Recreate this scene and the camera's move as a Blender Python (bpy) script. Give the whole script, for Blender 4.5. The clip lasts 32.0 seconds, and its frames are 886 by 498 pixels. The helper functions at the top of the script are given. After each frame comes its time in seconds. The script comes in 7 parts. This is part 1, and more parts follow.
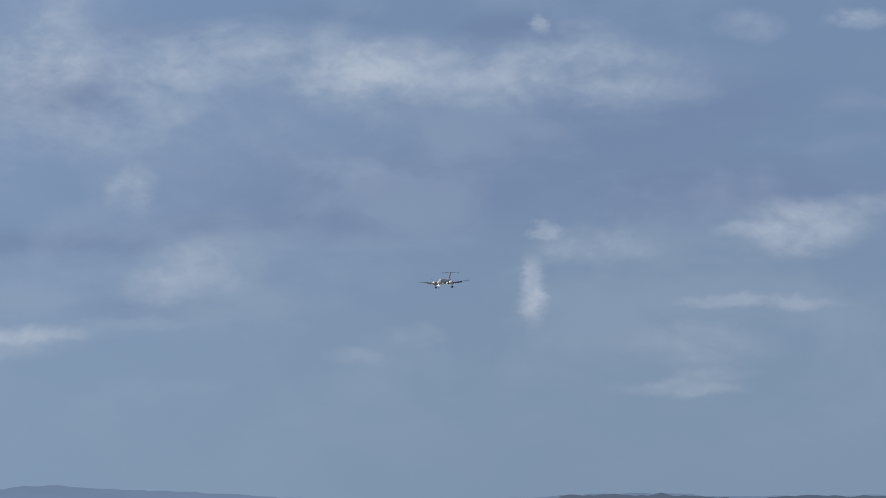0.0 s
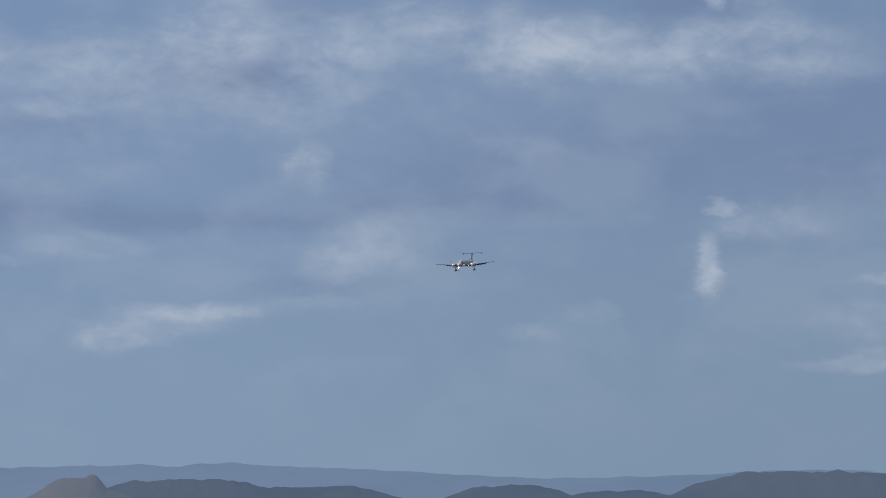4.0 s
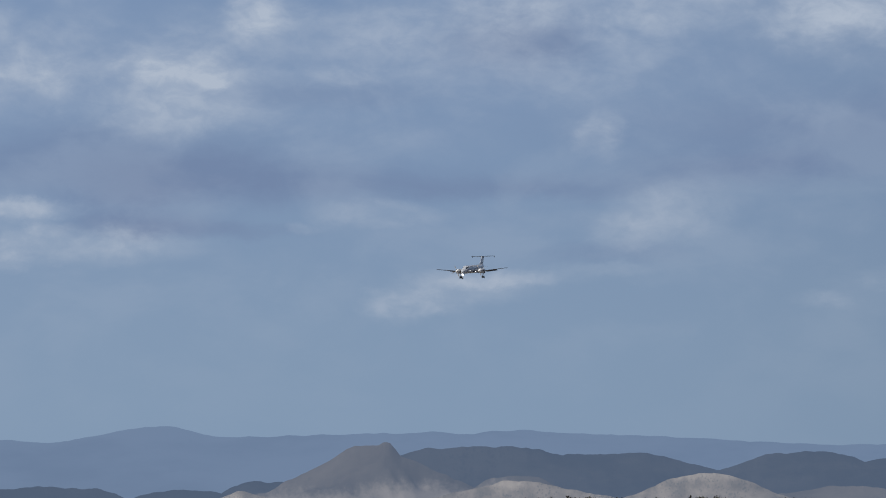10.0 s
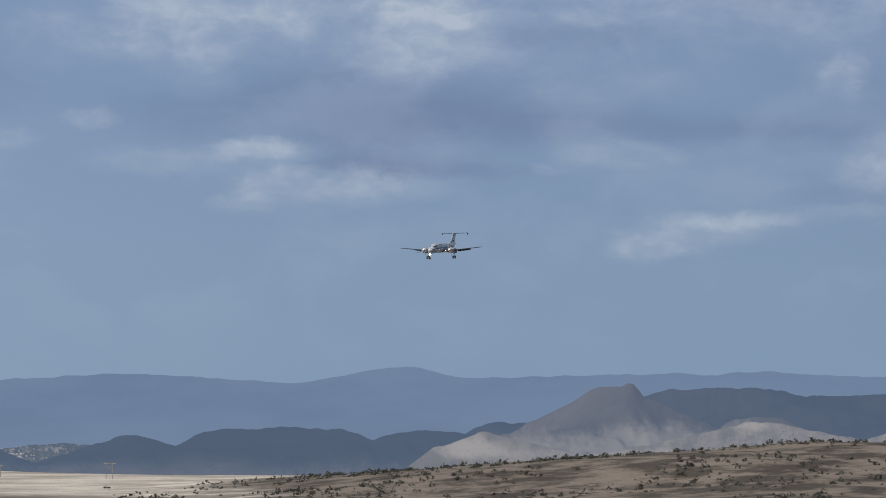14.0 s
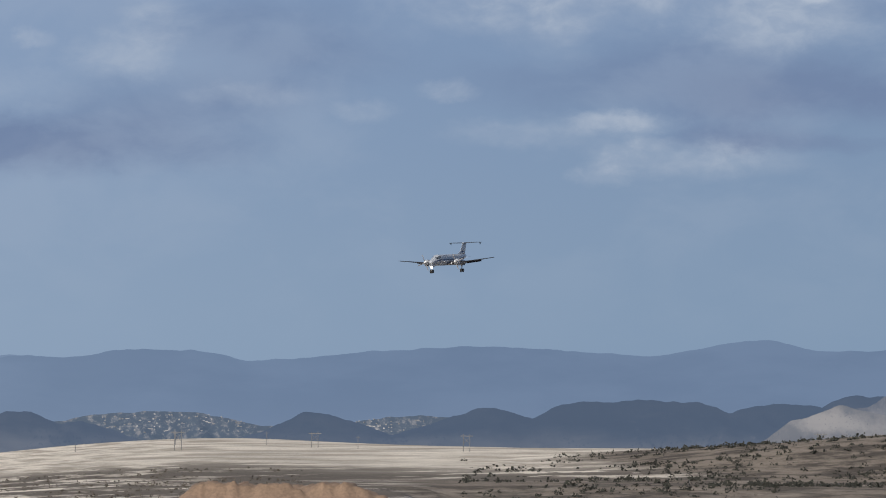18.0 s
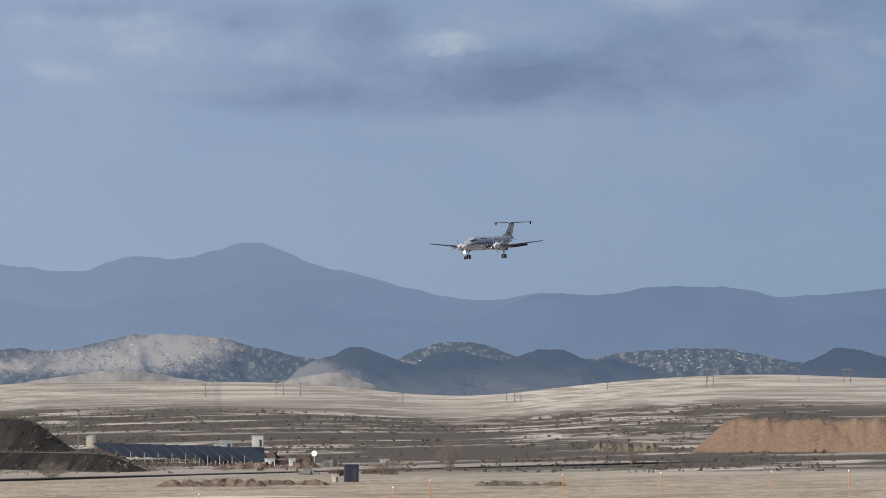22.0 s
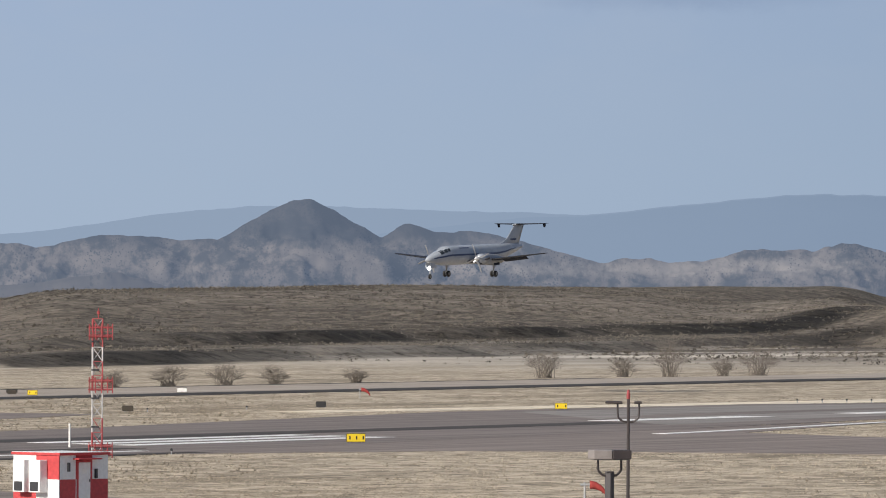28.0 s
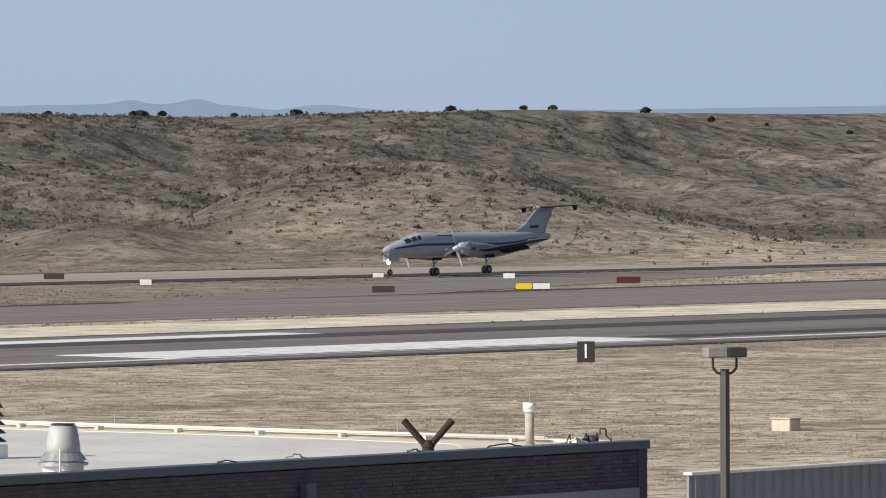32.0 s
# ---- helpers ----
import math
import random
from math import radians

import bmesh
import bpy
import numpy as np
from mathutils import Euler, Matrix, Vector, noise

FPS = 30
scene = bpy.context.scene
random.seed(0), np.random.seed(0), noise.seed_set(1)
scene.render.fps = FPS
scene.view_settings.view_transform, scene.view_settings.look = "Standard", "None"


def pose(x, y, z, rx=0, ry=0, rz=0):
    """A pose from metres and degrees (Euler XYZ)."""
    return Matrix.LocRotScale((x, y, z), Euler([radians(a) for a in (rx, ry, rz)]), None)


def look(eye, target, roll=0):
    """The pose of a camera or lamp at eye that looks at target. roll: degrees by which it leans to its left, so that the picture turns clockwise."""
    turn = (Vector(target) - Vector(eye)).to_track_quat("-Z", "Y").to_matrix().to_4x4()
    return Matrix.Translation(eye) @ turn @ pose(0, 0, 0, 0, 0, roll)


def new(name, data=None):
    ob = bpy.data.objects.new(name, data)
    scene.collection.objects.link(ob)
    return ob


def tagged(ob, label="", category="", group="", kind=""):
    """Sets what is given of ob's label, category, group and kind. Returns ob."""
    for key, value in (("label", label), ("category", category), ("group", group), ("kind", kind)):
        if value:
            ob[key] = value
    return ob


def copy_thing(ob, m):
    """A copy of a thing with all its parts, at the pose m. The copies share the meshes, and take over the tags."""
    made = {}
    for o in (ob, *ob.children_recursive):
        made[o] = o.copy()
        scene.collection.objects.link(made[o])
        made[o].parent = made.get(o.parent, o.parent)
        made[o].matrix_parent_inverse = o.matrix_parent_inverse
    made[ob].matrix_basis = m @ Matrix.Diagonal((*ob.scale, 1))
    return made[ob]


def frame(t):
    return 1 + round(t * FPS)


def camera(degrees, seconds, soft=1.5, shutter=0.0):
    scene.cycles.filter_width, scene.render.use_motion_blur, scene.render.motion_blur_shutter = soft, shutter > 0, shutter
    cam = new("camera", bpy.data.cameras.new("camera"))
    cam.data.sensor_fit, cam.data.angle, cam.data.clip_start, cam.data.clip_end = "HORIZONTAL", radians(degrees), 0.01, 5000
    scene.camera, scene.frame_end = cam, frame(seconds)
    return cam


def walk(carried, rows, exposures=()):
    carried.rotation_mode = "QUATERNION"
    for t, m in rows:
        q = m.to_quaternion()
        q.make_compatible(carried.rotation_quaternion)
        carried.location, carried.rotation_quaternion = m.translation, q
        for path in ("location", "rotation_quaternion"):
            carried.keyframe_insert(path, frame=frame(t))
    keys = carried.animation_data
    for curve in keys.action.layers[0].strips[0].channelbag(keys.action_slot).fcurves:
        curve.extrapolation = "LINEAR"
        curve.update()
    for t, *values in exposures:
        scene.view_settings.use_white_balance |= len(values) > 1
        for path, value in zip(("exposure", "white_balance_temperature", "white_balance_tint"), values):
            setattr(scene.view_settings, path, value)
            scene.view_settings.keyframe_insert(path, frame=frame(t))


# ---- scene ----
# The camera stands on a terrace and turns after the landing aeroplane.
# Plan: x runs along the runways, y away from the terrace, the aeroplane lands towards -x at y = 352.
EYE_Z = 8.95
cam = camera(7.178, 32.0, soft=1.0)
# seconds, bearing (clockwise from +y), tilt, roll in degrees
TURNS = [
    (0.0, 80.814, 2.934, 0.03),
    (0.5, 80.731, 2.955, -0.13),
    (1.0, 80.628, 2.931, -0.24),
    (1.5, 80.516, 2.872, -0.09),
    (2.0, 80.318, 2.855, -0.23),
    (2.5, 80.038, 2.808, -0.26),
    (3.0, 79.782, 2.771, -0.12),
    (3.5, 79.526, 2.748, -0.08),
    (5.5, 79.078, 2.723, 0.22),
    (6.0, 78.891, 2.635, 0.25),
    (6.5, 78.685, 2.566, 0.19),
    (7.0, 78.438, 2.519, 0.21),
    (7.5, 78.208, 2.517, 0.23),
    (8.0, 77.984, 2.544, 0.04),
    (8.5, 77.794, 2.562, -0.13),
    (9.0, 77.525, 2.554, 0.01),
    (9.5, 77.272, 2.512, -0.12),
    (10.0, 77.010, 2.484, -0.11),
    (10.5, 76.730, 2.465, 0.19),
    (11.0, 76.451, 2.477, 0.28),
    (11.5, 76.188, 2.488, 0.14),
    (12.0, 75.944, 2.462, 0.26),
    (12.5, 75.755, 2.389, 0.15),
    (13.0, 75.555, 2.245, 0.08),
    (13.5, 75.328, 2.095, 0.04),
    (15.5, 73.877, 1.954, 0.26),
    (16.0, 73.487, 1.927, 0.29),
    (16.5, 73.131, 1.867, 0.27),
    (17.0, 72.793, 1.795, 0.25),
    (17.5, 72.463, 1.764, 0.25),
    (18.0, 72.132, 1.780, 0.25),
    (18.5, 71.777, 1.797, 0.24),
    (19.0, 71.385, 1.759, 0.15),
    (19.5, 70.913, 1.676, -0.05),
    (20.0, 70.347, 1.580, -0.14),
    (20.5, 69.742, 1.491, -0.20),
    (21.0, 69.097, 1.417, -0.11),
    (21.5, 68.462, 1.334, -0.10),
    (22.0, 67.828, 1.264, -0.15),
    (22.5, 67.151, 1.192, -0.18),
    (23.0, 66.512, 1.131, -0.33),
    (23.5, 65.907, 1.093, -0.36),
    (24.0, 65.350, 1.067, -0.30),
    (24.5, 64.752, 1.068, -0.33),
    (26.5, 61.165, 0.877, 0.36),
    (27.0, 59.975, 0.707, 0.31),
    (27.5, 58.756, 0.548, 0.30),
    (28.0, 57.511, 0.358, 0.26),
    (28.5, 56.288, 0.227, 0.08),
    (29.0, 55.037, 0.141, -0.07),
    (29.5, 53.663, 0.051, -0.16),
    (30.0, 52.123, -0.108, -0.23),
    (30.5, 50.453, -0.312, -0.10),
    (31.0, 48.666, -0.539, -0.21),
    (31.5, 46.802, -0.705, -0.23),
    (32.0, 44.870, -0.838, -0.28),
]
walk(cam, [(t, pose(0, 0, EYE_Z, 0, 0, -a) @ pose(0, 0, 0, 90 + e, 0, 0) @ pose(0, 0, 0, 0, 0, r)) for t, a, e, r in TURNS],
     exposures=[(0.0, 0.0), (32.0, 0.0)])

# ---------------------------------------------------------------- light
SUN_BEARING, SUN_HEIGHT = -76.0, 27.0
sun = new("sun", bpy.data.lights.new("sun", "SUN"))
sun.data.energy, sun.data.angle, sun.data.color = 5.3, radians(0.5), (1.0, 0.93, 0.82)
_b, _e = radians(SUN_BEARING), radians(SUN_HEIGHT)
sun.matrix_world = look((math.sin(_b) * math.cos(_e) * 100, math.cos(_b) * math.cos(_e) * 100, math.sin(_e) * 100), (0, 0, 0))


# ---------------------------------------------------------------- node helpers
class Nodes:
    """Short hand for building node trees."""

    def __init__(self, tree):
        self.tree = tree
        tree.nodes.clear()

    def node(self, kind, **values):
        n = self.tree.nodes.new(kind)
        for key, value in values.items():
            setattr(n, key, value)
        return n

    def put(self, socket, value):
        if isinstance(value, bpy.types.NodeSocket):
            self.tree.links.new(value, socket)
        elif isinstance(value, (tuple, list)) and len(value) == 3 and socket.type == "RGBA":
            socket.default_value = (*value, 1)
        else:
            socket.default_value = value

    def math(self, op, a, b=0.0, c=0.0, clamp=False):
        n = self.node("ShaderNodeMath", operation=op, use_clamp=clamp)
        for s, v in zip(n.inputs, (a, b, c)):
            self.put(s, v)
        return n.outputs[0]

    def mix(self, f, a, b, blend="MIX"):
        n = self.node("ShaderNodeMix", data_type="RGBA", blend_type=blend)
        self.put(n.inputs[0], f), self.put(n.inputs[6], a), self.put(n.inputs[7], b)
        return n.outputs[2]

    def noise(self, vector, scale, detail=4.0, rough=0.55, distort=0.0):
        n = self.node("ShaderNodeTexNoise")
        if vector is not None:
            self.put(n.inputs["Vector"], vector)
        n.inputs["Scale"].default_value, n.inputs["Detail"].default_value = scale, detail
        n.inputs["Roughness"].default_value, n.inputs["Distortion"].default_value = rough, distort
        return n.outputs[0]

    def ramp(self, value, lo, hi, a=0.0, b=1.0, smooth=True):
        n = self.node("ShaderNodeMapRange", interpolation_type="SMOOTHSTEP" if smooth else "LINEAR")
        for s, v in zip(n.inputs, (value, lo, hi, a, b)):
            self.put(s, v)
        return n.outputs[0]

    def place(self, scale=(1, 1, 1), turn=(0, 0, 0)):
        g = self.node("ShaderNodeTexCoord")
        m = self.node("ShaderNodeMapping")
        self.put(m.inputs[0], g.outputs["Object"])
        m.inputs["Scale"].default_value, m.inputs["Rotation"].default_value = scale, [radians(a) for a in turn]
        return m.outputs[0]

    def attr(self, name):
        n = self.node("ShaderNodeAttribute", attribute_name=name)
        return n.outputs["Fac"]


# ---------------------------------------------------------------- sky
world = bpy.data.worlds.new("sky")
scene.world = world
world.use_nodes = True
W = Nodes(world.node_tree)
_c = W.node("ShaderNodeTexCoord").outputs["Generated"]
_s = W.node("ShaderNodeSeparateXYZ")
W.put(_s.inputs[0], _c)
DX, DY, DZ = _s.outputs
BEAR = W.math("MULTIPLY", W.math("ARCTAN2", DX, DY), 180 / math.pi)
HIGH = W.math("MULTIPLY", W.math("ARCSINE", DZ), 180 / math.pi)
sky = W.node("ShaderNodeTexSky", sky_type="NISHITA", sun_disc=False)
sky.sun_elevation, sky.sun_rotation = radians(SUN_HEIGHT), radians(SUN_BEARING)
_v = W.node("ShaderNodeCombineXYZ")
W.put(_v.inputs[0], W.math("MULTIPLY", BEAR, 0.8)), W.put(_v.inputs[1], W.math("MULTIPLY", HIGH, 1.35))
VIEW = _v.outputs[0]
# cloud banks: bearing, height, half width, half height in degrees, how much lighter (+) or darker (-)
CLOUDS_EAST = [(77.5, 4.68, 0.41, 0.366, 0.59), (79.29, 4.63, 0.69, 0.128, 0.48), (80.2, 4.27, 0.41, 0.252, 0.48), (80.8, 4.4, 1.83, 0.206, 0.59), (78.37, 4.4, 0.5, 0.183, 0.42), (81.8, 4.2, 0.92, 0.128, 0.34),
    (82.03, 4.61, 0.27, 0.16, 0.6), (81.62, 4.77, 0.06, 0.069, 0.6), (83.31, 4.75, 0.23, 0.092, 0.5), (84.27, 4.79, 0.21, 0.06, 0.9), (83.77, 3.12, 0.41, 0.174, 0.89), (83.27, 3.1, 0.21, 0.055, 0.45),
    (81.64, 3.09, 0.11, 0.055, 0.9), (82.03, 2.94, 0.41, 0.128, 0.5), (81.53, 2.6, 0.09, 0.206, 0.9), (84.27, 3.3, 0.27, 0.069, 0.5)]
CLOUDS_EAST_LOW = [(78.87, 2.8, 0.37, 0.206, 0.48), (78.46, 2.6, 0.23, 0.114, 0.4), (78.28, 3.4, 0.17, 0.156, 0.55), (77.5, 2.21, 0.37, 0.055, 0.35), (78.37, 2.3, 0.27, 0.046, 0.3), (82.99, 2.16, 0.5, 0.128, 0.42),
    (83.41, 2.5, 0.5, 0.05, 0.5), (82.72, 1.82, 0.41, 0.06, 0.45), (83.04, 1.93, 0.27, 0.041, 0.3), (80.06, 2.07, 0.18, 0.069, 0.3), (80.61, 2.23, 0.18, 0.069, 0.25), (81.39, 4.72, 0.41, 0.114, -1.01),
    (79.97, 4.82, 0.37, 0.069, -0.54), (77.68, 4.22, 0.5, 0.275, -0.74), (78.37, 4.68, 0.46, 0.092, -0.47), (82.95, 4.13, 1.14, 0.229, -0.68)]
CLOUDS_EAST_DARK = [(80.89, 3.44, 2.06, 0.252, -0.68), (83.41, 3.44, 1.14, 0.206, -0.88), (82.03, 3.81, 1.14, 0.137, -0.54), (79.51, 3.12, 0.92, 0.114, -0.61), (77.77, 2.98, 0.92, 0.092, -0.54), (78.37, 2.44, 0.55, 0.069, -0.34)]
CLOUDS_HIGH = [(75.45, 4.39, 0.19, 0.183, 0.7), (74.81, 4.02, 0.37, 0.183, 0.59), (75.17, 3.84, 0.13, 0.055, 0.5), (74.76, 3.61, 0.46, 0.174, 0.45), (74.07, 4.44, 0.27, 0.183, 0.35), (76.5, 4.3, 0.41, 0.206, 0.38),
    (76.13, 3.89, 0.69, 0.073, 0.28), (74.3, 2.56, 0.37, 0.092, 0.35), (75.86, 2.65, 0.1, 0.046, 0.45), (76.5, 2.76, 0.41, 0.092, 0.4), (76.68, 2.06, 0.27, 0.128, 0.5), (77.23, 2.15, 0.55, 0.082, 0.3),
    (74.62, 2.7, 0.55, 0.082, -0.61), (75.08, 3.02, 1.14, 0.174, -0.54), (74.21, 3.34, 0.69, 0.174, -0.47), (76.68, 3.02, 0.92, 0.128, -0.41), (77.51, 4.12, 0.46, 0.128, -0.54), (76.0, 3.75, 0.69, 0.092, -0.34)]
CLOUDS_MIDDLE = [(73.18, 3.79, 0.32, 0.229, 0.66), (72.63, 3.98, 0.27, 0.252, 0.53), (73.68, 3.89, 0.27, 0.252, 0.42), (74.64, 4.0, 0.27, 0.128, 0.45), (75.1, 3.89, 0.27, 0.092, 0.35), (75.65, 4.39, 0.37, 0.114, 0.55),
    (73.27, 4.3, 0.37, 0.128, 0.35), (73.82, 2.65, 0.17, 0.06, 0.95), (73.68, 2.51, 0.27, 0.128, 0.65), (73.41, 2.38, 0.19, 0.069, 0.55), (74.28, 2.49, 0.55, 0.11, 0.42), (73.59, 2.83, 0.32, 0.069, 0.4),
    (72.68, 2.7, 0.46, 0.092, 0.35), (77.39, 2.24, 0.69, 0.06, 0.38), (76.84, 2.05, 0.32, 0.082, 0.35), (74.87, 3.15, 1.14, 0.22, -0.54), (73.04, 3.11, 0.69, 0.174, -0.47), (74.92, 2.63, 0.69, 0.064, -0.54)]
CLOUDS_LOW = [(72.16, 3.06, 0.17, 0.073, 0.65), (71.5, 2.9, 0.19, 0.069, 0.45), (73.4, 2.81, 0.5, 0.082, 0.5), (71.8, 3.84, 0.27, 0.128, 0.4), (72.35, 3.7, 0.32, 0.128, 0.4), (71.2, 3.29, 0.69, 0.174, -0.34),
    (74.41, 2.92, 0.37, 0.206, -0.47)]
CLOUDS_SOUTH = [(69.81, 3.59, 0.23, 0.174, 0.55), (69.49, 3.32, 0.32, 0.174, 0.55), (68.8, 3.48, 0.13, 0.06, 0.55), (68.25, 3.14, 0.46, 0.128, 0.4), (67.93, 2.95, 0.19, 0.092, 0.45), (70.54, 3.02, 0.41, 0.082, 0.35),
    (69.4, 2.68, 1.01, 0.22, -0.68), (70.63, 3.55, 0.73, 0.22, -0.54), (68.16, 2.63, 0.41, 0.174, -0.41)]
CLOUDS_WEST = [(64.51, 3.01, 0.27, 0.174, 0.55), (65.38, 3.01, 0.41, 0.174, 0.59), (66.44, 2.83, 0.15, 0.092, 0.45), (66.07, 2.6, 0.55, 0.069, 0.35), (67.86, 2.94, 0.32, 0.078, 0.7), (64.83, 2.69, 0.27, 0.082, 0.35),
    (68.82, 3.05, 0.41, 0.128, 0.35), (67.17, 3.01, 0.27, 0.206, -0.68), (66.3, 3.15, 0.37, 0.11, -0.61), (68.13, 2.6, 1.6, 0.174, -0.68), (65.06, 3.21, 0.37, 0.055, -0.47), (70.19, 3.01, 0.82, 0.174, -0.54),
    (66.99, 2.46, 0.92, 0.11, -0.34)]
CLOUDS_VEIL = [(74.9, 3.95, 1.3, 0.4, 0.42), (77.6, 4.15, 1.3, 0.4, 0.4), (73.4, 3.9, 1.0, 0.35, 0.3), (76.3, 3.5, 1.5, 0.25, 0.15), (79.3, 3.75, 1.2, 0.3, 0.2), (66.3, 2.95, 1.2, 0.3, 0.2)]
CLOUDS_FAR_WEST = [(61.4, 2.15, 0.19, 0.128, 0.4), (62.96, 2.08, 0.23, 0.06, 0.35), (58.98, 2.68, 0.46, 0.069, 0.25), (59.44, 2.4, 0.92, 0.092, -0.27), (64.65, 2.72, 0.15, 0.069, 0.35), (62.18, 1.9, 0.46, 0.069, 0.2)]

warp = W.node("ShaderNodeTexNoise")
W.put(warp.inputs["Vector"], VIEW)
warp.inputs["Scale"].default_value, warp.inputs["Detail"].default_value, warp.inputs["Roughness"].default_value = 2.2, 6.0, 0.62
_off = W.node("ShaderNodeVectorMath", operation="MULTIPLY_ADD")
W.put(_off.inputs[0], warp.outputs["Color"])
_off.inputs[1].default_value, _off.inputs[2].default_value = (0.36, 0.2, 0), (-0.18, -0.1, 0)
_p = W.node("ShaderNodeCombineXYZ")
W.put(_p.inputs[0], BEAR), W.put(_p.inputs[1], HIGH)
_bent = W.node("ShaderNodeVectorMath", operation="ADD")
W.put(_bent.inputs[0], _p.outputs[0]), W.put(_bent.inputs[1], _off.outputs[0])
_tear = W.node("ShaderNodeTexNoise")
W.put(_tear.inputs["Vector"], VIEW)
_tear.inputs["Scale"].default_value, _tear.inputs["Detail"].default_value, _tear.inputs["Roughness"].default_value = 5.5, 7.0, 0.66
_off2 = W.node("ShaderNodeVectorMath", operation="MULTIPLY_ADD")
W.put(_off2.inputs[0], _tear.outputs["Color"])
_off2.inputs[1].default_value, _off2.inputs[2].default_value = (0.2, 0.12, 0), (-0.1, -0.06, 0)
_torn = W.node("ShaderNodeVectorMath", operation="ADD")
W.put(_torn.inputs[0], _bent.outputs[0]), W.put(_torn.inputs[1], _off2.outputs[0])
lighter, darker = 0.0, 0.0
for a, e, w, h, s in CLOUDS_EAST + CLOUDS_EAST_LOW + CLOUDS_EAST_DARK + CLOUDS_HIGH + CLOUDS_MIDDLE + CLOUDS_LOW + CLOUDS_SOUTH + CLOUDS_WEST + CLOUDS_FAR_WEST + CLOUDS_VEIL:
    v = W.node("ShaderNodeVectorMath", operation="MULTIPLY_ADD")
    W.put(v.inputs[0], _torn.outputs[0])
    v.inputs[1].default_value, v.inputs[2].default_value = (1 / (w * 1.7), 1 / (h * 1.7), 0), (-a / (w * 1.7), -e / (h * 1.7), 0)
    d = W.node("ShaderNodeVectorMath", operation="LENGTH")
    W.put(d.inputs[0], v.outputs[0])
    r = W.ramp(d.outputs["Value"], 0.25 if s > 0 else 0.1, 1.0 if s > 0 else 1.1, abs(s) * (1.1 if s > 0 else 1.2), 0.0)
    if s > 0:
        lighter = W.math("ADD", lighter, r)
    else:
        darker = W.math("ADD", darker, r)
n1 = W.noise(VIEW, 0.75, 6.0, 0.52, 0.5)
n2 = W.noise(VIEW, 1.3, 7.0, 0.56, 0.3)
puff = W.ramp(n2, 0.36, 0.6, 0.5, 1.15)
veil = W.math("MULTIPLY", W.ramp(W.math("ADD", W.math("MULTIPLY", n1, 0.55), W.math("MULTIPLY", n2, 0.45)), 0.44, 0.62), W.ramp(HIGH, 0.9, 2.6, 0.06, 0.3))
curl = W.ramp(W.noise(VIEW, 5.5, 6.0, 0.6, 0.4), 0.3, 0.7, 0.72, 1.28)
bright = W.math("ADD", W.math("MULTIPLY", W.math("MULTIPLY", lighter, puff), curl), veil)
far_up = W.ramp(HIGH, 0.8, 4.2)
west = W.ramp(BEAR, 77.0, 53.0)
low_sky = W.mix(far_up, (0.198, 0.297, 0.448), (0.16, 0.247, 0.424))
low_west = W.mix(W.ramp(HIGH, 0.4, 3.0), (0.365, 0.465, 0.615), (0.33, 0.43, 0.615))
low_sky = W.mix(W.ramp(BEAR, 77.0, 82.0, 0.0, 0.9), low_sky, W.mix(1.0, low_sky, (0.9, 0.9, 0.9), "MULTIPLY"))
base_sky = W.mix(W.ramp(BEAR, 53.0, 44.0, 0.0, 0.5), W.mix(west, low_sky, low_west), (0.43, 0.535, 0.72))
cloud = W.mix(W.math("MULTIPLY", darker, W.ramp(n2, 0.3, 0.65, 1.0, 0.6), 0, True), base_sky, (0.138, 0.204, 0.368))
cloud = W.mix(W.math("MULTIPLY", bright, 0.52, 0, True), cloud, (0.41, 0.472, 0.59))
clear_sky = W.mix(1.0, sky.outputs[0], (0.1, 0.1, 0.1), "MULTIPLY")
overcast = W.mix(W.ramp(HIGH, 7.0, 25.0), cloud, (0.15, 0.19, 0.27))
whole = W.mix(0.93, clear_sky, overcast)
bg = W.node("ShaderNodeBackground")
W.put(bg.inputs[0], whole)
bg.inputs[1].default_value = 1.0
W.put(W.node("ShaderNodeOutputWorld").inputs[0], bg.outputs[0])


# ---------------------------------------------------------------- materials
def material(name, build=None, color=(0.5, 0.5, 0.5), rough=0.6, metal=0.0, spot=0.12, scale=6.0, bump=0.0, gloss=0.5):
    """A principled material with two scales of uneven colour; build(n, shader) may rewire it."""
    m = bpy.data.materials.new(name)
    m.use_nodes = True
    n = Nodes(m.node_tree)
    sh = n.node("ShaderNodeBsdfPrincipled")
    n.put(n.node("ShaderNodeOutputMaterial").inputs[0], sh.outputs[0])
    sh.inputs["Roughness"].default_value, sh.inputs["Metallic"].default_value = rough, metal
    sh.inputs["Specular IOR Level"].default_value = gloss
    if build:
        build(n, sh)
    else:
        p = n.place()
        a = n.math("ADD", n.math("MULTIPLY", n.noise(p, scale), 0.6), n.math("MULTIPLY", n.noise(p, scale * 9), 0.4))
        dark, pale = [c * (1 - spot) for c in color], [min(1, c * (1 + spot)) for c in color]
        n.put(sh.inputs["Base Color"], n.mix(n.ramp(a, 0.35, 0.65), tuple(dark), tuple(pale)))
        n.put(sh.inputs["Roughness"], n.ramp(a, 0.3, 0.7, rough * 0.88, min(1, rough * 1.12)))
        if bump:
            b = n.node("ShaderNodeBump")
            b.inputs["Strength"].default_value = bump
            n.put(b.inputs["Height"], a), n.put(sh.inputs["Normal"], b.outputs[0])
    return m


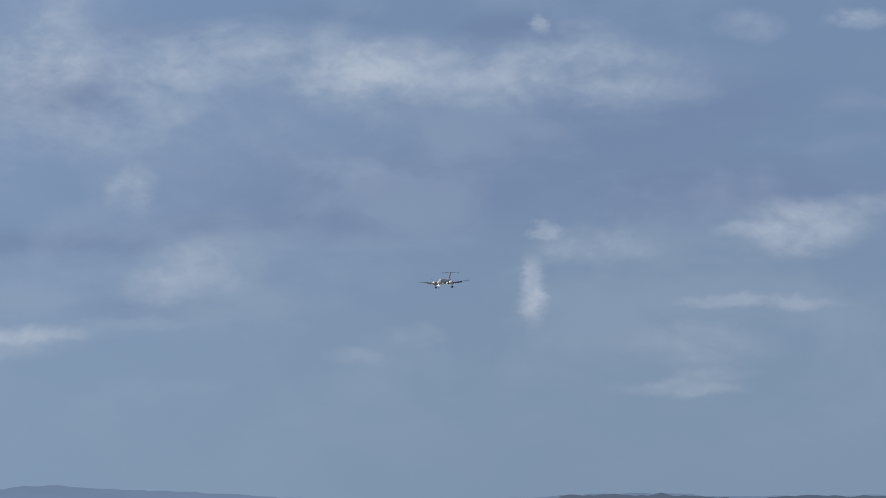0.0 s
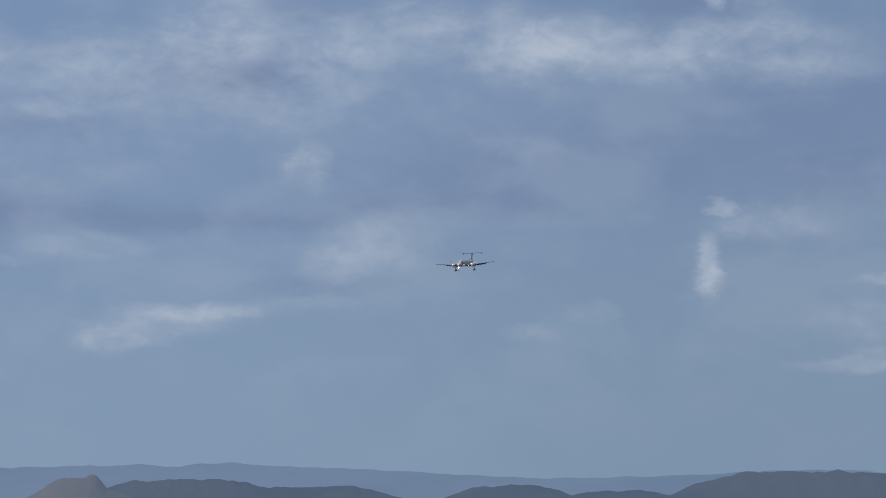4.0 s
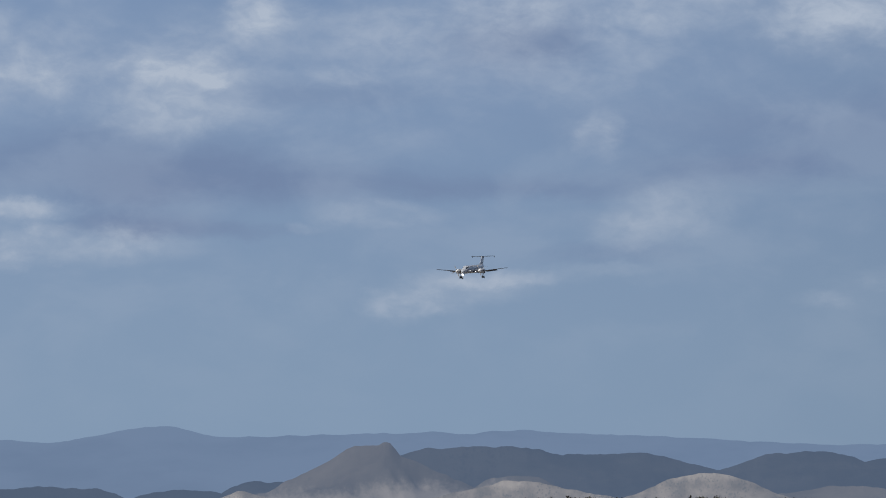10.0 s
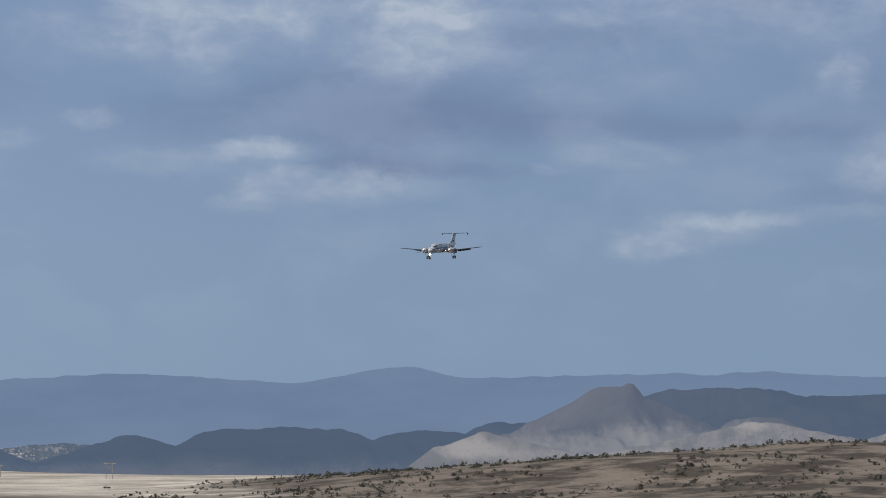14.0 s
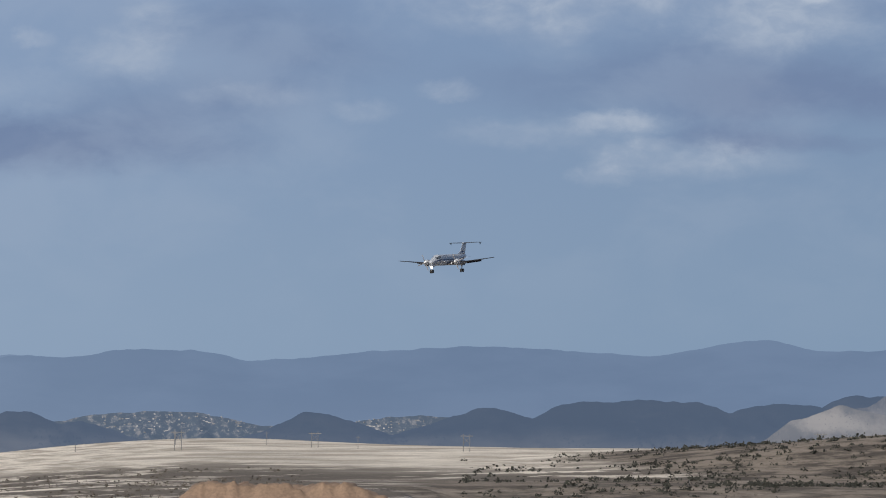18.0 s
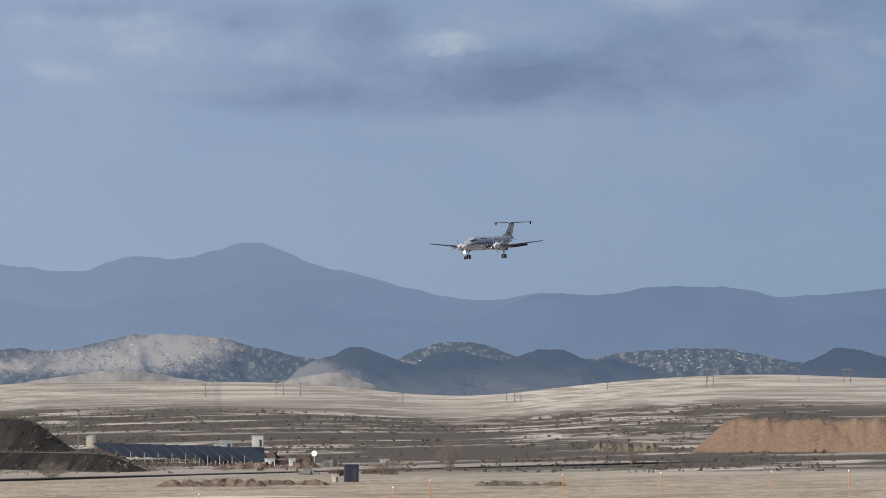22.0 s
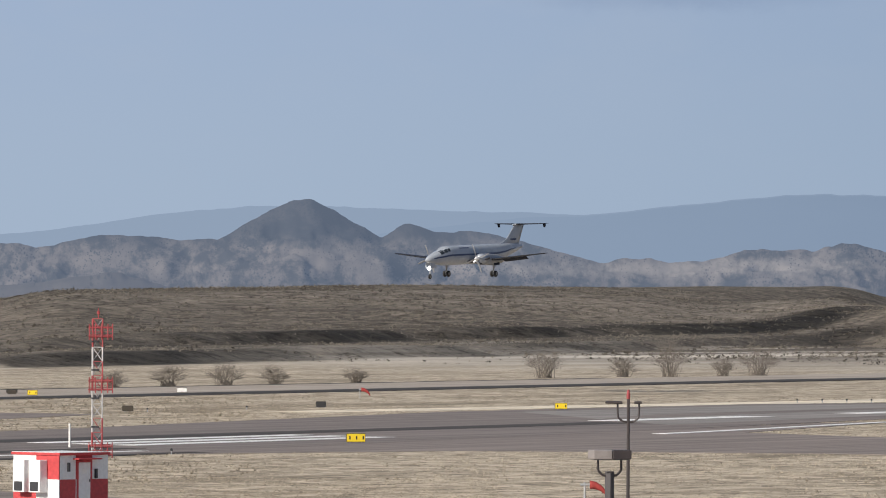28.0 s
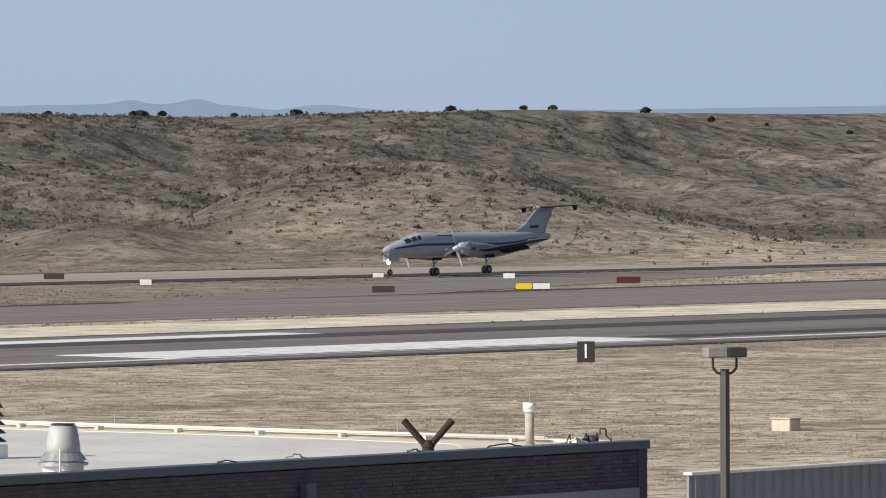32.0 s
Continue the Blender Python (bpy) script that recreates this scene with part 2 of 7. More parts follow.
def glow(name, color, strength):
    m = bpy.data.materials.new(name)
    m.use_nodes = True
    n = Nodes(m.node_tree)
    e = n.node("ShaderNodeEmission")
    n.put(e.inputs[0], color)
    e.inputs[1].default_value = strength
    n.put(n.node("ShaderNodeOutputMaterial").inputs[0], e.outputs[0])
    return m


def bump(n, sh, height, strength, distance=0.1):
    b = n.node("ShaderNodeBump")
    b.inputs["Strength"].default_value, b.inputs["Distance"].default_value = strength, distance
    n.put(b.inputs["Height"], height), n.put(sh.inputs["Normal"], b.outputs[0])


def ground_cover(n, sh):
    p = n.place()
    along2 = n.place(scale=(0.02, 0.085, 1), turn=(0, 0, -12))
    big, mid, fine = n.noise(p, 0.012, 4), n.noise(p, 0.12, 5, 0.6), n.noise(p, 1.1, 4, 0.65)
    streak, band = n.noise(p, 0.3, 5, 0.62, 0.6), n.noise(along2, 1.0, 5, 0.62)
    # mown airfield grass
    grass = n.mix(n.ramp(streak, 0.36, 0.64), (0.34, 0.286, 0.22), (0.66, 0.563, 0.444))
    grass = n.mix(n.math("MULTIPLY", n.ramp(band, 0.48, 0.6), 0.45), grass, (0.64, 0.55, 0.435))
    grass = n.mix(n.math("MULTIPLY", n.ramp(band, 0.46, 0.37), 0.6), grass, (0.25, 0.21, 0.16))
    grass = n.mix(n.math("MULTIPLY", n.ramp(n.noise(p, 0.8, 7, 0.74, 0.8), 0.51, 0.585), 0.85), grass, (0.155, 0.13, 0.098))
    grass = n.mix(n.math("MULTIPLY", n.ramp(fine, 0.5, 0.62), 0.4), grass, (0.165, 0.138, 0.103))
    # dry bluff, tufts and bare soil
    blob = n.noise(p, 0.42, 6, 0.72)
    bluff = n.mix(n.ramp(mid, 0.35, 0.65), (0.115, 0.099, 0.083), (0.235, 0.202, 0.168))
    bluff = n.mix(n.math("MULTIPLY", n.ramp(big, 0.53, 0.65), 0.6), bluff, (0.33, 0.285, 0.235))
    bluff = n.mix(n.math("MULTIPLY", n.ramp(blob, 0.43, 0.57), n.ramp(n.attr("tuft"), 0.0, 1.0, 0.55, 0.95)), bluff, (0.075, 0.067, 0.058))
    brush = n.mix(n.ramp(n.noise(n.place(scale=(1, 1, 3)), 0.3, 7, 0.75), 0.36, 0.64), (0.115, 0.101, 0.086), (0.37, 0.322, 0.272))
    bluff = n.mix(n.math("MULTIPLY", n.attr("brush"), 0.85), bluff, brush)
    # open plain with darker scrub flats
    flats = n.noise(n.place(scale=(0.008, 0.045, 1), turn=(0, 0, -22)), 1.0, 7, 0.66)
    plain = n.mix(n.ramp(n.noise(n.place(scale=(0.004, 0.03, 1), turn=(0, 0, -22)), 1.0, 6, 0.62), 0.38, 0.62), (0.34, 0.304, 0.262), (0.63, 0.575, 0.506))
    plain = n.mix(n.math("MULTIPLY", n.ramp(flats, 0.42, 0.495), n.attr("flats")), plain, (0.12, 0.104, 0.091))
    scrub = n.mix(n.ramp(n.noise(p, 0.05, 7, 0.7), 0.42, 0.58), (0.07, 0.06, 0.052), (0.21, 0.178, 0.15))
    c = n.mix(n.attr("bluff"), grass, bluff)
    c = n.mix(n.attr("plain"), c, plain)
    c = n.mix(n.attr("scrub"), c, scrub)
    # near-black that paints the shade on bank faces
    bank_shade = n.mix(n.ramp(mid, 0.38, 0.66), (0.012, 0.012, 0.013), (0.036, 0.033, 0.029))
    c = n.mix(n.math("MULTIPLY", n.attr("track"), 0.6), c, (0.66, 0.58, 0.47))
    c = n.mix(n.math("MULTIPLY", n.attr("bank_shade"), 0.97), c, bank_shade)
    # fine tufts and bare spots over everything, coarse and fine
    spots = n.math("ADD", n.math("MULTIPLY", n.noise(p, 0.75, 6, 0.74), 0.6), n.math("MULTIPLY", n.noise(p, 0.16, 6, 0.7), 0.4))
    rough_land = n.math("MULTIPLY_ADD", n.attr("bluff"), 0.55, 0.45)
    c = n.mix(n.math("MULTIPLY", n.ramp(spots, 0.5, 0.40, 0.0, 0.82), rough_land), c, n.mix(1.0, c, (0.22, 0.212, 0.205), "MULTIPLY"))
    c = n.mix(n.math("MULTIPLY", n.ramp(spots, 0.53, 0.62, 0.0, 0.6), n.math("MULTIPLY_ADD", n.attr("bluff"), 0.6, 0.4)), c, n.mix(1.0, c, (1.5, 1.47, 1.42), "MULTIPLY"))
    n.put(sh.inputs["Base Color"], c)
    sh.inputs["Roughness"].default_value = 0.95
    sh.inputs["Specular IOR Level"].default_value = 0.1
    rel = n.math("ADD", n.math("MULTIPLY", fine, 0.12), n.math("MULTIPLY", n.math("MULTIPLY", blob, 1.0), n.math("MULTIPLY_ADD", n.attr("bluff"), 0.85, 0.15)))
    bump(n, sh, rel, 0.7, 1.0)


def add_haze(n, sh, color, air, share):
    """Surface colour with blue haze painted over it: the air's light is put in as emission."""
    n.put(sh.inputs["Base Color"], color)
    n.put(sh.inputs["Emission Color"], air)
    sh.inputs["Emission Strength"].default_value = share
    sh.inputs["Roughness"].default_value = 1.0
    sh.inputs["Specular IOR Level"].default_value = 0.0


def around(n, reach=3500.0):
    """Metres along the horizon and up, so that upright plants read as upright dots on far slopes."""
    s = n.node("ShaderNodeSeparateXYZ")
    n.put(s.inputs[0], n.node("ShaderNodeTexCoord").outputs["Object"])
    v = n.node("ShaderNodeCombineXYZ")
    n.put(v.inputs[0], n.math("MULTIPLY", n.math("ARCTAN2", s.outputs[0], s.outputs[1]), reach)), n.put(v.inputs[1], s.outputs[2])
    return v.outputs[0]


def junipers(n, scale, patch):
    """Where separate shrubs stand: small dots of uneven size, thicker in patches."""
    p = around(n)
    dots = n.node("ShaderNodeTexVoronoi")
    n.put(dots.inputs["Vector"], p)
    dots.inputs["Scale"].default_value = scale
    thick = n.math("ADD", n.ramp(n.noise(p, patch, 6, 0.7), 0.36, 0.64, -0.15, 0.42), n.ramp(n.noise(p, scale * 1.7, 3, 0.6), 0.3, 0.7, -0.16, 0.16))
    return n.ramp(n.math("SUBTRACT", dots.outputs[0], thick), -0.14, 0.1, 1.0, 0.0)


def grass_and_sun(n, c, pale, grain=0.05):
    """Pale grass and painted sunlit patches run out raggedly into the darker slope; the slopes carry how much there is.
    """
    p = around(n)
    wild = n.math("ADD", n.math("MULTIPLY", n.noise(p, grain, 6, 0.7, 0.6), 0.65), n.math("MULTIPLY", n.noise(p, grain * 7, 4, 0.65), 0.35))
    return n.mix(n.ramp(n.math("ADD", n.math("MULTIPLY", n.attr("grass"), 0.55), wild), 0.66, 1.02), c, pale)


def far_haze(n, sh):
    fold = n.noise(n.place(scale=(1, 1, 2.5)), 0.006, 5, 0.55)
    # the glow below is haze; hardly any surface colour is left
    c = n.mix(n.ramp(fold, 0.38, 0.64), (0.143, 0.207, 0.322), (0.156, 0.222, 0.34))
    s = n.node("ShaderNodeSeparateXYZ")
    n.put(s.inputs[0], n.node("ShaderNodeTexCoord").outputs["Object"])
    # haze painted brighter towards the sun's side, by bearing
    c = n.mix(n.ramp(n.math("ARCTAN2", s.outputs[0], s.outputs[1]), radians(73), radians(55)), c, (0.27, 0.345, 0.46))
    add_haze(n, sh, (0.008, 0.01, 0.014), c, 1.0)


def far_front_haze(n, sh):
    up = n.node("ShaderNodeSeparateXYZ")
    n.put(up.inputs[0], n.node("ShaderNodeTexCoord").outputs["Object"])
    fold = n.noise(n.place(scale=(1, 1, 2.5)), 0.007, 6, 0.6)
    # haze colour, given off by the surface itself
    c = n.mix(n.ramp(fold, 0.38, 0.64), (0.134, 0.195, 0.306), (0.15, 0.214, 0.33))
    # haze painted paler towards the foot, then towards the sun's side
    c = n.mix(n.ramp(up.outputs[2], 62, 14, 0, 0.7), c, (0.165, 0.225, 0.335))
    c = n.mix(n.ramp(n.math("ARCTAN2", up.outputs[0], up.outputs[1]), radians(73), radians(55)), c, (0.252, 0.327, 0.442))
    add_haze(n, sh, (0.008, 0.01, 0.014), c, 1.0)


def shaded_hill(n, sh):
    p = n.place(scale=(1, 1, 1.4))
    # near-black base: the shade of clouds is put into the hill colour
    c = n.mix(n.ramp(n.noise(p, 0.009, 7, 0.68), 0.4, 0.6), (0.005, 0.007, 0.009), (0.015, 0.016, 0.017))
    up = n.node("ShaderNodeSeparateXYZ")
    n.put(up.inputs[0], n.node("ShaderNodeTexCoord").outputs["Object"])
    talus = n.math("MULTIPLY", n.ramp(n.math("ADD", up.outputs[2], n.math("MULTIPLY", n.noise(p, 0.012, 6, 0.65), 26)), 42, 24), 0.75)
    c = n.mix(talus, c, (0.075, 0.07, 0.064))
    c = grass_and_sun(n, n.mix(n.math("MULTIPLY", junipers(n, 0.5, 0.02), 0.6), c, (0.005, 0.007, 0.009)), (0.11, 0.1, 0.09))
    add_haze(n, sh, c, (0.09, 0.126, 0.197), 0.84)


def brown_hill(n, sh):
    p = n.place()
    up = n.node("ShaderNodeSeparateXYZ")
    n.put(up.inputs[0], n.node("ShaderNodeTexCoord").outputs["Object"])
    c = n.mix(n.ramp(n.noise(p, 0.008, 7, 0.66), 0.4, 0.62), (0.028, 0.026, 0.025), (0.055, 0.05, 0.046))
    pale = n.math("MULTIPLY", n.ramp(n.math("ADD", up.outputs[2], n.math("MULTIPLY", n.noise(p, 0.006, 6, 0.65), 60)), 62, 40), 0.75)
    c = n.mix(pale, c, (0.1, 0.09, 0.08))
    c = grass_and_sun(n, n.mix(n.math("MULTIPLY", junipers(n, 0.4, 0.016), 0.45), c, (0.02, 0.022, 0.023)), (0.11, 0.1, 0.09))
    add_haze(n, sh, c, (0.098, 0.128, 0.188), 0.85)


def speck_hill(n, sh):
    p = around(n)
    c = n.mix(n.ramp(n.noise(p, 0.3, 6, 0.76, 0.3), 0.5, 0.62), (0.018, 0.022, 0.027), (0.125, 0.115, 0.106))
    c = grass_and_sun(n, c, (0.215, 0.194, 0.172), 0.16)
    c = n.mix(n.math("MULTIPLY", junipers(n, 0.7, 0.05), 0.9), c, (0.03, 0.035, 0.037))
    c = n.mix(n.math("MULTIPLY", n.ramp(n.noise(p, 0.9, 3, 0.6), 0.63, 0.7), n.math("MULTIPLY", n.attr("grass"), 0.6)), c, (0.4, 0.375, 0.35))
    add_haze(n, sh, c, (0.095, 0.13, 0.19), 0.78)


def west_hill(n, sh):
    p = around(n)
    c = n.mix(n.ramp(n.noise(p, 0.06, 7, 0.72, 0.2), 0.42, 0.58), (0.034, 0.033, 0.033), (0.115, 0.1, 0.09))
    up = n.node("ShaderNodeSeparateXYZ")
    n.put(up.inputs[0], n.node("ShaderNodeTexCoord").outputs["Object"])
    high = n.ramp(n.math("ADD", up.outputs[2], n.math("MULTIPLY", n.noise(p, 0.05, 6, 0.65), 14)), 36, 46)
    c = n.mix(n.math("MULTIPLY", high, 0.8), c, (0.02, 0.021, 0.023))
    c = grass_and_sun(n, c, (0.19, 0.167, 0.147))
    add_haze(n, sh, n.mix(n.math("MULTIPLY", junipers(n, 0.75, 0.03), 0.75), c, (0.018, 0.02, 0.022)), (0.108, 0.14, 0.2), 0.86)


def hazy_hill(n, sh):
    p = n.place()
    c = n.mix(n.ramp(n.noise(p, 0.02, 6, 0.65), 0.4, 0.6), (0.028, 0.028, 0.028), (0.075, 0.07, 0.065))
    add_haze(n, sh, n.mix(n.math("MULTIPLY", junipers(n, 0.5, 0.02), 0.6), c, (0.02, 0.022, 0.024)), (0.142, 0.182, 0.25), 0.92)


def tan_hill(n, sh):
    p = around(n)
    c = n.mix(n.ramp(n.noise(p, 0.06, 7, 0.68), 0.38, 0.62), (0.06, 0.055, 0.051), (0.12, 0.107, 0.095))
    c = grass_and_sun(n, c, (0.155, 0.14, 0.124), 0.07)
    add_haze(n, sh, n.mix(n.math("MULTIPLY", junipers(n, 0.7, 0.04), 0.6), c, (0.035, 0.036, 0.036)), (0.105, 0.133, 0.185), 0.8)


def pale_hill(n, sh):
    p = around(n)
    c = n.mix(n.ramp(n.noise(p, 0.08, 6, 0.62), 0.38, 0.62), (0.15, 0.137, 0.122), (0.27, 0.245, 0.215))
    add_haze(n, sh, n.mix(n.math("MULTIPLY", junipers(n, 0.7, 0.03), 0.4), c, (0.09, 0.086, 0.078)), (0.095, 0.118, 0.16), 0.62)


def asphalt(n, sh, k=1.0, tint=(1.27, 1.06, 0.98)):
    p = n.place()
    along = n.place(scale=(0.02, 0.6, 1), turn=(0, 0, 4))
    shade = lambda v: tuple(v * k * t for t in tint)
    a = n.mix(n.ramp(n.noise(along, 1.0, 6, 0.65), 0.35, 0.65), shade(0.085), shade(0.145))
    a = n.mix(n.math("MULTIPLY", n.ramp(n.noise(p, 7.0, 3), 0.45, 0.7), 0.3), a, shade(0.19))
    n.put(sh.inputs["Base Color"], a)
    sh.inputs["Roughness"].default_value = 0.9
    bump(n, sh, n.noise(p, 30.0, 3), 0.15, 0.02)


def worn_paint(n, sh):
    p = n.place()
    n.put(sh.inputs["Base Color"], n.mix(n.ramp(n.noise(p, 1.1, 6, 0.7), 0.42, 0.68), (0.86, 0.85, 0.84), (0.55, 0.53, 0.51)))
    sh.inputs["Roughness"].default_value = 0.85


GROUND = material("ground_cover", ground_cover)
FAR = material("far_haze", far_haze)
FAR_FRONT = material("far_front_haze", far_front_haze)
HILL_SHADED = material("shaded_hill", shaded_hill)
HILL_BROWN = material("brown_hill", brown_hill)
HILL_SPECK = material("speck_hill", speck_hill)
HILL_WEST = material("west_hill", west_hill)
HILL_HAZY = material("hazy_hill", hazy_hill)
HILL_TAN = material("tan_hill", tan_hill)
HILL_PALE = material("pale_hill", pale_hill)
ASPHALT = material("asphalt", lambda n, sh: asphalt(n, sh, 1.2))
PAINT_LINE = material("worn_paint", worn_paint)


# ---------------------------------------------------------------- mesh helpers
def part(name, bm, mat, parent=None, label="", smooth=False):
    me = bpy.data.meshes.new(name)
    bm.to_mesh(me)
    bm.free()
    me.materials.append(mat)
    if smooth:
        for f in me.polygons:
            f.use_smooth = True
    ob = new(name, me)
    if parent is not None:
        ob.parent = parent
    if label:
        ob["label"] = label
    return ob


def thing(name, m, label, category, group=""):
    ob = new(name)
    ob.matrix_world = m
    ob.empty_display_size = 0.2
    return tagged(ob, label, category, group)


def box(bm, x0, x1, y0, y1, z0, z1, bevel=0.0, m=None):
    """A block between the limits, with bevelled edges."""
    made = bmesh.ops.create_cube(bm, size=1)["verts"]
    for v in made:
        v.co = Vector(((x0 + x1) / 2 + v.co.x * (x1 - x0), (y0 + y1) / 2 + v.co.y * (y1 - y0), (z0 + z1) / 2 + v.co.z * (z1 - z0)))
    if bevel:
        edges = list({e for v in made for e in v.link_edges})
        made = bmesh.ops.bevel(bm, geom=edges, offset=bevel, segments=1, affect="EDGES")["verts"]
    if m is not None:
        bmesh.ops.transform(bm, matrix=m, verts=list({v for v in made}))
    return bm


def rod(bm, a, b, r0, r1=None, n=10):
    """A round bar from a to b."""
    a, b = Vector(a), Vector(b)
    r1 = r0 if r1 is None else r1
    q = (b - a).to_track_quat("Z", "Y")
    rings = []
    for c, r in ((a, r0), (b, r1)):
        rings.append([bm.verts.new(c + q @ Vector((r * math.cos(2 * math.pi * k / n), r * math.sin(2 * math.pi * k / n), 0))) for k in range(n)])
    for k in range(n):
        bm.faces.new((rings[0][k], rings[0][(k + 1) % n], rings[1][(k + 1) % n], rings[1][k]))
    bm.faces.new(rings[0][::-1]), bm.faces.new(rings[1])
    return bm


def loft(bm, rings, close=True):
    """A skin over rings of points of equal length."""
    vs = [[bm.verts.new(p) for p in ring] for ring in rings]
    n = len(vs[0])
    for a, b in zip(vs, vs[1:]):
        for k in range(n):
            bm.faces.new((a[k], a[(k + 1) % n], b[(k + 1) % n], b[k]))
    if close:
        bm.faces.new(vs[0][::-1]), bm.faces.new(vs[-1])
    bmesh.ops.recalc_face_normals(bm, faces=bm.faces)
    return bm


def ring_x(x, zc, half_w, half_h, n=20, power=2.3, yc=0.0):
    """A rounded section across the x axis."""
    out = []
    for k in range(n):
        a = 2 * math.pi * k / n
        c, s = math.cos(a), math.sin(a)
        out.append((x, yc + half_w * math.copysign(abs(c) ** (2 / power), c), zc + half_h * math.copysign(abs(s) ** (2 / power), s)))
    return out


def wing_ring(x_le, chord, y, z, thick, flat="y", n=9):
    """An aerofoil section; its leading edge points to +x. flat: the axis of the span."""
    up = []
    for k in range(n):
        u = 1 - math.cos(math.pi * k / (n - 1) / 2 * 1.0) if k < n - 1 else 1.0
        t = thick * chord * (1.48 * math.sqrt(u) - 0.63 * u - 1.76 * u * u + 1.42 * u ** 3 - 0.5 * u ** 4)
        up.append((u, t))
    pts = [(u, t) for u, t in up] + [(u, -t) for u, t in up[-1:0:-1]]
    if flat == "y":
        return [(x_le - u * chord, y, z + t) for u, t in pts]
    return [(x_le - u * chord, y + t, z) for u, t in pts]


# ---------------------------------------------------------------- land
def value_noise(x, y, seed):
    """Smooth value noise on a grid, in -1..1."""
    xi, yi = np.floor(x).astype(np.int64), np.floor(y).astype(np.int64)
    fx, fy = x - xi, y - yi
    fx, fy = fx * fx * (3 - 2 * fx), fy * fy * (3 - 2 * fy)

    def at(i, j):
        h = (i * 374761393 + j * 668265263 + seed * 2147483647) & 0xFFFFFFFF
        h = ((h ^ (h >> 13)) * 1274126177) & 0xFFFFFFFF
        return ((h ^ (h >> 16)) & 0xFFFF) / 32767.5 - 1
    return (at(xi, yi) * (1 - fx) + at(xi + 1, yi) * fx) * (1 - fy) + (at(xi, yi + 1) * (1 - fx) + at(xi + 1, yi + 1) * fx) * fy


def fbm(x, y, size, octaves=4, seed=1, gain=0.5):
    total, amp = 0, 1.0
    for k in range(octaves):
        total = total + amp * value_noise(x / size + 17.3 * k, y / size - 9.1 * k, seed + k)
        amp, size = amp * gain, size / 2.03
    return total


def step(x, a, b):
    t = np.clip((x - a) / (b - a), 0, 1)
    return t * t * (3 - 2 * t)


def height_at(el, r):
    return EYE_Z + r * math.tan(radians(el))


def land(az, r):
    """Height and covers of the ground at bearings and distances."""
    a = np.radians(az)
    x, y = r * np.sin(a), r * np.cos(a)
    cover = {k: np.zeros_like(r) for k in ("bluff", "plain", "scrub", "flats", "tuft", "bank_shade", "brush", "track")}
    big, small = fbm(x, y, 240.0, 4, 3), fbm(x, y, 38.0, 4, 8)
    z = 0.35 * big * step(r, 640, 900)
    # the plain climbs gently towards the hills
    rise = 12.0 + 5.5 * step(az, 62.5, 65.0) - 6.0 * np.exp(-((az - 68.0) / 1.0) ** 2) + 2.0 * np.exp(-((az - 70.4) / 1.0) ** 2) - 7.0 * step(-az, -54.0, -50.0) - 6.6 * (1 - step(az, 61.0, 62.2)) * step(az, 53.0, 54.5)
    z = z + rise * step(r, 1000, 2800) + 0.7 * big * step(r, 1200, 2000)
    cover["plain"] = step(r + 60 * big, 760, 980)
    cover["flats"] = step(r + 120 * big, 860, 1000) * (1 - step(r + 200 * big, 1650, 2050)) * step(az, 56.0, 61.0)
    cover["plain"] = cover["plain"] * (1 - 0.85 * (1 - step(az, 54.0, 58.0)) * (1 - step(r, 2000, 2600)))
    # bluff behind the far runway: foothills, then a gullied slope up to a level top
    d = y - (388 + 0.27 * (x - 338))
    s = x
    keep = 1 - step(az + 0.08 * big, 49.3, 52.8)
    gully = np.abs(fbm(s + 0.35 * d + 20 * small, 0.35 * d, 46.0, 3, 33))
    face = step(d + 22 * big + 14 * small, 50, 175)
    body = (12.2 + 1.4 * step(az, 43.0, 47.0)) * face - 4.0 * gully * np.clip(4 * face * (1 - face), 0, 1)
    for c, dist, h, wa, wr in ((42.3, 552, 1.2, 0.8, 18), (42.0, 566, 2.0, 0.7, 24), (46.6, 660, 2.2, 0.7, 40), (41.0, 590, 2.0, 0.6, 30)):
        lump = np.exp(-np.abs((az - c + 0.12 * big) / wa) ** 2.4 - np.abs((r - dist + 8 * big) / wr) ** 2.4)
        body = body + h * lump * (1 - 0.8 * face)
    away = az - 44.55 + 0.12 * big
    knoll = np.exp(-np.where(away < 0, np.abs(away / 1.75) ** 3.6, np.abs(away / 2.3) ** 2) - np.abs((r - 590 + 8 * big) / 32) ** 2.2)
    body = body + 7.0 * knoll * (1 - 0.8 * face)
    z = z + keep * (body + 0.45 * small * step(d, 5, 60)) * (1 - 0.35 * step(d, 420, 900))
    cover["bluff"] = np.maximum(cover["bluff"], step(d + 6 * big, -4, 16) * (az < 66))
    cover["plain"] = cover["plain"] * (1 - keep * step(d, 0, 40) * (1 - step(d, 380, 800)))
    cover["tuft"] = keep * np.clip(0.25 + 0.9 * face * (1 - step(d, 300, 420)) + 0.5 * big, 0, 1) * step(d, 20, 60)
    cover["tuft"] = np.maximum(cover["tuft"], keep * np.clip(0.85 * knoll + 0.25 * small * knoll, 0, 1))
    cover["brush"] = keep * step(d + 14 * small + 10 * big, 40, 90) * (1 - step(d, 190, 260)) * (0.6 + 0.4 * step(az + 0.3 * big, 46.6, 48.6))
    cover["brush"] = np.maximum(cover["brush"], keep * step(d + 18 * big, 8, 34) * np.clip(0.25 + 0.8 * small + 0.1 * knoll, 0, 0.6))
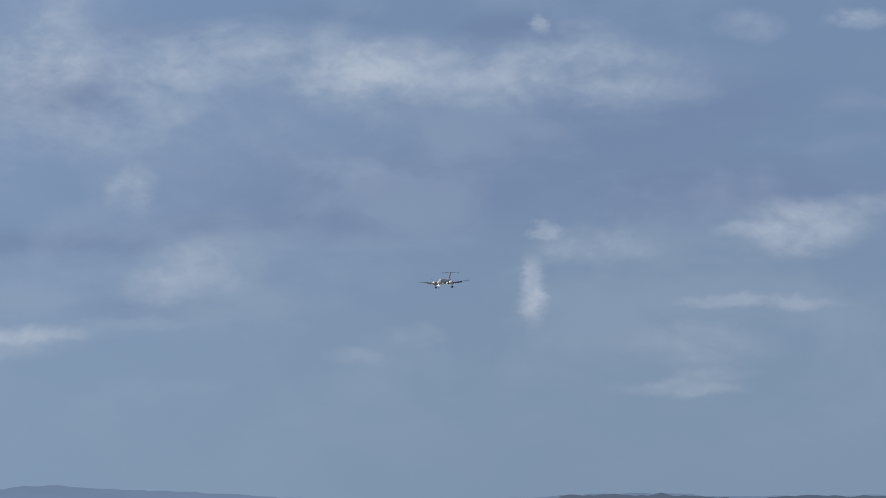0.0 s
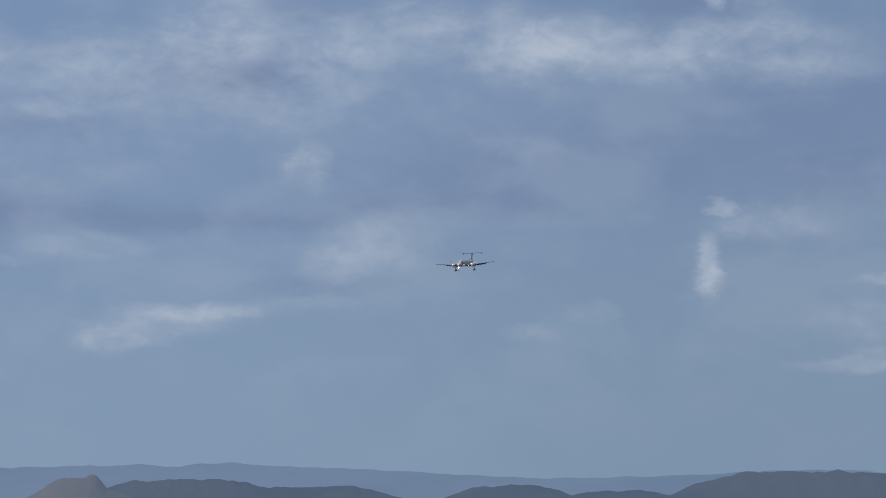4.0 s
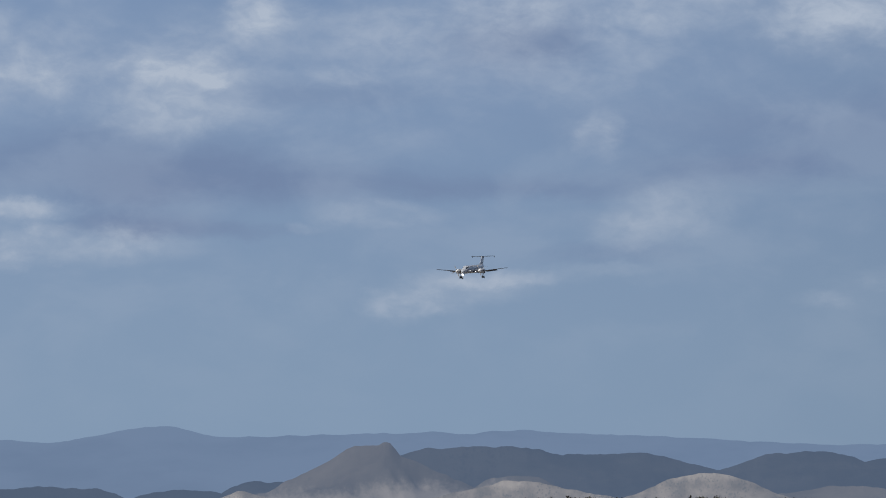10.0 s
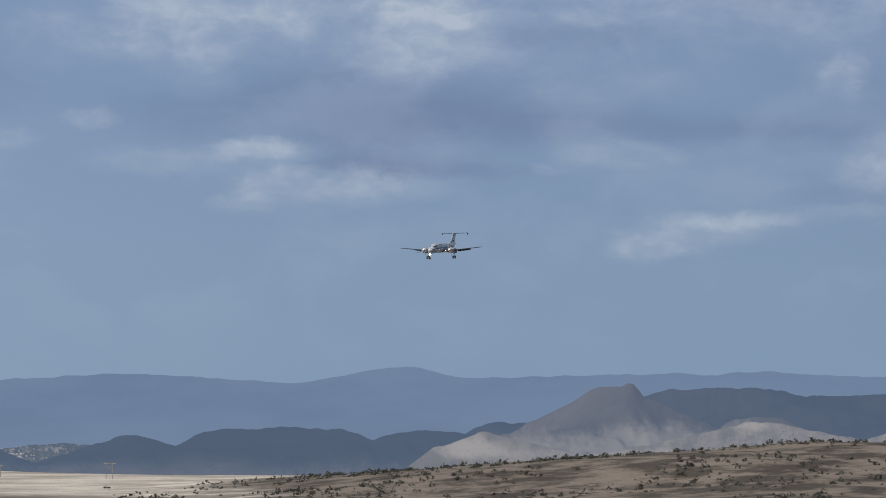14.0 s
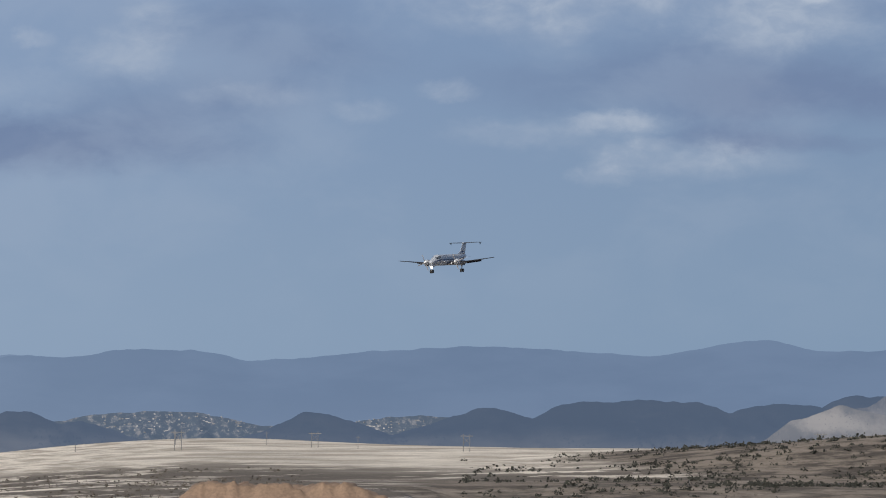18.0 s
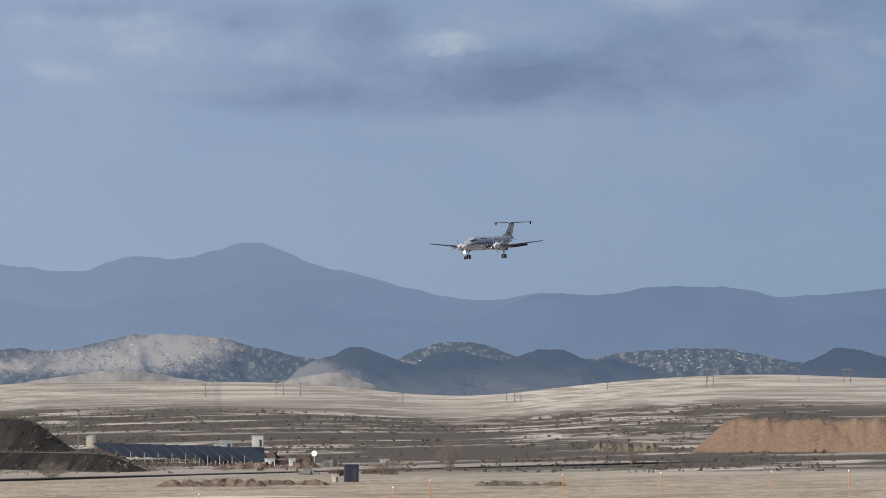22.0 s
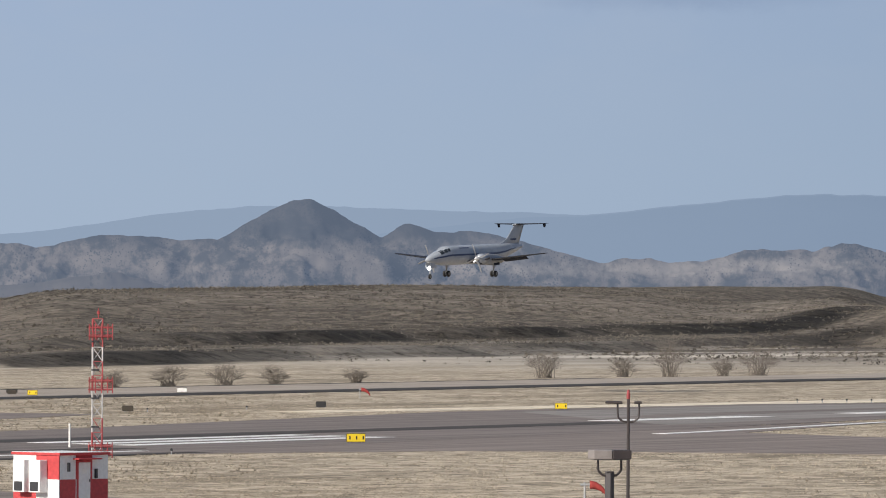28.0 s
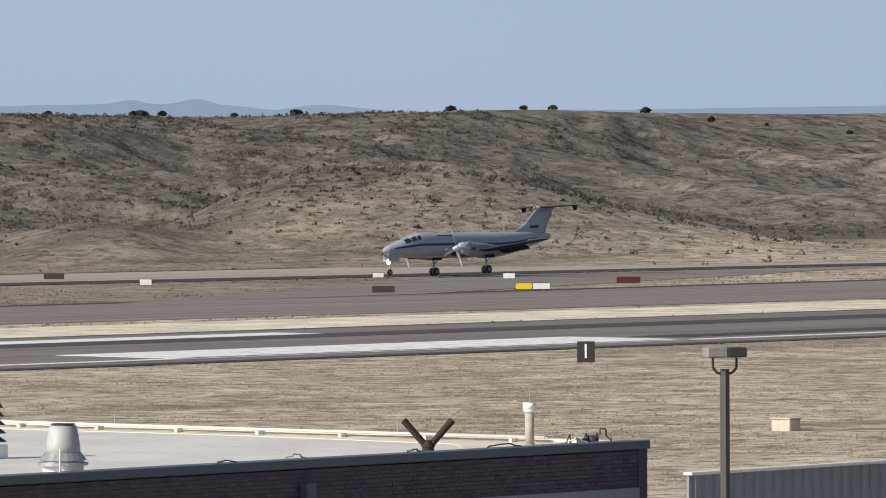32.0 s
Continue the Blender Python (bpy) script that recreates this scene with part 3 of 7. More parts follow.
    # thin dry turf between the pavements and at the foot of the bluff
    cover["bluff"] = np.maximum(cover["bluff"], 0.55 * step(y + 8 * small, 276, 292) * (1 - step(az, 45.2, 47.5)))
    # long ridge in the middle distance
    d2 = y - (486 + 0.29 * (x - 675))
    keep2 = step(az + 0.12 * big, 52.9, 54.6) * (1 - step(az + 0.1 * big, 60.6, 61.6))
    face2 = step(d2 + 25 * big + 10 * small, 40, 170)
    c1, c2 = d2 + 12 * big + 6 * small, d2 + 18 * big + 9 * small
    low = 0.6 * step(c1, 0, 8) + 0.6 * step(c2, 34, 44)
    body2 = 5.2 * face2 + 2.4 * low - 2.0 * np.abs(fbm(x + 0.3 * d2, 0.4 * d2, 60.0, 3, 41)) * np.clip(4 * face2 * (1 - face2), 0, 1)
    z = z + keep2 * (body2 + 0.35 * small * step(d2, 0, 40)) * (1 - 0.95 * step(d2, 200, 430))
    # dark bands painted along the cuts for the shade in them
    cut = step(c1, -5, 0) * (1 - step(c1, 8, 16)) + step(c2, 26, 33) * (1 - step(c2, 44, 58))
    cover["bank_shade"] = keep2 * cut * np.clip(1.0 + 0.9 * big + 0.5 * small, 0.25, 1) * 0.92
    span2 = step(az, 53.0, 54.5) * (1 - step(az, 61.0, 62.0))
    cover["plain"] = cover["plain"] * (1 - span2 * step(d2, -5, 40) * (1 - step(d2, 420, 700)))
    cover["brush"] = np.maximum(cover["brush"], span2 * step(d2 + 20 * big, 20, 60) * (1 - step(d2 + 20 * big, 150, 190)) * np.clip(0.3 + 0.35 * (1 - step(az, 55.5, 57.5)) + 0.6 * big, 0, 0.85))
    cover["tuft"] = np.maximum(cover["tuft"], span2 * step(d2, -10, 20) * (1 - step(d2, 500, 600)) * np.clip(0.95 - 0.3 * (1 - step(az, 55.5, 57.5)) + 0.5 * big, 0, 1))
    # earth bank with a terrace
    edge = 985 + 62 * (64.9 - az)
    start = step(az, 59.6, 62.0)
    keep3, keep5 = start * (1 - step(az, 65.02, 65.55)), start * (1 - step(az, 64.42, 64.92))
    loose = 1 - step(az, 62.6, 63.6)
    r3, r5 = r + (4 + 10 * loose) * big + 9 * loose * small, r + (5 + 14 * loose) * big + 14 * loose * small
    z = z + (2.4 * keep3 * step(r3, edge, edge + 9 + 26 * loose) + 4.7 * keep5 * step(r5, edge + 46, edge + 60 + 50 * loose)) * (1 - step(r, edge + 140, edge + 420)) * (1 - step(r, edge + 75, edge + 125) * step(az, 64.3, 64.8))
    on = keep3 * step(r, edge - 8, edge) * (1 - step(r, edge + 80, edge + 150))
    cover["scrub"] = np.maximum(cover["scrub"], on)
    # both bank faces get the painted shade, stronger to the right
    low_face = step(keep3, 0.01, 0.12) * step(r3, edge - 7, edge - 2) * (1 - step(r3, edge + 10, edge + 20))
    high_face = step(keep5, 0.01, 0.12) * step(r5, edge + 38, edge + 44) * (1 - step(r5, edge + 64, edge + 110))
    cover["bank_shade"] = cover["bank_shade"] + np.maximum(low_face, high_face) * np.clip(0.35 + 0.7 * small * loose + 0.65 * step(az + 0.4 * big, 61.9, 63.0), 0.05, 1) * step(az, 60.6, 62.0)
    cover["tuft"] = cover["tuft"] * (1 - np.clip(cover["bank_shade"], 0, 1))
    cover["brush"] = np.maximum(cover["brush"], on * (0.9 - 0.75 * loose))
    cover["scrub"] = cover["scrub"] * (1 - 0.8 * on)
    cover["plain"] = cover["plain"] * (1 - np.clip(on + start * (1 - step(az, 65.0, 65.5)) * step(r, edge - 10, edge) * (1 - step(r, edge + 100, edge + 300)), 0, 1))
    cover["bluff"] = np.maximum(cover["bluff"], on)
    cover["tuft"] = np.maximum(cover["tuft"], (0.25 + 0.75 * loose) * on * (1 - np.clip(cover["bank_shade"], 0, 1)))
    # dirt tracks in the valley and along the foot of the bluff
    for a0, r0, a1, r1, w in ((52.0, 1900, 53.0, 960, 4.0), (51.6, 1900, 52.5, 980, 4.0), (53.0, 960, 54.2, 760, 3.5), (49.4, 700, 52.2, 830, 4.0), (46.0, 640, 49.4, 690, 3.0)):
        xa, ya, xb, yb = r0 * math.sin(radians(a0)), r0 * math.cos(radians(a0)), r1 * math.sin(radians(a1)), r1 * math.cos(radians(a1))
        size = math.hypot(xb - xa, yb - ya)
        u = ((x - xa) * (xb - xa) + (y - ya) * (yb - ya)) / size
        off = np.abs((x - xa) * (yb - ya) - (y - ya) * (xb - xa)) / size + 6 * small
        cover["track"] = np.maximum(cover["track"], (1 - step(off, w * 0.5, w)) * (u > 0) * (u < size))
    # scrubby rise beyond the pond
    lift = np.clip((az - 72.6) / 5.4, 0, 1)
    keep4 = step(r + 60 * big, 1640, 1990)
    z = z + keep4 * (13.5 * lift + 0.8 * small * lift) * (1 - step(r, 2000, 2500))
    cover["scrub"] = np.maximum(cover["scrub"], step(lift + 0.16 * big, 0.04, 0.22) * step(r + 80 * big, 1590, 1680) * (1 - step(r, 2150, 2350)))
    # hollow of the pond
    pond = step(az + 0.2 * small, 71.75, 72.1) * (1 - step(az, 76.6, 77.2)) * step(r + 12 * big, 1180, 1205) * (1 - step(r + 25 * big, 1560, 1640))
    z = z + (-0.1 - z) * pond
    cover["scrub"] = np.maximum(cover["scrub"], step(az, 71.3, 72.2) * (1 - step(az, 77.0, 78.0)) * step(r + 25 * big, 1540, 1600) * (1 - step(r + 60 * big, 1680, 1760)) * 0.85)
    z = np.where(r > 3000, z * (1 - 0.9 * step(r, 3000, 4200)), z)
    return x, y, z, cover


def ground_z(x, y):
    az, r = math.degrees(math.atan2(x, y)), math.hypot(x, y)
    return float(land(np.array([az]), np.array([r]))[2][0])


def ground_sheet():
    az = np.concatenate([np.arange(37.0, 52.5, 0.04), np.arange(52.5, 88.0, 0.055), np.arange(88.0, 397.0, 3.0)])
    r = np.concatenate([[0.0, 20.0, 60.0], np.linspace(100.0, 380.0, 24)[:-1], np.linspace(380.0, 840.0, 190)[:-1], np.linspace(840.0, 1400.0, 250)[:-1], np.geomspace(1400.0, 4950.0, 110)])
    A, R = np.meshgrid(az, r, indexing="ij")
    x, y, z, cover = land(A, R)
    na, nr = A.shape
    co = np.stack([x, y, z], -1).reshape(-1, 3)
    i, j = np.meshgrid(np.arange(na), np.arange(nr - 1), indexing="ij")
    k = (i + 1) % na
    quads = np.stack([k * nr + j, k * nr + j + 1, i * nr + j + 1, i * nr + j], -1).reshape(-1, 4)
    me = bpy.data.meshes.new("ground")
    me.vertices.add(len(co)), me.loops.add(quads.size), me.polygons.add(len(quads))
    me.vertices.foreach_set("co", co.astype(np.float32).ravel())
    me.loops.foreach_set("vertex_index", quads.astype(np.int32).ravel())
    me.polygons.foreach_set("loop_start", np.arange(0, quads.size, 4, dtype=np.int32))
    me.polygons.foreach_set("use_smooth", np.ones(len(quads), dtype=bool))
    for key, value in cover.items():
        at = me.attributes.new(key, "FLOAT", "POINT")
        at.data.foreach_set("value", value.astype(np.float32).ravel())
    me.update(calc_edges=True)
    me.materials.append(GROUND)
    return tagged(new("ground", me), "dry grassland with eroded bluffs and pale open plain", "ground", kind="structure")


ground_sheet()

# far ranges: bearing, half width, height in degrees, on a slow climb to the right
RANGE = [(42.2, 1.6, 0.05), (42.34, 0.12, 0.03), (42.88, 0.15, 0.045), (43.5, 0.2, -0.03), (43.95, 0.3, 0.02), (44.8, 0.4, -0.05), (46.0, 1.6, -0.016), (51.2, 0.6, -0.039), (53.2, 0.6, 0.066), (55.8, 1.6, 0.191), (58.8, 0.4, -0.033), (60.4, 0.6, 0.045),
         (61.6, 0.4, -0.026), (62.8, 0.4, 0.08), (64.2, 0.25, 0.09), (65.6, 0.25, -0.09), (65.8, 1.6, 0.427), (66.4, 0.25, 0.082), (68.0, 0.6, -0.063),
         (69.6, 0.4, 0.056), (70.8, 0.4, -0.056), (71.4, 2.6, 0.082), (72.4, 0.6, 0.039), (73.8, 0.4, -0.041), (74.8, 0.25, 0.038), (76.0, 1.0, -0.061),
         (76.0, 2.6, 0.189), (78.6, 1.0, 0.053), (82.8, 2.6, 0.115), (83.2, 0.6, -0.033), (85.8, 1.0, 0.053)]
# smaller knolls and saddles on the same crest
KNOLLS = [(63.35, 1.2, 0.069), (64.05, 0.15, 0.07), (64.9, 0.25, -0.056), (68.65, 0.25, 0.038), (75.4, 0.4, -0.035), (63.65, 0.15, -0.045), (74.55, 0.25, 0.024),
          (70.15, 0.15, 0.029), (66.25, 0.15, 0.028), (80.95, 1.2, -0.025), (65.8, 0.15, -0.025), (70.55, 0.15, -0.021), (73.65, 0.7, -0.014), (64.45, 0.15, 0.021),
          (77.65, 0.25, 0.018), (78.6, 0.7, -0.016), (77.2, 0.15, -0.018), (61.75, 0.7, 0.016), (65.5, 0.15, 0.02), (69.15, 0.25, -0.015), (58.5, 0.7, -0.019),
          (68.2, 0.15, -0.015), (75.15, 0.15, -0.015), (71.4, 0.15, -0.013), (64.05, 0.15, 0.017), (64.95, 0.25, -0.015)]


def far_range(name, near, far, dip, mat, label):
    """Mountains beyond the plain: a folded slope that climbs to an uneven crest."""
    az = np.arange(34.0, 92.0, 0.03)
    v = np.linspace(0, 1, 26)
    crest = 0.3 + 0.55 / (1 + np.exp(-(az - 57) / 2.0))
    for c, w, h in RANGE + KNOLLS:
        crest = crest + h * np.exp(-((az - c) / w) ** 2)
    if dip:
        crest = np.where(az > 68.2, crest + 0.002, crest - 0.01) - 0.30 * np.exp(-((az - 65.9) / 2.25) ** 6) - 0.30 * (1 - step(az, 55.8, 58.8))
    A, V = np.meshgrid(az, v, indexing="ij")
    r = near + (far - near) * V
    a = np.radians(A)
    rough = 1 + 0.05 * fbm(A * 60, V * 60, 40.0, 4, 5) * (1 - V) + 0.008 * fbm(A * 60, V * 0, 9.0, 4, 6) * V ** 12
    C = crest[:, None]
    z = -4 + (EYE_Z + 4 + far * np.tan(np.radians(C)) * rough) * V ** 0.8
    co = np.stack([r * np.sin(a), r * np.cos(a), z], -1)
    na, nv = A.shape
    i, j = np.meshgrid(np.arange(na - 1), np.arange(nv - 1), indexing="ij")
    quads = np.stack([(i + 1) * nv + j, (i + 1) * nv + j + 1, i * nv + j + 1, i * nv + j], -1).reshape(-1, 4)
    me = bpy.data.meshes.new(name)
    me.from_pydata(co.reshape(-1, 3).tolist(), [], quads.tolist())
    for f in me.polygons:
        f.use_smooth = True
    me.materials.append(mat)
    return tagged(new(name, me), label, "mountains", kind="structure")


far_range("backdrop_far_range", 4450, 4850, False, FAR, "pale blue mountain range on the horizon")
far_range("backdrop_front_range", 4150, 4400, True, FAR_FRONT, "blue forested range in haze before the highest peaks")


# hills beyond the plain: bearing, top above the eye, half width (degrees), how blunt
DARK_HILLS = [(67.12, 0.468, 0.34, 1.8), (67.86, 0.43, 0.28, 2.2), (68.66, 0.43, 0.42, 2.4), (69.22, 0.345, 0.32, 2.2), (71.12, 0.43, 0.36, 2.0), (72.5, 0.485, 0.5, 1.9),
              (73.72, 0.552, 0.84, 4.5), (74.9, 0.525, 0.6, 3.0)]
DARK_MESAS = [(77.3, 0.878, 0.85, 3.2), (78.4, 0.825, 0.75, 3.0), (79.95, 0.835, 0.6, 2.6), (80.8, 0.79, 0.6, 3.0), (82.4, 0.945, 1.05, 4.5), (84.3, 0.935, 1.6, 4.0), (86.5, 0.9, 1.5, 3.0), (76.0, 0.60, 0.9, 2.4)]
BUTTES = [(76.4, 0.60, 1.0, 2.0), (79.15, 0.655, 0.5, 2.4), (77.6, 0.64, 0.45, 2.4), (75.35, 0.51, 0.30, 1.8), (76.9, 0.55, 0.8, 2.0), (80.3, 0.55, 0.8, 2.2), (82.5, 0.6, 1.2, 2.2)]
SPECKLED = [(65.6, 0.577, 0.85, 2.4), (64.4, 0.46, 0.8, 2.2), (69.8, 0.449, 0.75, 2.6), (72.0, 0.42, 0.7, 2.4), (67.95, 0.513, 0.42, 2.6), (62.0, 0.345, 1.7, 4.0), (63.4, 0.364, 0.8, 3.0), (61.0, 0.34, 1.2, 3.0)]
WEST_HILLS = [(53.2, 0.29, 0.55, 2.0), (52.5, 0.15, 0.6, 2.0), (55.9, 0.38, 1.8, 4.0), (57.7, 0.38, 0.9, 3.0), (60.3, 0.27, 1.5, 3.5)]
# straight-flanked summits: bearing, top, half width of the level top, fall per degree on either side
BUTTE_TOPS = [(76.553, 0.912, 0.03, 0.5, 1.2), (76.39, 0.886, 0.095, 0.52, 0.42), (76.1, 0.74, 0.05, 0.5, 0.3)]
WEST_TOPS = [(56.38, 0.754, 0.085, 0.53, 0.56), (57.216, 0.56, 0.02, 0.6, 0.32), (57.6, 0.495, 0.27, 0.2, 0.27), (54.95, 0.46, 0.2, 0.22, 0.2), (54.0, 0.385, 0.08, 0.3, 0.34), (55.55, 0.43, 0.1, 0.3, 0.3),
             (60.79, 0.424, 0.05, 0.34, 0.28), (60.2, 0.362, 0.25, 0.3, 0.3), (59.1, 0.288, 0.1, 0.25, 0.3)]
DUNE_TOPS = [(65.16, 0.288, 0.1, 0.16, 0.14), (66.95, 0.27, 0.05, 0.2, 0.4), (64.0, 0.15, 0.2, 0.1, 0.1)]
LOW_TOPS = [(54.85, 0.15, 0.06, 0.13, 0.3)]
LONE_TOPS = [(50.07, 0.345, 0.015, 0.75, 0.62)]
LONE_CONE = [(50.65, 0.231, 0.55, 4.0), (51.35, 0.19, 0.42, 2.6), (49.6, 0.17, 0.8, 2.0)]


SLOPES = {}


def hill_row(name, hills, foot, floor, near, far, mat, label, az0, az1, carve=0.14, grain=0.01, seed=60, tops=(), grass=()):
    """A row of hills: slopes that climb from near to far under one skyline, cut by gullies."""
    az = np.arange(az0, az1, 0.02)
    v = np.linspace(0, 1, 40)
    crest = np.full_like(az, floor)
    for c, el, w, p in hills:
        crest = np.maximum(crest, floor + (el - floor) / (1 + np.abs((az - c) / (w * 1.12)) ** (p * 1.1)))
    for c, el, flat, left, right in tops:
        crest = np.maximum(crest, el - left * np.maximum(0, c - flat - az) - right * np.maximum(0, az - c - flat))
    ends = step(az, az0, az0 + 0.8) * (1 - step(az, az1 - 0.8, az1))
    soft = np.convolve(np.pad(crest, 30, mode="edge"), np.hanning(63)[1:-1] / np.hanning(63).sum(), "valid")
    A, V = np.meshgrid(az, v, indexing="ij")
    a = np.radians(A)
    r = near + (far - near) * V
    crest = soft[:, None] + (crest - soft)[:, None] * step(V, 0.8, 1.0) + 0.009 * fbm(az * 55, az * 0, 7.0, 4, seed + 30)[:, None] * step(V, 0.85, 1.0)
    top = EYE_Z + far * np.tan(np.radians(crest))
    fold = np.abs(fbm(A * 55 + 14 * fbm(A * 55, V * 120, 30.0, 2, seed), V * 110, 34.0, 4, seed + 3))
    bend = np.clip(fbm(A * 55, V * 0, 60.0, 1, seed + 9), -1, 1)
    ramp = V ** (1.1 + 0.25 * bend) * (1 - carve * fold * np.clip(4 * V * (1 - V), 0, 1) * 1.6)
    ramp = ramp * (1 + grain * fbm(A * 55, V * 40, 6.0, 3, seed + 20))
    z = foot - 6 + (top - foot + 6) * ramp * (0.08 + 0.92 * ends[:, None])
    co = np.stack([r * np.sin(a), r * np.cos(a), z], -1)
    na, nv = A.shape
    i, j = np.meshgrid(np.arange(na - 1), np.arange(nv - 1), indexing="ij")
    quads = np.stack([(i + 1) * nv + j, (i + 1) * nv + j + 1, i * nv + j + 1, i * nv + j], -1).reshape(-1, 4)
    me = bpy.data.meshes.new(name)
    me.vertices.add(na * nv), me.loops.add(quads.size), me.polygons.add(len(quads))
    me.vertices.foreach_set("co", co.astype(np.float32).ravel())
    me.loops.foreach_set("vertex_index", quads.astype(np.int32).ravel())
    me.polygons.foreach_set("loop_start", np.arange(0, quads.size, 4, dtype=np.int32))
    me.polygons.foreach_set("use_smooth", np.ones(len(quads), dtype=bool))
    el = np.degrees(np.arctan2(z - EYE_Z, r))
    # this attribute carries grass and painted sunlit patches alike
    cover = np.zeros_like(A)
    for c, e, w, h, s in grass:
        cover = cover + s * np.exp(-((A - c) / w) ** 2 - ((el - e) / h) ** 2)
    me.attributes.new("grass", "FLOAT", "POINT").data.foreach_set("value", np.clip(cover, 0, 1).astype(np.float32).ravel())
    me.update(calc_edges=True)
    me.materials.append(mat)
    SLOPES[name] = (az, co)
    return tagged(new(name, me), label, "hills", kind="structure")


# pale parts of the slopes, grass and painted sunlight: bearing, height, half width, half height in degrees, how much
# the first two paint the sunlit left flank of the cone
DARK_GRASS_AND_SUN = [(66.62, 0.27, 0.42, 0.16, 1.0), (66.9, 0.2, 0.5, 0.1, 0.5), (68.3, 0.2, 0.8, 0.06, 0.25), (74.4, 0.2, 1.6, 0.16, 0.35)]
BUTTE_GRASS = [(76.1, 0.36, 1.0, 0.24, 0.6), (76.9, 0.4, 0.7, 0.2, 0.6), (75.3, 0.36, 0.5, 0.16, 0.5), (78.6, 0.45, 1.6, 0.2, 0.5)]
SPECK_GRASS = [(65.7, 0.5, 0.55, 0.2, 0.95), (64.9, 0.36, 0.7, 0.14, 0.75), (63.6, 0.3, 0.9, 0.1, 0.6), (62.2, 0.27, 1.2, 0.1, 0.6), (60.8, 0.25, 0.7, 0.12, 0.5), (67.4, 0.32, 0.5, 0.07, 0.7), (69.9, 0.36, 0.7, 0.07, 0.3), (71.7, 0.34, 0.6, 0.05, 0.35)]
WEST_GRASS = [(60.4, 0.24, 0.7, 0.1, 0.75), (59.2, 0.2, 0.8, 0.1, 0.7), (57.9, 0.2, 0.7, 0.1, 0.6), (57.9, 0.4, 0.4, 0.06, 0.5), (55.2, 0.18, 1.0, 0.08, 0.35), (53.4, 0.1, 0.7, 0.07, 0.3)]
# the one at 75.25 paints a sunlit streak
FOOT_GRASS_AND_SUN = [(79.15, 0.66, 0.5, 0.1, 0.75), (77.5, 0.58, 0.3, 0.05, 0.8), (75.25, 0.4, 0.35, 0.1, 1.0), (76.3, 0.35, 0.9, 0.06, 0.8), (77.9, 0.42, 0.5, 0.08, 0.6)]
DARK_TOPS = [(67.15, 0.47, 0.03, 0.32, 0.36), (67.92, 0.44, 0.07, 0.5, 0.25), (68.7, 0.44, 0.1, 0.3, 0.4), (69.15, 0.36, 0.06, 0.5, 0.4), (71.11, 0.445, 0.1, 0.42, 0.36), (72.5, 0.492, 0.05, 0.32, 0.3)]
# cones and mesas take the colour darkened for cloud shade
hill_row("backdrop_dark_hills", DARK_HILLS, 8, 0.17, 3100, 3250, HILL_SHADED, "cones and a flat mesa, darkened as by cloud shade, in blue haze", 66.0, 76.2, 0.14, 0.012, seed=60, tops=DARK_TOPS, grass=DARK_GRASS_AND_SUN)
hill_row("backdrop_dark_mesas", DARK_MESAS, 12, 0.55, 3600, 3800, HILL_SHADED, "long dark mesas in blue haze", 74.6, 89.0, 0.06, seed=70)
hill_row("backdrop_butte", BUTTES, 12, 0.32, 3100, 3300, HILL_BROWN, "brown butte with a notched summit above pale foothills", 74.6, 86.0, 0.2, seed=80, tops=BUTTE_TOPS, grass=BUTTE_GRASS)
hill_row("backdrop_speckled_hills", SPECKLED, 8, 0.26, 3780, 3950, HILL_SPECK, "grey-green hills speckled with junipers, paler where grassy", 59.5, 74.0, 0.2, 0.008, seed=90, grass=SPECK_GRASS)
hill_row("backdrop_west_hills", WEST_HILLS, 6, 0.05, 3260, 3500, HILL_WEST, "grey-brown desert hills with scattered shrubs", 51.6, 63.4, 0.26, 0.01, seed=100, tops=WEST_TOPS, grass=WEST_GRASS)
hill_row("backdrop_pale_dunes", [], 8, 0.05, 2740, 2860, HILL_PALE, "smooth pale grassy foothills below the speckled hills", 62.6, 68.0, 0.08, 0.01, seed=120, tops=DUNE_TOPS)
hill_row("backdrop_butte_foothills", [(79.15, 0.662, 0.5, 2.4)], 10, 0.33, 3000, 3090, HILL_TAN, "tan foothills with pale grass and a sunlit streak below the butte", 74.2, 81.0, 0.1, 0.006, seed=140, tops=[(75.36, 0.515, 0.03, 0.33, 0.24), (77.6, 0.595, 0.12, 0.22, 0.2)], grass=FOOT_GRASS_AND_SUN)
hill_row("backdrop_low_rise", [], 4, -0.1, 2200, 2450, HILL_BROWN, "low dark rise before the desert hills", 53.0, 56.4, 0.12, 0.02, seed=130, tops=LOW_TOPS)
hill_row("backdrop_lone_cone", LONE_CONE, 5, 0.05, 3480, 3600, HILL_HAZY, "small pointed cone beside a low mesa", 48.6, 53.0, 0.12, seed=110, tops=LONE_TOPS)


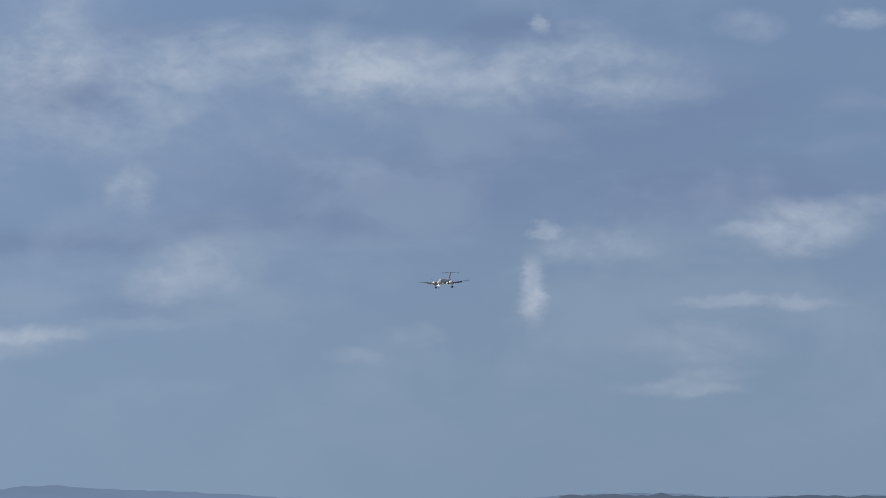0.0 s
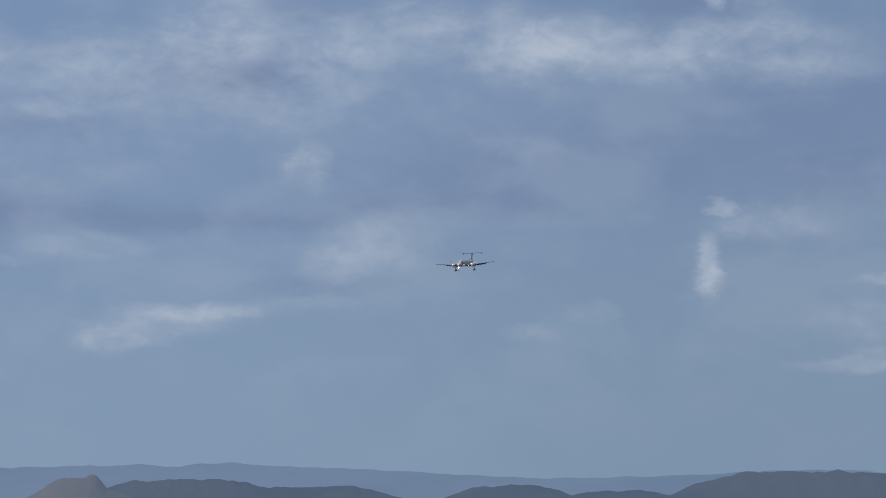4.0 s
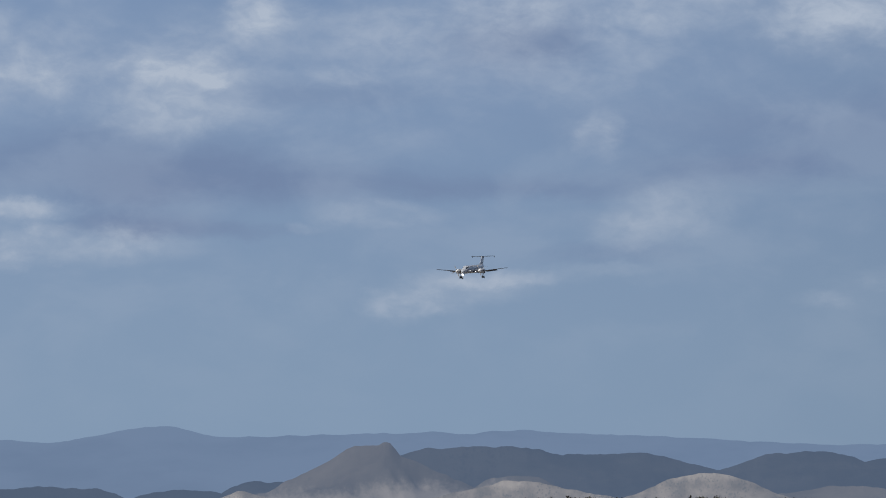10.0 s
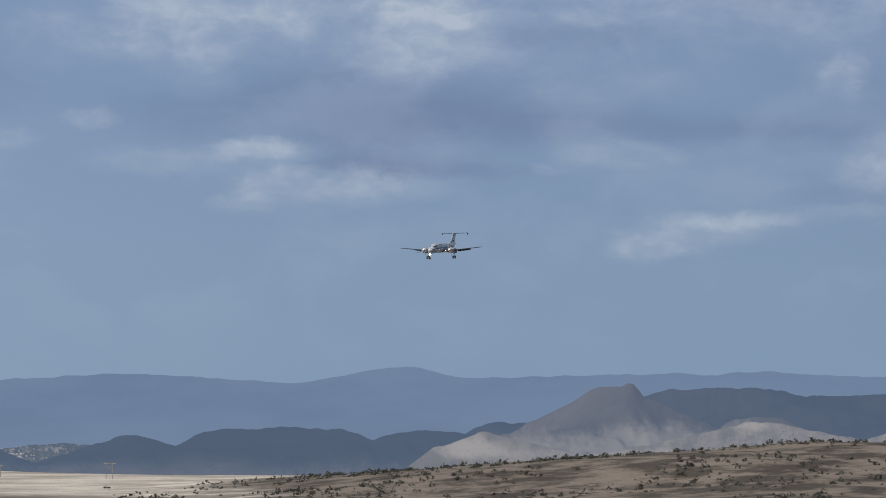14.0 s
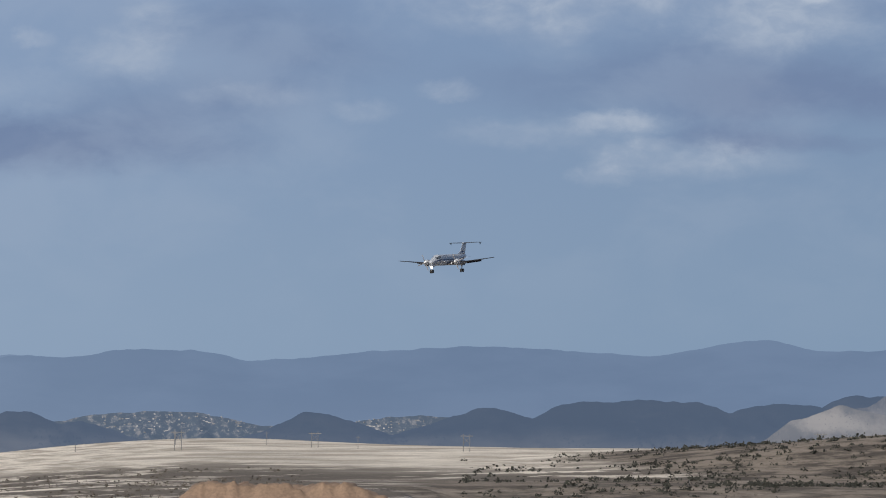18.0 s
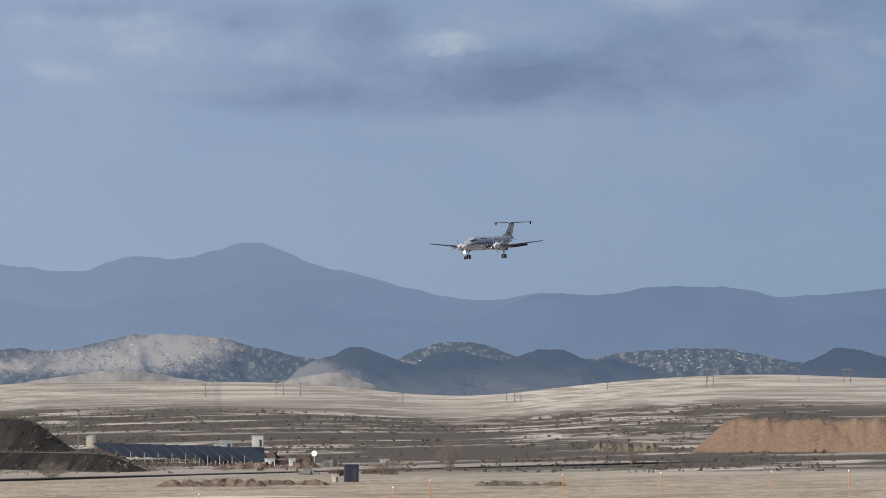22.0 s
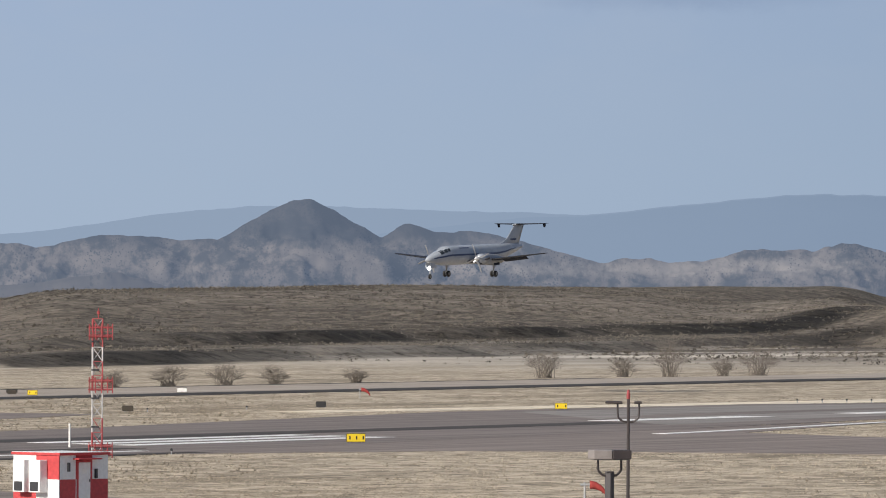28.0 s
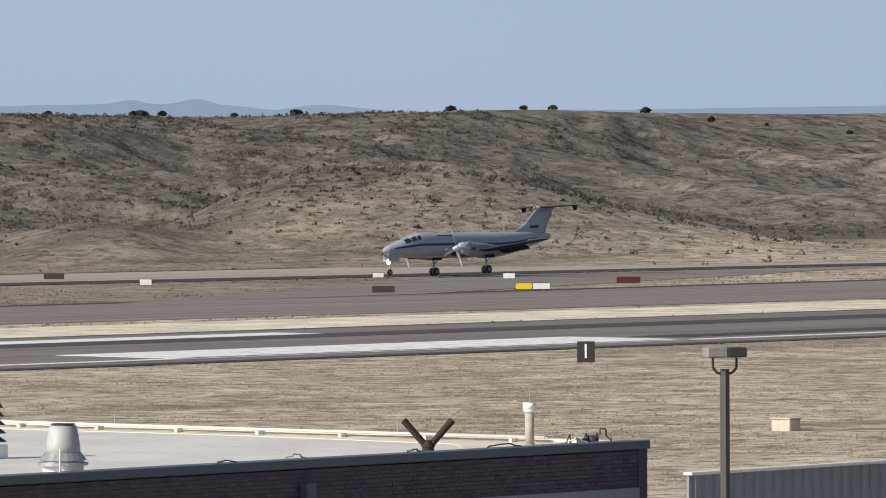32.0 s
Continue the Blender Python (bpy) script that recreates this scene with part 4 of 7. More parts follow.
def far_town():
    """Small pale houses scattered over the speckled slopes."""
    rng = random.Random(21)
    az, co = SLOPES["backdrop_speckled_hills"]
    el = np.degrees(np.arctan2(co[..., 2] - EYE_Z, np.hypot(co[..., 0], co[..., 1])))
    verts, faces = [], []
    for b0, b1, e0, e1, count in ((69.35, 70.5, 0.28, 0.43, 75), (71.4, 72.2, 0.29, 0.39, 60), (67.3, 67.65, 0.29, 0.36, 16), (64.3, 66.2, 0.3, 0.54, 40), (72.9, 73.6, 0.3, 0.4, 12)):
        for _ in range(count):
            i = min(len(az) - 1, int(np.searchsorted(az, rng.uniform(b0, b1))))
            j = int(np.argmin(np.abs(el[i] - rng.uniform(e0, e1))))
            x, y, z = co[i, j]
            w, d, h = rng.choice((0.25, 0.3, 0.4, 0.5, 0.9)) * rng.uniform(0.8, 1.3), rng.uniform(0.3, 0.6), rng.uniform(0.1, 0.35)
            m = pose(x, y, z - 0.3, 0, 0, -az[i] + rng.uniform(-50, 50))
            k = len(verts)
            verts += [m @ Vector(q) for q in ((-w, -d, 0), (w, -d, 0), (w, d, 0), (-w, d, 0), (-w, -d, h + 0.3), (w, -d, h + 0.3), (w, d, h + 0.3), (-w, d, h + 0.3), (-w, 0, h + 0.5), (w, 0, h + 0.5))]
            faces += [tuple(k + q for q in f) for f in ((0, 1, 5, 4), (2, 3, 7, 6), (4, 5, 9, 8), (6, 7, 8, 9), (1, 2, 6, 9, 5), (3, 0, 4, 8, 7))]
    me = bpy.data.meshes.new("far_houses")
    me.from_pydata(verts, [], faces)
    me.materials.append(material("far_plaster", color=(0.27, 0.27, 0.28), rough=0.8, spot=0.5, scale=0.05))
    return tagged(new("far_houses", me), "tiny pale houses scattered over far hillsides", "houses", kind="stuff")


far_town()


PAVED = []


def strip(name, mat, corners, z, label, category, kind="structure"):
    """A flat slab over four corners of the plan, its top at z."""
    PAVED.append(corners)
    bm = bmesh.new()
    loft(bm, [[(x, y, z - 0.15) for x, y in corners], [(x, y, z) for x, y in corners]])
    ob = part(name, bm, mat)
    return tagged(ob, label, category, kind=kind)


def near_edge(x, off=0.0):
    """The near runway's edge towards the terrace, and lines parallel to it."""
    return 202.0 + 0.067 * x + off


def band(x0, x1, o0, o1):
    return [(x0, near_edge(x0, o0)), (x1, near_edge(x1, o0)), (x1, near_edge(x1, o1)), (x0, near_edge(x0, o1))]


DARK_ASPHALT = material("dark_asphalt", lambda n, sh: asphalt(n, sh, 0.2))
BROWN_ASPHALT = material("brown_asphalt", lambda n, sh: asphalt(n, sh, 1.45, (1.2, 0.99, 0.9)))
PALE_ASPHALT = material("pale_asphalt", lambda n, sh: asphalt(n, sh, 2.5, (1.22, 1.04, 0.88)))
PALE_CONCRETE = material("pale_concrete", lambda n, sh: asphalt(n, sh, 1.75, (1.12, 1.02, 0.96)))
GRAVEL = material("pale_gravel", color=(0.70, 0.615, 0.49), rough=0.95, spot=0.3, scale=0.3)
strip("runway", ASPHALT, [(-200, near_edge(-200)), (325, near_edge(325)), (416, 240.5), (490, 255), (530, 262), (528, 276), (500, 288), (447, 285), (360, 264), (300, near_edge(300, 31.4)), (-200, near_edge(-200, 31))], 0.03, "grey asphalt runway with worn white markings", "runway")
strip("runway_end", PALE_CONCRETE, [(415, 246), (490, 259), (522, 265), (520, 273), (496, 284), (452, 281)], 0.034, "pale worn pavement at the runway end", "pavement")
strip("runway_end", ASPHALT, [(425, 259), (486, 268), (515, 271), (486, 271), (450, 268)], 0.038, "darker repaired lane on the runway end", "pavement")
strip("verge", GRAVEL, [(440, 290), (496, 287), (535, 283.5), (592, 279), (640, 272.5), (640, 282), (614, 288.5), (590, 293.2), (560, 295.4), (535, 294.2), (512, 293.7), (440, 296)], 0.02, "pale gravel verge", "verge")
strip("verge", GRAVEL, [(-150, near_edge(-150, 32.3)), (300, near_edge(300, 32.8)), (345, 262), (350, 273.5), (300, near_edge(300, 45.5)), (-150, near_edge(-150, 46.4))], 0.02, "pale gravel verge", "verge")
strip("taxiway", BROWN_ASPHALT, [(-200, 256), (306, 271), (357, 278), (420, 297), (420, 308), (345, 306), (250, 297), (-200, 286)], 0.025, "parallel taxiway of worn brown asphalt", "taxiway")
strip("taxiway_shoulder", DARK_ASPHALT, [(-200, 286.2), (250, 297.2), (345, 306.2), (420, 308.2), (420, 310.6), (345, 308.8), (250, 299.4), (-200, 288.4)], 0.024, "dark edge strip along the taxiway", "pavement")
strip("taxiway", BROWN_ASPHALT, [(318, 222.6), (338, 214), (347, 195), (343, 120), (384, 120), (391, 195), (388, 213), (396, 229), (436, 240.2), (430, 242.5), (330, 226)], 0.025, "brown taxiway that leaves the runway", "taxiway")
strip("taxiway", BROWN_ASPHALT, [(270, 298), (345, 343), (390, 343), (300, 303)], 0.028, "link taxiway between the runways", "taxiway")
strip("service_road", BROWN_ASPHALT, [(248, 213.5), (256, 214.0), (261, 199), (246, 166), (231, 170), (243, 192)], 0.025, "asphalt service road beside the shelter", "road")
strip("runway", PALE_ASPHALT, [(-200, 351.2), (480, 351.2), (640, 369), (700, 372), (758, 377), (1500, 392), (1500, 412), (758, 396), (640, 386), (480, 373), (-200, 373)], 0.03, "narrow pale asphalt runway below the bluff", "runway")
strip("runway_shoulder", DARK_ASPHALT, [(-200, 343.5), (480, 344), (640, 361), (700, 366), (758, 372.5), (1500, 388), (1500, 391.8), (758, 376.8), (640, 368.8), (480, 351), (-200, 351)], 0.034, "dark edge strip of the narrow runway", "pavement")
strip("runway_shoulder", DARK_ASPHALT, [(-200, 373.2), (480, 373.2), (640, 386.2), (640, 388), (480, 375.4), (-200, 375.4)], 0.03, "thin dark strip along the narrow runway", "pavement")
for x0, x1, o0, o1 in ((202, 236, 3, 11), (172, 233, 24.6, 28.0)):
    strip("aiming_bar", PAINT_LINE, band(x0, x1, o0, o1), 0.042, "broad white painted aiming bar", "marking")
for k in range(3):
    strip("touchdown_bar", PAINT_LINE, band(336 + k, 367 + k, 10.5 + 3.6 * k, 12.4 + 3.6 * k), 0.042, "worn white touchdown bar", "marking")
for k in range(2):
    strip("touchdown_bar", PAINT_LINE, band(425 + 40 * k, 449 + 40 * k, 25, 28), 0.042, "worn white painted dash", "marking")
strip("edge_line", PAINT_LINE, band(-200, 325, 2.6, 3.6), 0.042, "white painted runway edge line", "marking")
strip("edge_line", PAINT_LINE, [(388, 230), (396, 231.4), (436, 240.0), (436, 241), (396, 232.6), (388, 231.2)], 0.042, "white painted line along the taxiway flare", "marking")
strip("runway_shoulder", DARK_ASPHALT, band(-200, 325, -1.7, -0.05), 0.028, "dark outer edge of the runway", "pavement")
strip("runway_shoulder", DARK_ASPHALT, band(-200, 300, 31.45, 32.25), 0.028, "dark outer edge of the runway", "pavement")
SKID = material("tyre_rubber", lambda n, sh: asphalt(n, sh, 0.32))
strip("skid_marks", SKID, band(150, 420, 20.5, 25), 0.040, "dark lane of tyre rubber on the runway", "marking")
strip("skid_marks", SKID, band(238, 330, 6, 9), 0.040, "dark streaks of tyre rubber", "marking")

# ---------------------------------------------------------------- the aeroplane
WHITE = material("white_paint", color=(0.36, 0.385, 0.43), rough=0.2, spot=0.06, scale=1.5)
WING_GREY = material("wing_paint", color=(0.02, 0.024, 0.042), rough=0.6, gloss=0.12, spot=0.08, scale=1.5)
NAVY = material("navy_paint", color=(0.02, 0.035, 0.10), rough=0.35, spot=0.1)
NACELLE = material("nacelle_paint", color=(0.24, 0.25, 0.28), rough=0.3, spot=0.1)
SPINNER = material("spinner_paint", color=(0.75, 0.75, 0.75), rough=0.25)
GREY_PAINT = material("grey_paint", color=(0.30, 0.31, 0.33), rough=0.45, spot=0.1)
BARE = material("bare_metal", color=(0.2, 0.2, 0.2), rough=0.4, metal=0.2, spot=0.08)
RUBBER = material("rubber", color=(0.022, 0.022, 0.024), rough=0.85)
DARK = material("dark_metal", color=(0.06, 0.06, 0.065), rough=0.5, metal=0.4)
GLASS_DARK = material("cockpit_glass", color=(0.02, 0.025, 0.03), rough=0.08, spot=0.05)
LAMP_ON = glow("lamp_on", (1.0, 0.97, 0.92), 5.0)
BLADE_GREY = material("blade_metal", color=(0.19, 0.19, 0.2), rough=0.35, metal=0.3)


def fuselage_section(x):
    """Centre height, half width and half height of the hull at x."""
    keys = [(7.7, 1.62, 0.03, 0.03), (7.55, 1.64, 0.22, 0.20), (7.1, 1.68, 0.40, 0.38), (6.4, 1.74, 0.55, 0.54), (5.8, 1.80, 0.66, 0.66), (5.2, 1.88, 0.74, 0.78),
            (4.6, 1.97, 0.79, 0.90), (3.6, 1.98, 0.80, 0.90), (-3.6, 1.98, 0.80, 0.90), (-5.2, 2.1, 0.70, 0.78), (-6.8, 2.32, 0.50, 0.58), (-8.5, 2.5, 0.27, 0.34), (-9.3, 2.58, 0.10, 0.16)]
    for (xa, *a), (xb, *b) in zip(keys, keys[1:]):
        if xa >= x >= xb:
            u = (xa - x) / (xa - xb)
            return [p + (q - p) * u for p, q in zip(a, b)]
    return list(keys[-1][1:])


def hull_shell(bm, x0, x1, z_lo, z_hi, side, out=0.012, n=10):
    """A thin band that follows the hull's side between two heights given as shares of its half height."""
    rows = []
    for k in range(n + 1):
        x = x0 + (x1 - x0) * k / n
        zc, hw, hh = fuselage_section(x)
        row = []
        for j in range(5):
            s = z_lo + (z_hi - z_lo) * j / 4 if not callable(z_lo) else z_lo(x) + (z_hi(x) - z_lo(x)) * j / 4
            s = max(-0.98, min(0.98, s))
            c = (1 - abs(s) ** 2.3) ** (1 / 2.3)
            row.append(bm.verts.new((x, side * (hw * c + out), zc + hh * s)))
        rows.append(row)
    for a, b in zip(rows, rows[1:]):
        for j in range(4):
            bm.faces.new((a[j], a[j + 1], b[j + 1], b[j]))
    return bm


def wheel(parent, x, y, r, w, name="wheel"):
    bm = bmesh.new()
    prof = [(-w / 2, r * 0.55), (-w / 2, r * 0.86), (-w * 0.34, r * 0.97), (0, r), (w * 0.34, r * 0.97), (w / 2, r * 0.86), (w / 2, r * 0.55)]
    rings = [[(x + q * math.cos(2 * math.pi * k / 20), y + o, r + q * math.sin(2 * math.pi * k / 20)) for k in range(20)] for o, q in prof]
    loft(bm, rings)
    t = part(name, bm, RUBBER, parent, "black rubber tyre", True)
    bm = bmesh.new()
    rod(bm, (x, y - w * 0.52, r), (x, y + w * 0.52, r), r * 0.5, n=16)
    part("rim", bm, BARE, t, "bare metal rim")


def prop_blade():
    """One blade, root at the hub, tip along +z, turned about x."""
    bm = bmesh.new()
    rings = []
    for u, ch, tw in ((0.12, 0.10, 60), (0.3, 0.17, 48), (0.55, 0.20, 36), (0.85, 0.18, 26), (1.15, 0.15, 20), (1.36, 0.10, 17), (1.39, 0.04, 16)):
        c, s = math.cos(radians(tw)), math.sin(radians(tw))
        rings.append([(s * p * ch * 0.5 + c * q, c * p * ch * 0.5 - s * q, u) for p, q in ((1, 0), (0.5, 0.018), (-0.5, 0.018), (-1, 0), (-0.5, -0.012), (0.5, -0.012))])
    loft(bm, rings)
    me = bpy.data.meshes.new("blade")
    bm.to_mesh(me)
    bm.free()
    me.materials.append(BLADE_GREY)
    return me


def aeroplane():
    top = thing("aeroplane", Matrix(), "white twin-engine turboprop aeroplane with a navy stripe and T-tail, landing", "aeroplane")
    bm = bmesh.new()
    xs = [7.7, 7.66, 7.55, 7.35, 7.1, 6.75, 6.4, 6.1, 5.8, 5.5, 5.2, 4.9, 4.6, 4.1, 3.6, 2.0, 0.0, -2.0, -3.6, -4.4, -5.2, -6.0, -6.8, -7.6, -8.5, -9.3]
    loft(bm, [ring_x(x, *fuselage_section(x)[:1], *fuselage_section(x)[1:], n=28) for x in xs])
    body = part("fuselage", bm, WHITE, top, smooth=True)
    for side in (1, -1):
        bm = bmesh.new()
        hull_shell(bm, 7.25, -7.6, lambda x: -0.04 + 0.14 * step(x, 4.0, 7.3), lambda x: 0.14 + 0.18 * step(x, 4.0, 7.3), side, 0.012, 30)
        part("stripe", bm, NAVY, body, "navy blue side stripe", True)
        bm = bmesh.new()
        hull_shell(bm, 5.38, 4.92, 0.50, 0.86, side, 0.014, 4)
        part("cockpit_side_window", bm, GLASS_DARK, body, "dark cockpit glass", True)
        bm = bmesh.new()
        hull_shell(bm, 4.86, 4.55, 0.48, 0.80, side, 0.014, 3)
        part("cockpit_rear_window", bm, GLASS_DARK, body, "dark cockpit glass", True)
        bm = bmesh.new()
        hull_shell(bm, 5.95, 5.43, 0.52, 0.97, side, 0.014, 5)
        part("windscreen", bm, GLASS_DARK, body, "dark windscreen pane", True)
        bm = bmesh.new()
        hull_shell(bm, 2.9, 1.15, 0.70, 0.80, side, 0.012, 8)
        part("name_bar", bm, NAVY, body, "navy bar in place of a name", True)
        for x0 in (4.15, 0.6, -3.9):
            bm = bmesh.new()
            hull_shell(bm, x0, x0 - 0.03, -0.8, 0.8, side, 0.008, 1)
            part("panel_seam", bm, GREY_PAINT, body)
        # wing
        bm = bmesh.new()
        secs = [(1.55, 2.55, 0.0, 1.30, 0.10), (1.45, 2.35, 0.9, 1.36, 0.10), (1.15, 2.15, 2.6, 1.50, 0.095), (0.62, 1.45, 6.0, 1.86, 0.085), (0.40, 1.12, 8.05, 2.07, 0.075), (0.25, 0.85, 8.25, 2.10, 0.05), (0.0, 0.4, 8.31, 2.11, 0.03)]
        loft(bm, [wing_ring(x, c, side * y, z, t * 1.25) for x, c, y, z, t in secs])
        w = part("wing", bm, WING_GREY, top, "grey low wing", True)
        bm = bmesh.new()
        loft(bm, [wing_ring(x + 0.012, c * 0.10, side * y, z, t * 5.5) for x, c, y, z, t in secs[1:6]])
        part("deice_boot", bm, RUBBER, w, "black rubber leading edge boot", True)
        bm = bmesh.new()
        for y0, y1 in ((0.95, 2.1), (3.05, 5.6)):
            f = lambda y: (1.45 - (y - 0.9) * 0.21, 2.4 - (y - 0.9) * 0.2, 1.33 + (y - 0.9) * 0.103)
            r2 = []
            for y in (y0, y1):
                le, ch, z = f(y)
                te = le - ch
                r2.append([(te + 0.12, side * y, z + 0.05), (te - 0.42, side * y, z - 0.26), (te - 0.45, side * y, z - 0.29), (te + 0.08, side * y, z - 0.08)])
            loft(bm, r2)
        part("flap", bm, WING_GREY, w, "lowered landing flap")
        # nacelle, exhaust, propeller
        yc = side * 2.62
        bm = bmesh.new()
        loft(bm, [ring_x(x, z, a, b, 20, 2.3, yc) for x, z, a, b in ((2.82, 1.66, 0.20, 0.24), (2.7, 1.64, 0.34, 0.40), (2.3, 1.62, 0.42, 0.50), (1.4, 1.58, 0.45, 0.54), (0.0, 1.52, 0.42, 0.50), (-1.2, 1.48, 0.30, 0.34), (-2.0, 1.46, 0.12, 0.14))])
        nac = part("nacelle", bm, NACELLE, top, "grey engine nacelle", True)
        # front of the nacelle made paler to show sunlight on it
        bm = bmesh.new()
        loft(bm, [ring_x(x, z, a, b, 20, 2.3, yc) for x, z, a, b in ((2.84, 1.66, 0.19, 0.23), (2.74, 1.645, 0.345, 0.405), (2.3, 1.62, 0.43, 0.51), (1.75, 1.595, 0.447, 0.535))])
        part("cowl", bm, WHITE, nac, "white front cowl, pale for the sunlight on it", True)
        bm = bmesh.new()
        hull = [ring_x(x, z, a, b, 14, 2.2, yc) for x, z, a, b in ((2.80, 1.24, 0.20, 0.12), (2.55, 1.22, 0.24, 0.15), (1.9, 1.2, 0.22, 0.13))]
        loft(bm, hull)
        part("intake", bm, DARK, nac, "dark engine air intake", True)
        for s2 in (1, -1):
            bm = bmesh.new()
            rod(bm, (2.2, yc + s2 * 0.40, 1.62), (1.75, yc + s2 * 0.62, 1.66), 0.10, 0.11)
            part("exhaust", bm, DARK, nac, "sooty exhaust stub", True)
        hub = new("propeller")
        hub.parent = top
        hub.matrix_parent_inverse = Matrix()
        hub.location = (2.95, yc, 1.66)
        PROPS.append(hub)
        bm = bmesh.new()
        loft(bm, [ring_x(x, 0, a, a, 16, 2) for x, a in ((-0.12, 0.22), (0.05, 0.21), (0.25, 0.15), (0.38, 0.06), (0.41, 0.01))])
        part("spinner", bm, SPINNER, hub, "polished spinner", True)
        for k in range(4):
            b = new("blade", BLADE)
            b.parent = hub
            b.rotation_euler = (radians(90 * k + 20), 0, 0)
        # main gear
        leg = new("main_gear")
        leg.parent = top
        leg.location = (0, yc, -0.13)
        bm = bmesh.new()
        rod(bm, (0, 0, 0.30), (0.08, 0, 1.52), 0.06, 0.09)
        rod(bm, (0, -0.24, 0.30), (0, 0.24, 0.30), 0.05)
        rod(bm, (0.05, 0, 0.75), (-0.55, 0, 1.25), 0.04)
        part("strut", bm, GREY_PAINT, leg)
        for s2 in (1, -1):
            wheel(leg, 0, s2 * 0.19, 0.30, 0.20, "tyre")
            bm = bmesh.new()
            box(bm, -0.5, 0.5, s2 * 0.34 - 0.015, s2 * 0.34 + 0.015, 1.12, 1.38, 0.01)
            part("gear_door", bm, WING_GREY, leg)
        # landing light in the wing's leading edge
        bm = bmesh.new()
        rod(bm, (1.42, side * 1.35, 1.40), (1.47, side * 1.35, 1.40), 0.11, n=14)
        part("landing_light", bm, LAMP_ON, w, "lit landing light")
        # aft strakes and stabilons
        bm = bmesh.new()
        loft(bm, [wing_ring(-6.2, 1.5, side * 0.35, 2.28, 0.05), wing_ring(-6.75, 0.75, side * 1.5, 2.34, 0.05)])
        part("stabilon", bm, WHITE, top, "small fixed aft fin", True)
    # fin, tailplane
    bm = bmesh.new()
    loft(bm, [wing_ring(-4.4, 4.4, 0, 2.62, 0.012, "z"), wing_ring(-5.7, 3.2, 0, 2.95, 0.035, "z"), wing_ring(-6.6, 2.5, 0, 3.35, 0.07, "z"), wing_ring(-7.95, 1.8, 0, 4.54, 0.085, "z"), wing_ring(-8.1, 1.6, 0, 4.61, 0.05, "z")])
    fin = part("fin", bm, WHITE, top, "white tail fin", True)
    for side in (1, -1):
        for k in range(5):
            bm = bmesh.new()
            box(bm, -7.2 - 0.19 * k - 0.14, -7.2 - 0.19 * k, side * 0.105 - 0.02, side * 0.105 + 0.02, 3.16, 3.33)
            part("registration_bar", bm, NAVY, fin, "navy bar in place of a registration")
    bm = bmesh.new()
    rod(bm, (-7.9, 0, 4.61), (-7.7, 0, 4.61), 0.12, 0.05, 10), rod(bm, (-7.9, 0, 4.61), (-9.9, 0, 4.65), 0.12, 0.04, 10)
    part("bullet_fairing", bm, WHITE, fin, smooth=True)
    for side in (1, -1):
        bm = bmesh.new()
        loft(bm, [wing_ring(-8.2, 1.75, 0, 4.65, 0.08), wing_ring(-8.85, 1.05, side * 2.7, 4.69, 0.07), wing_ring(-9.1, 0.6, side * 2.82, 4.69, 0.03)])
        tail = part("tailplane", bm, WING_GREY, top, "grey high tailplane", True)
        bm = bmesh.new()
        loft(bm, [wing_ring(-8.19, 0.2, 0, 4.65, 0.36), wing_ring(-8.84, 0.13, side * 2.7, 4.69, 0.34)])
        part("deice_boot", bm, RUBBER, tail, "black rubber leading edge boot", True)
        bm = bmesh.new()
        loft(bm, [wing_ring(-9.05, 0.6, side * 2.55, 4.69, 0.06, "z"), wing_ring(-9.22, 0.34, side * 2.55, 4.33, 0.06, "z")])
        part("taillet", bm, WING_GREY, tail, "small fin below the tailplane tip", True)
    # nose gear
    leg = new("nose_gear")
    leg.parent = top
    leg.location = (7.1, 0, -0.13)
    bm = bmesh.new()
    rod(bm, (0, 0, 0.23), (-0.1, 0, 1.57), 0.05, 0.07)
    rod(bm, (0, -0.11, 0.23), (0, 0.11, 0.23), 0.04)
    part("strut", bm, GREY_PAINT, leg)
    wheel(leg, 0, 0, 0.23, 0.16, "tyre")
    bm = bmesh.new()
    rod(bm, (0.06, 0, 1.0), (0.12, 0, 1.0), 0.19, n=14)
    part("taxi_light", bm, LAMP_ON, leg, "lit taxi light")
    for s2 in (1, -1):
        bm = bmesh.new()
        box(bm, -0.75, 0.35, s2 * 0.26 - 0.012, s2 * 0.26 + 0.012, 1.0, 1.52, 0.008)
        part("gear_door", bm, WHITE, leg)
    return top


PROPS = []
BLADE = prop_blade()
PLANE = aeroplane()
PLANE.scale = (0.956, 0.956, 0.956)



# ---------------------------------------------------------------- airfield things
YELLOW = material("sign_yellow", color=(0.86, 0.62, 0.03), rough=0.45, spot=0.06)
SIGN_WHITE = material("sign_white", color=(0.82, 0.81, 0.78), rough=0.5, spot=0.06)
SIGN_BLACK = material("sign_black", color=(0.025, 0.025, 0.027), rough=0.5)
SIGN_RED = material("sign_red", color=(0.09, 0.014, 0.018), rough=0.5)
SIGN_BACK = material("sign_back", color=(0.05, 0.04, 0.03), rough=0.6)
RED = material("red_paint", color=(0.50, 0.06, 0.065), rough=0.5, spot=0.15)
WHITE_WALL = material("white_wall", color=(0.80, 0.80, 0.80), rough=0.5, spot=0.06)
STEEL = material("galvanised", color=(0.42, 0.43, 0.44), rough=0.45, metal=0.6)
BRONZE = material("bronze_paint", color=(0.045, 0.036, 0.036), rough=0.45)
POLE_PAINT = material("pole_paint", color=(0.062, 0.056, 0.06), rough=0.5, spot=0.1)
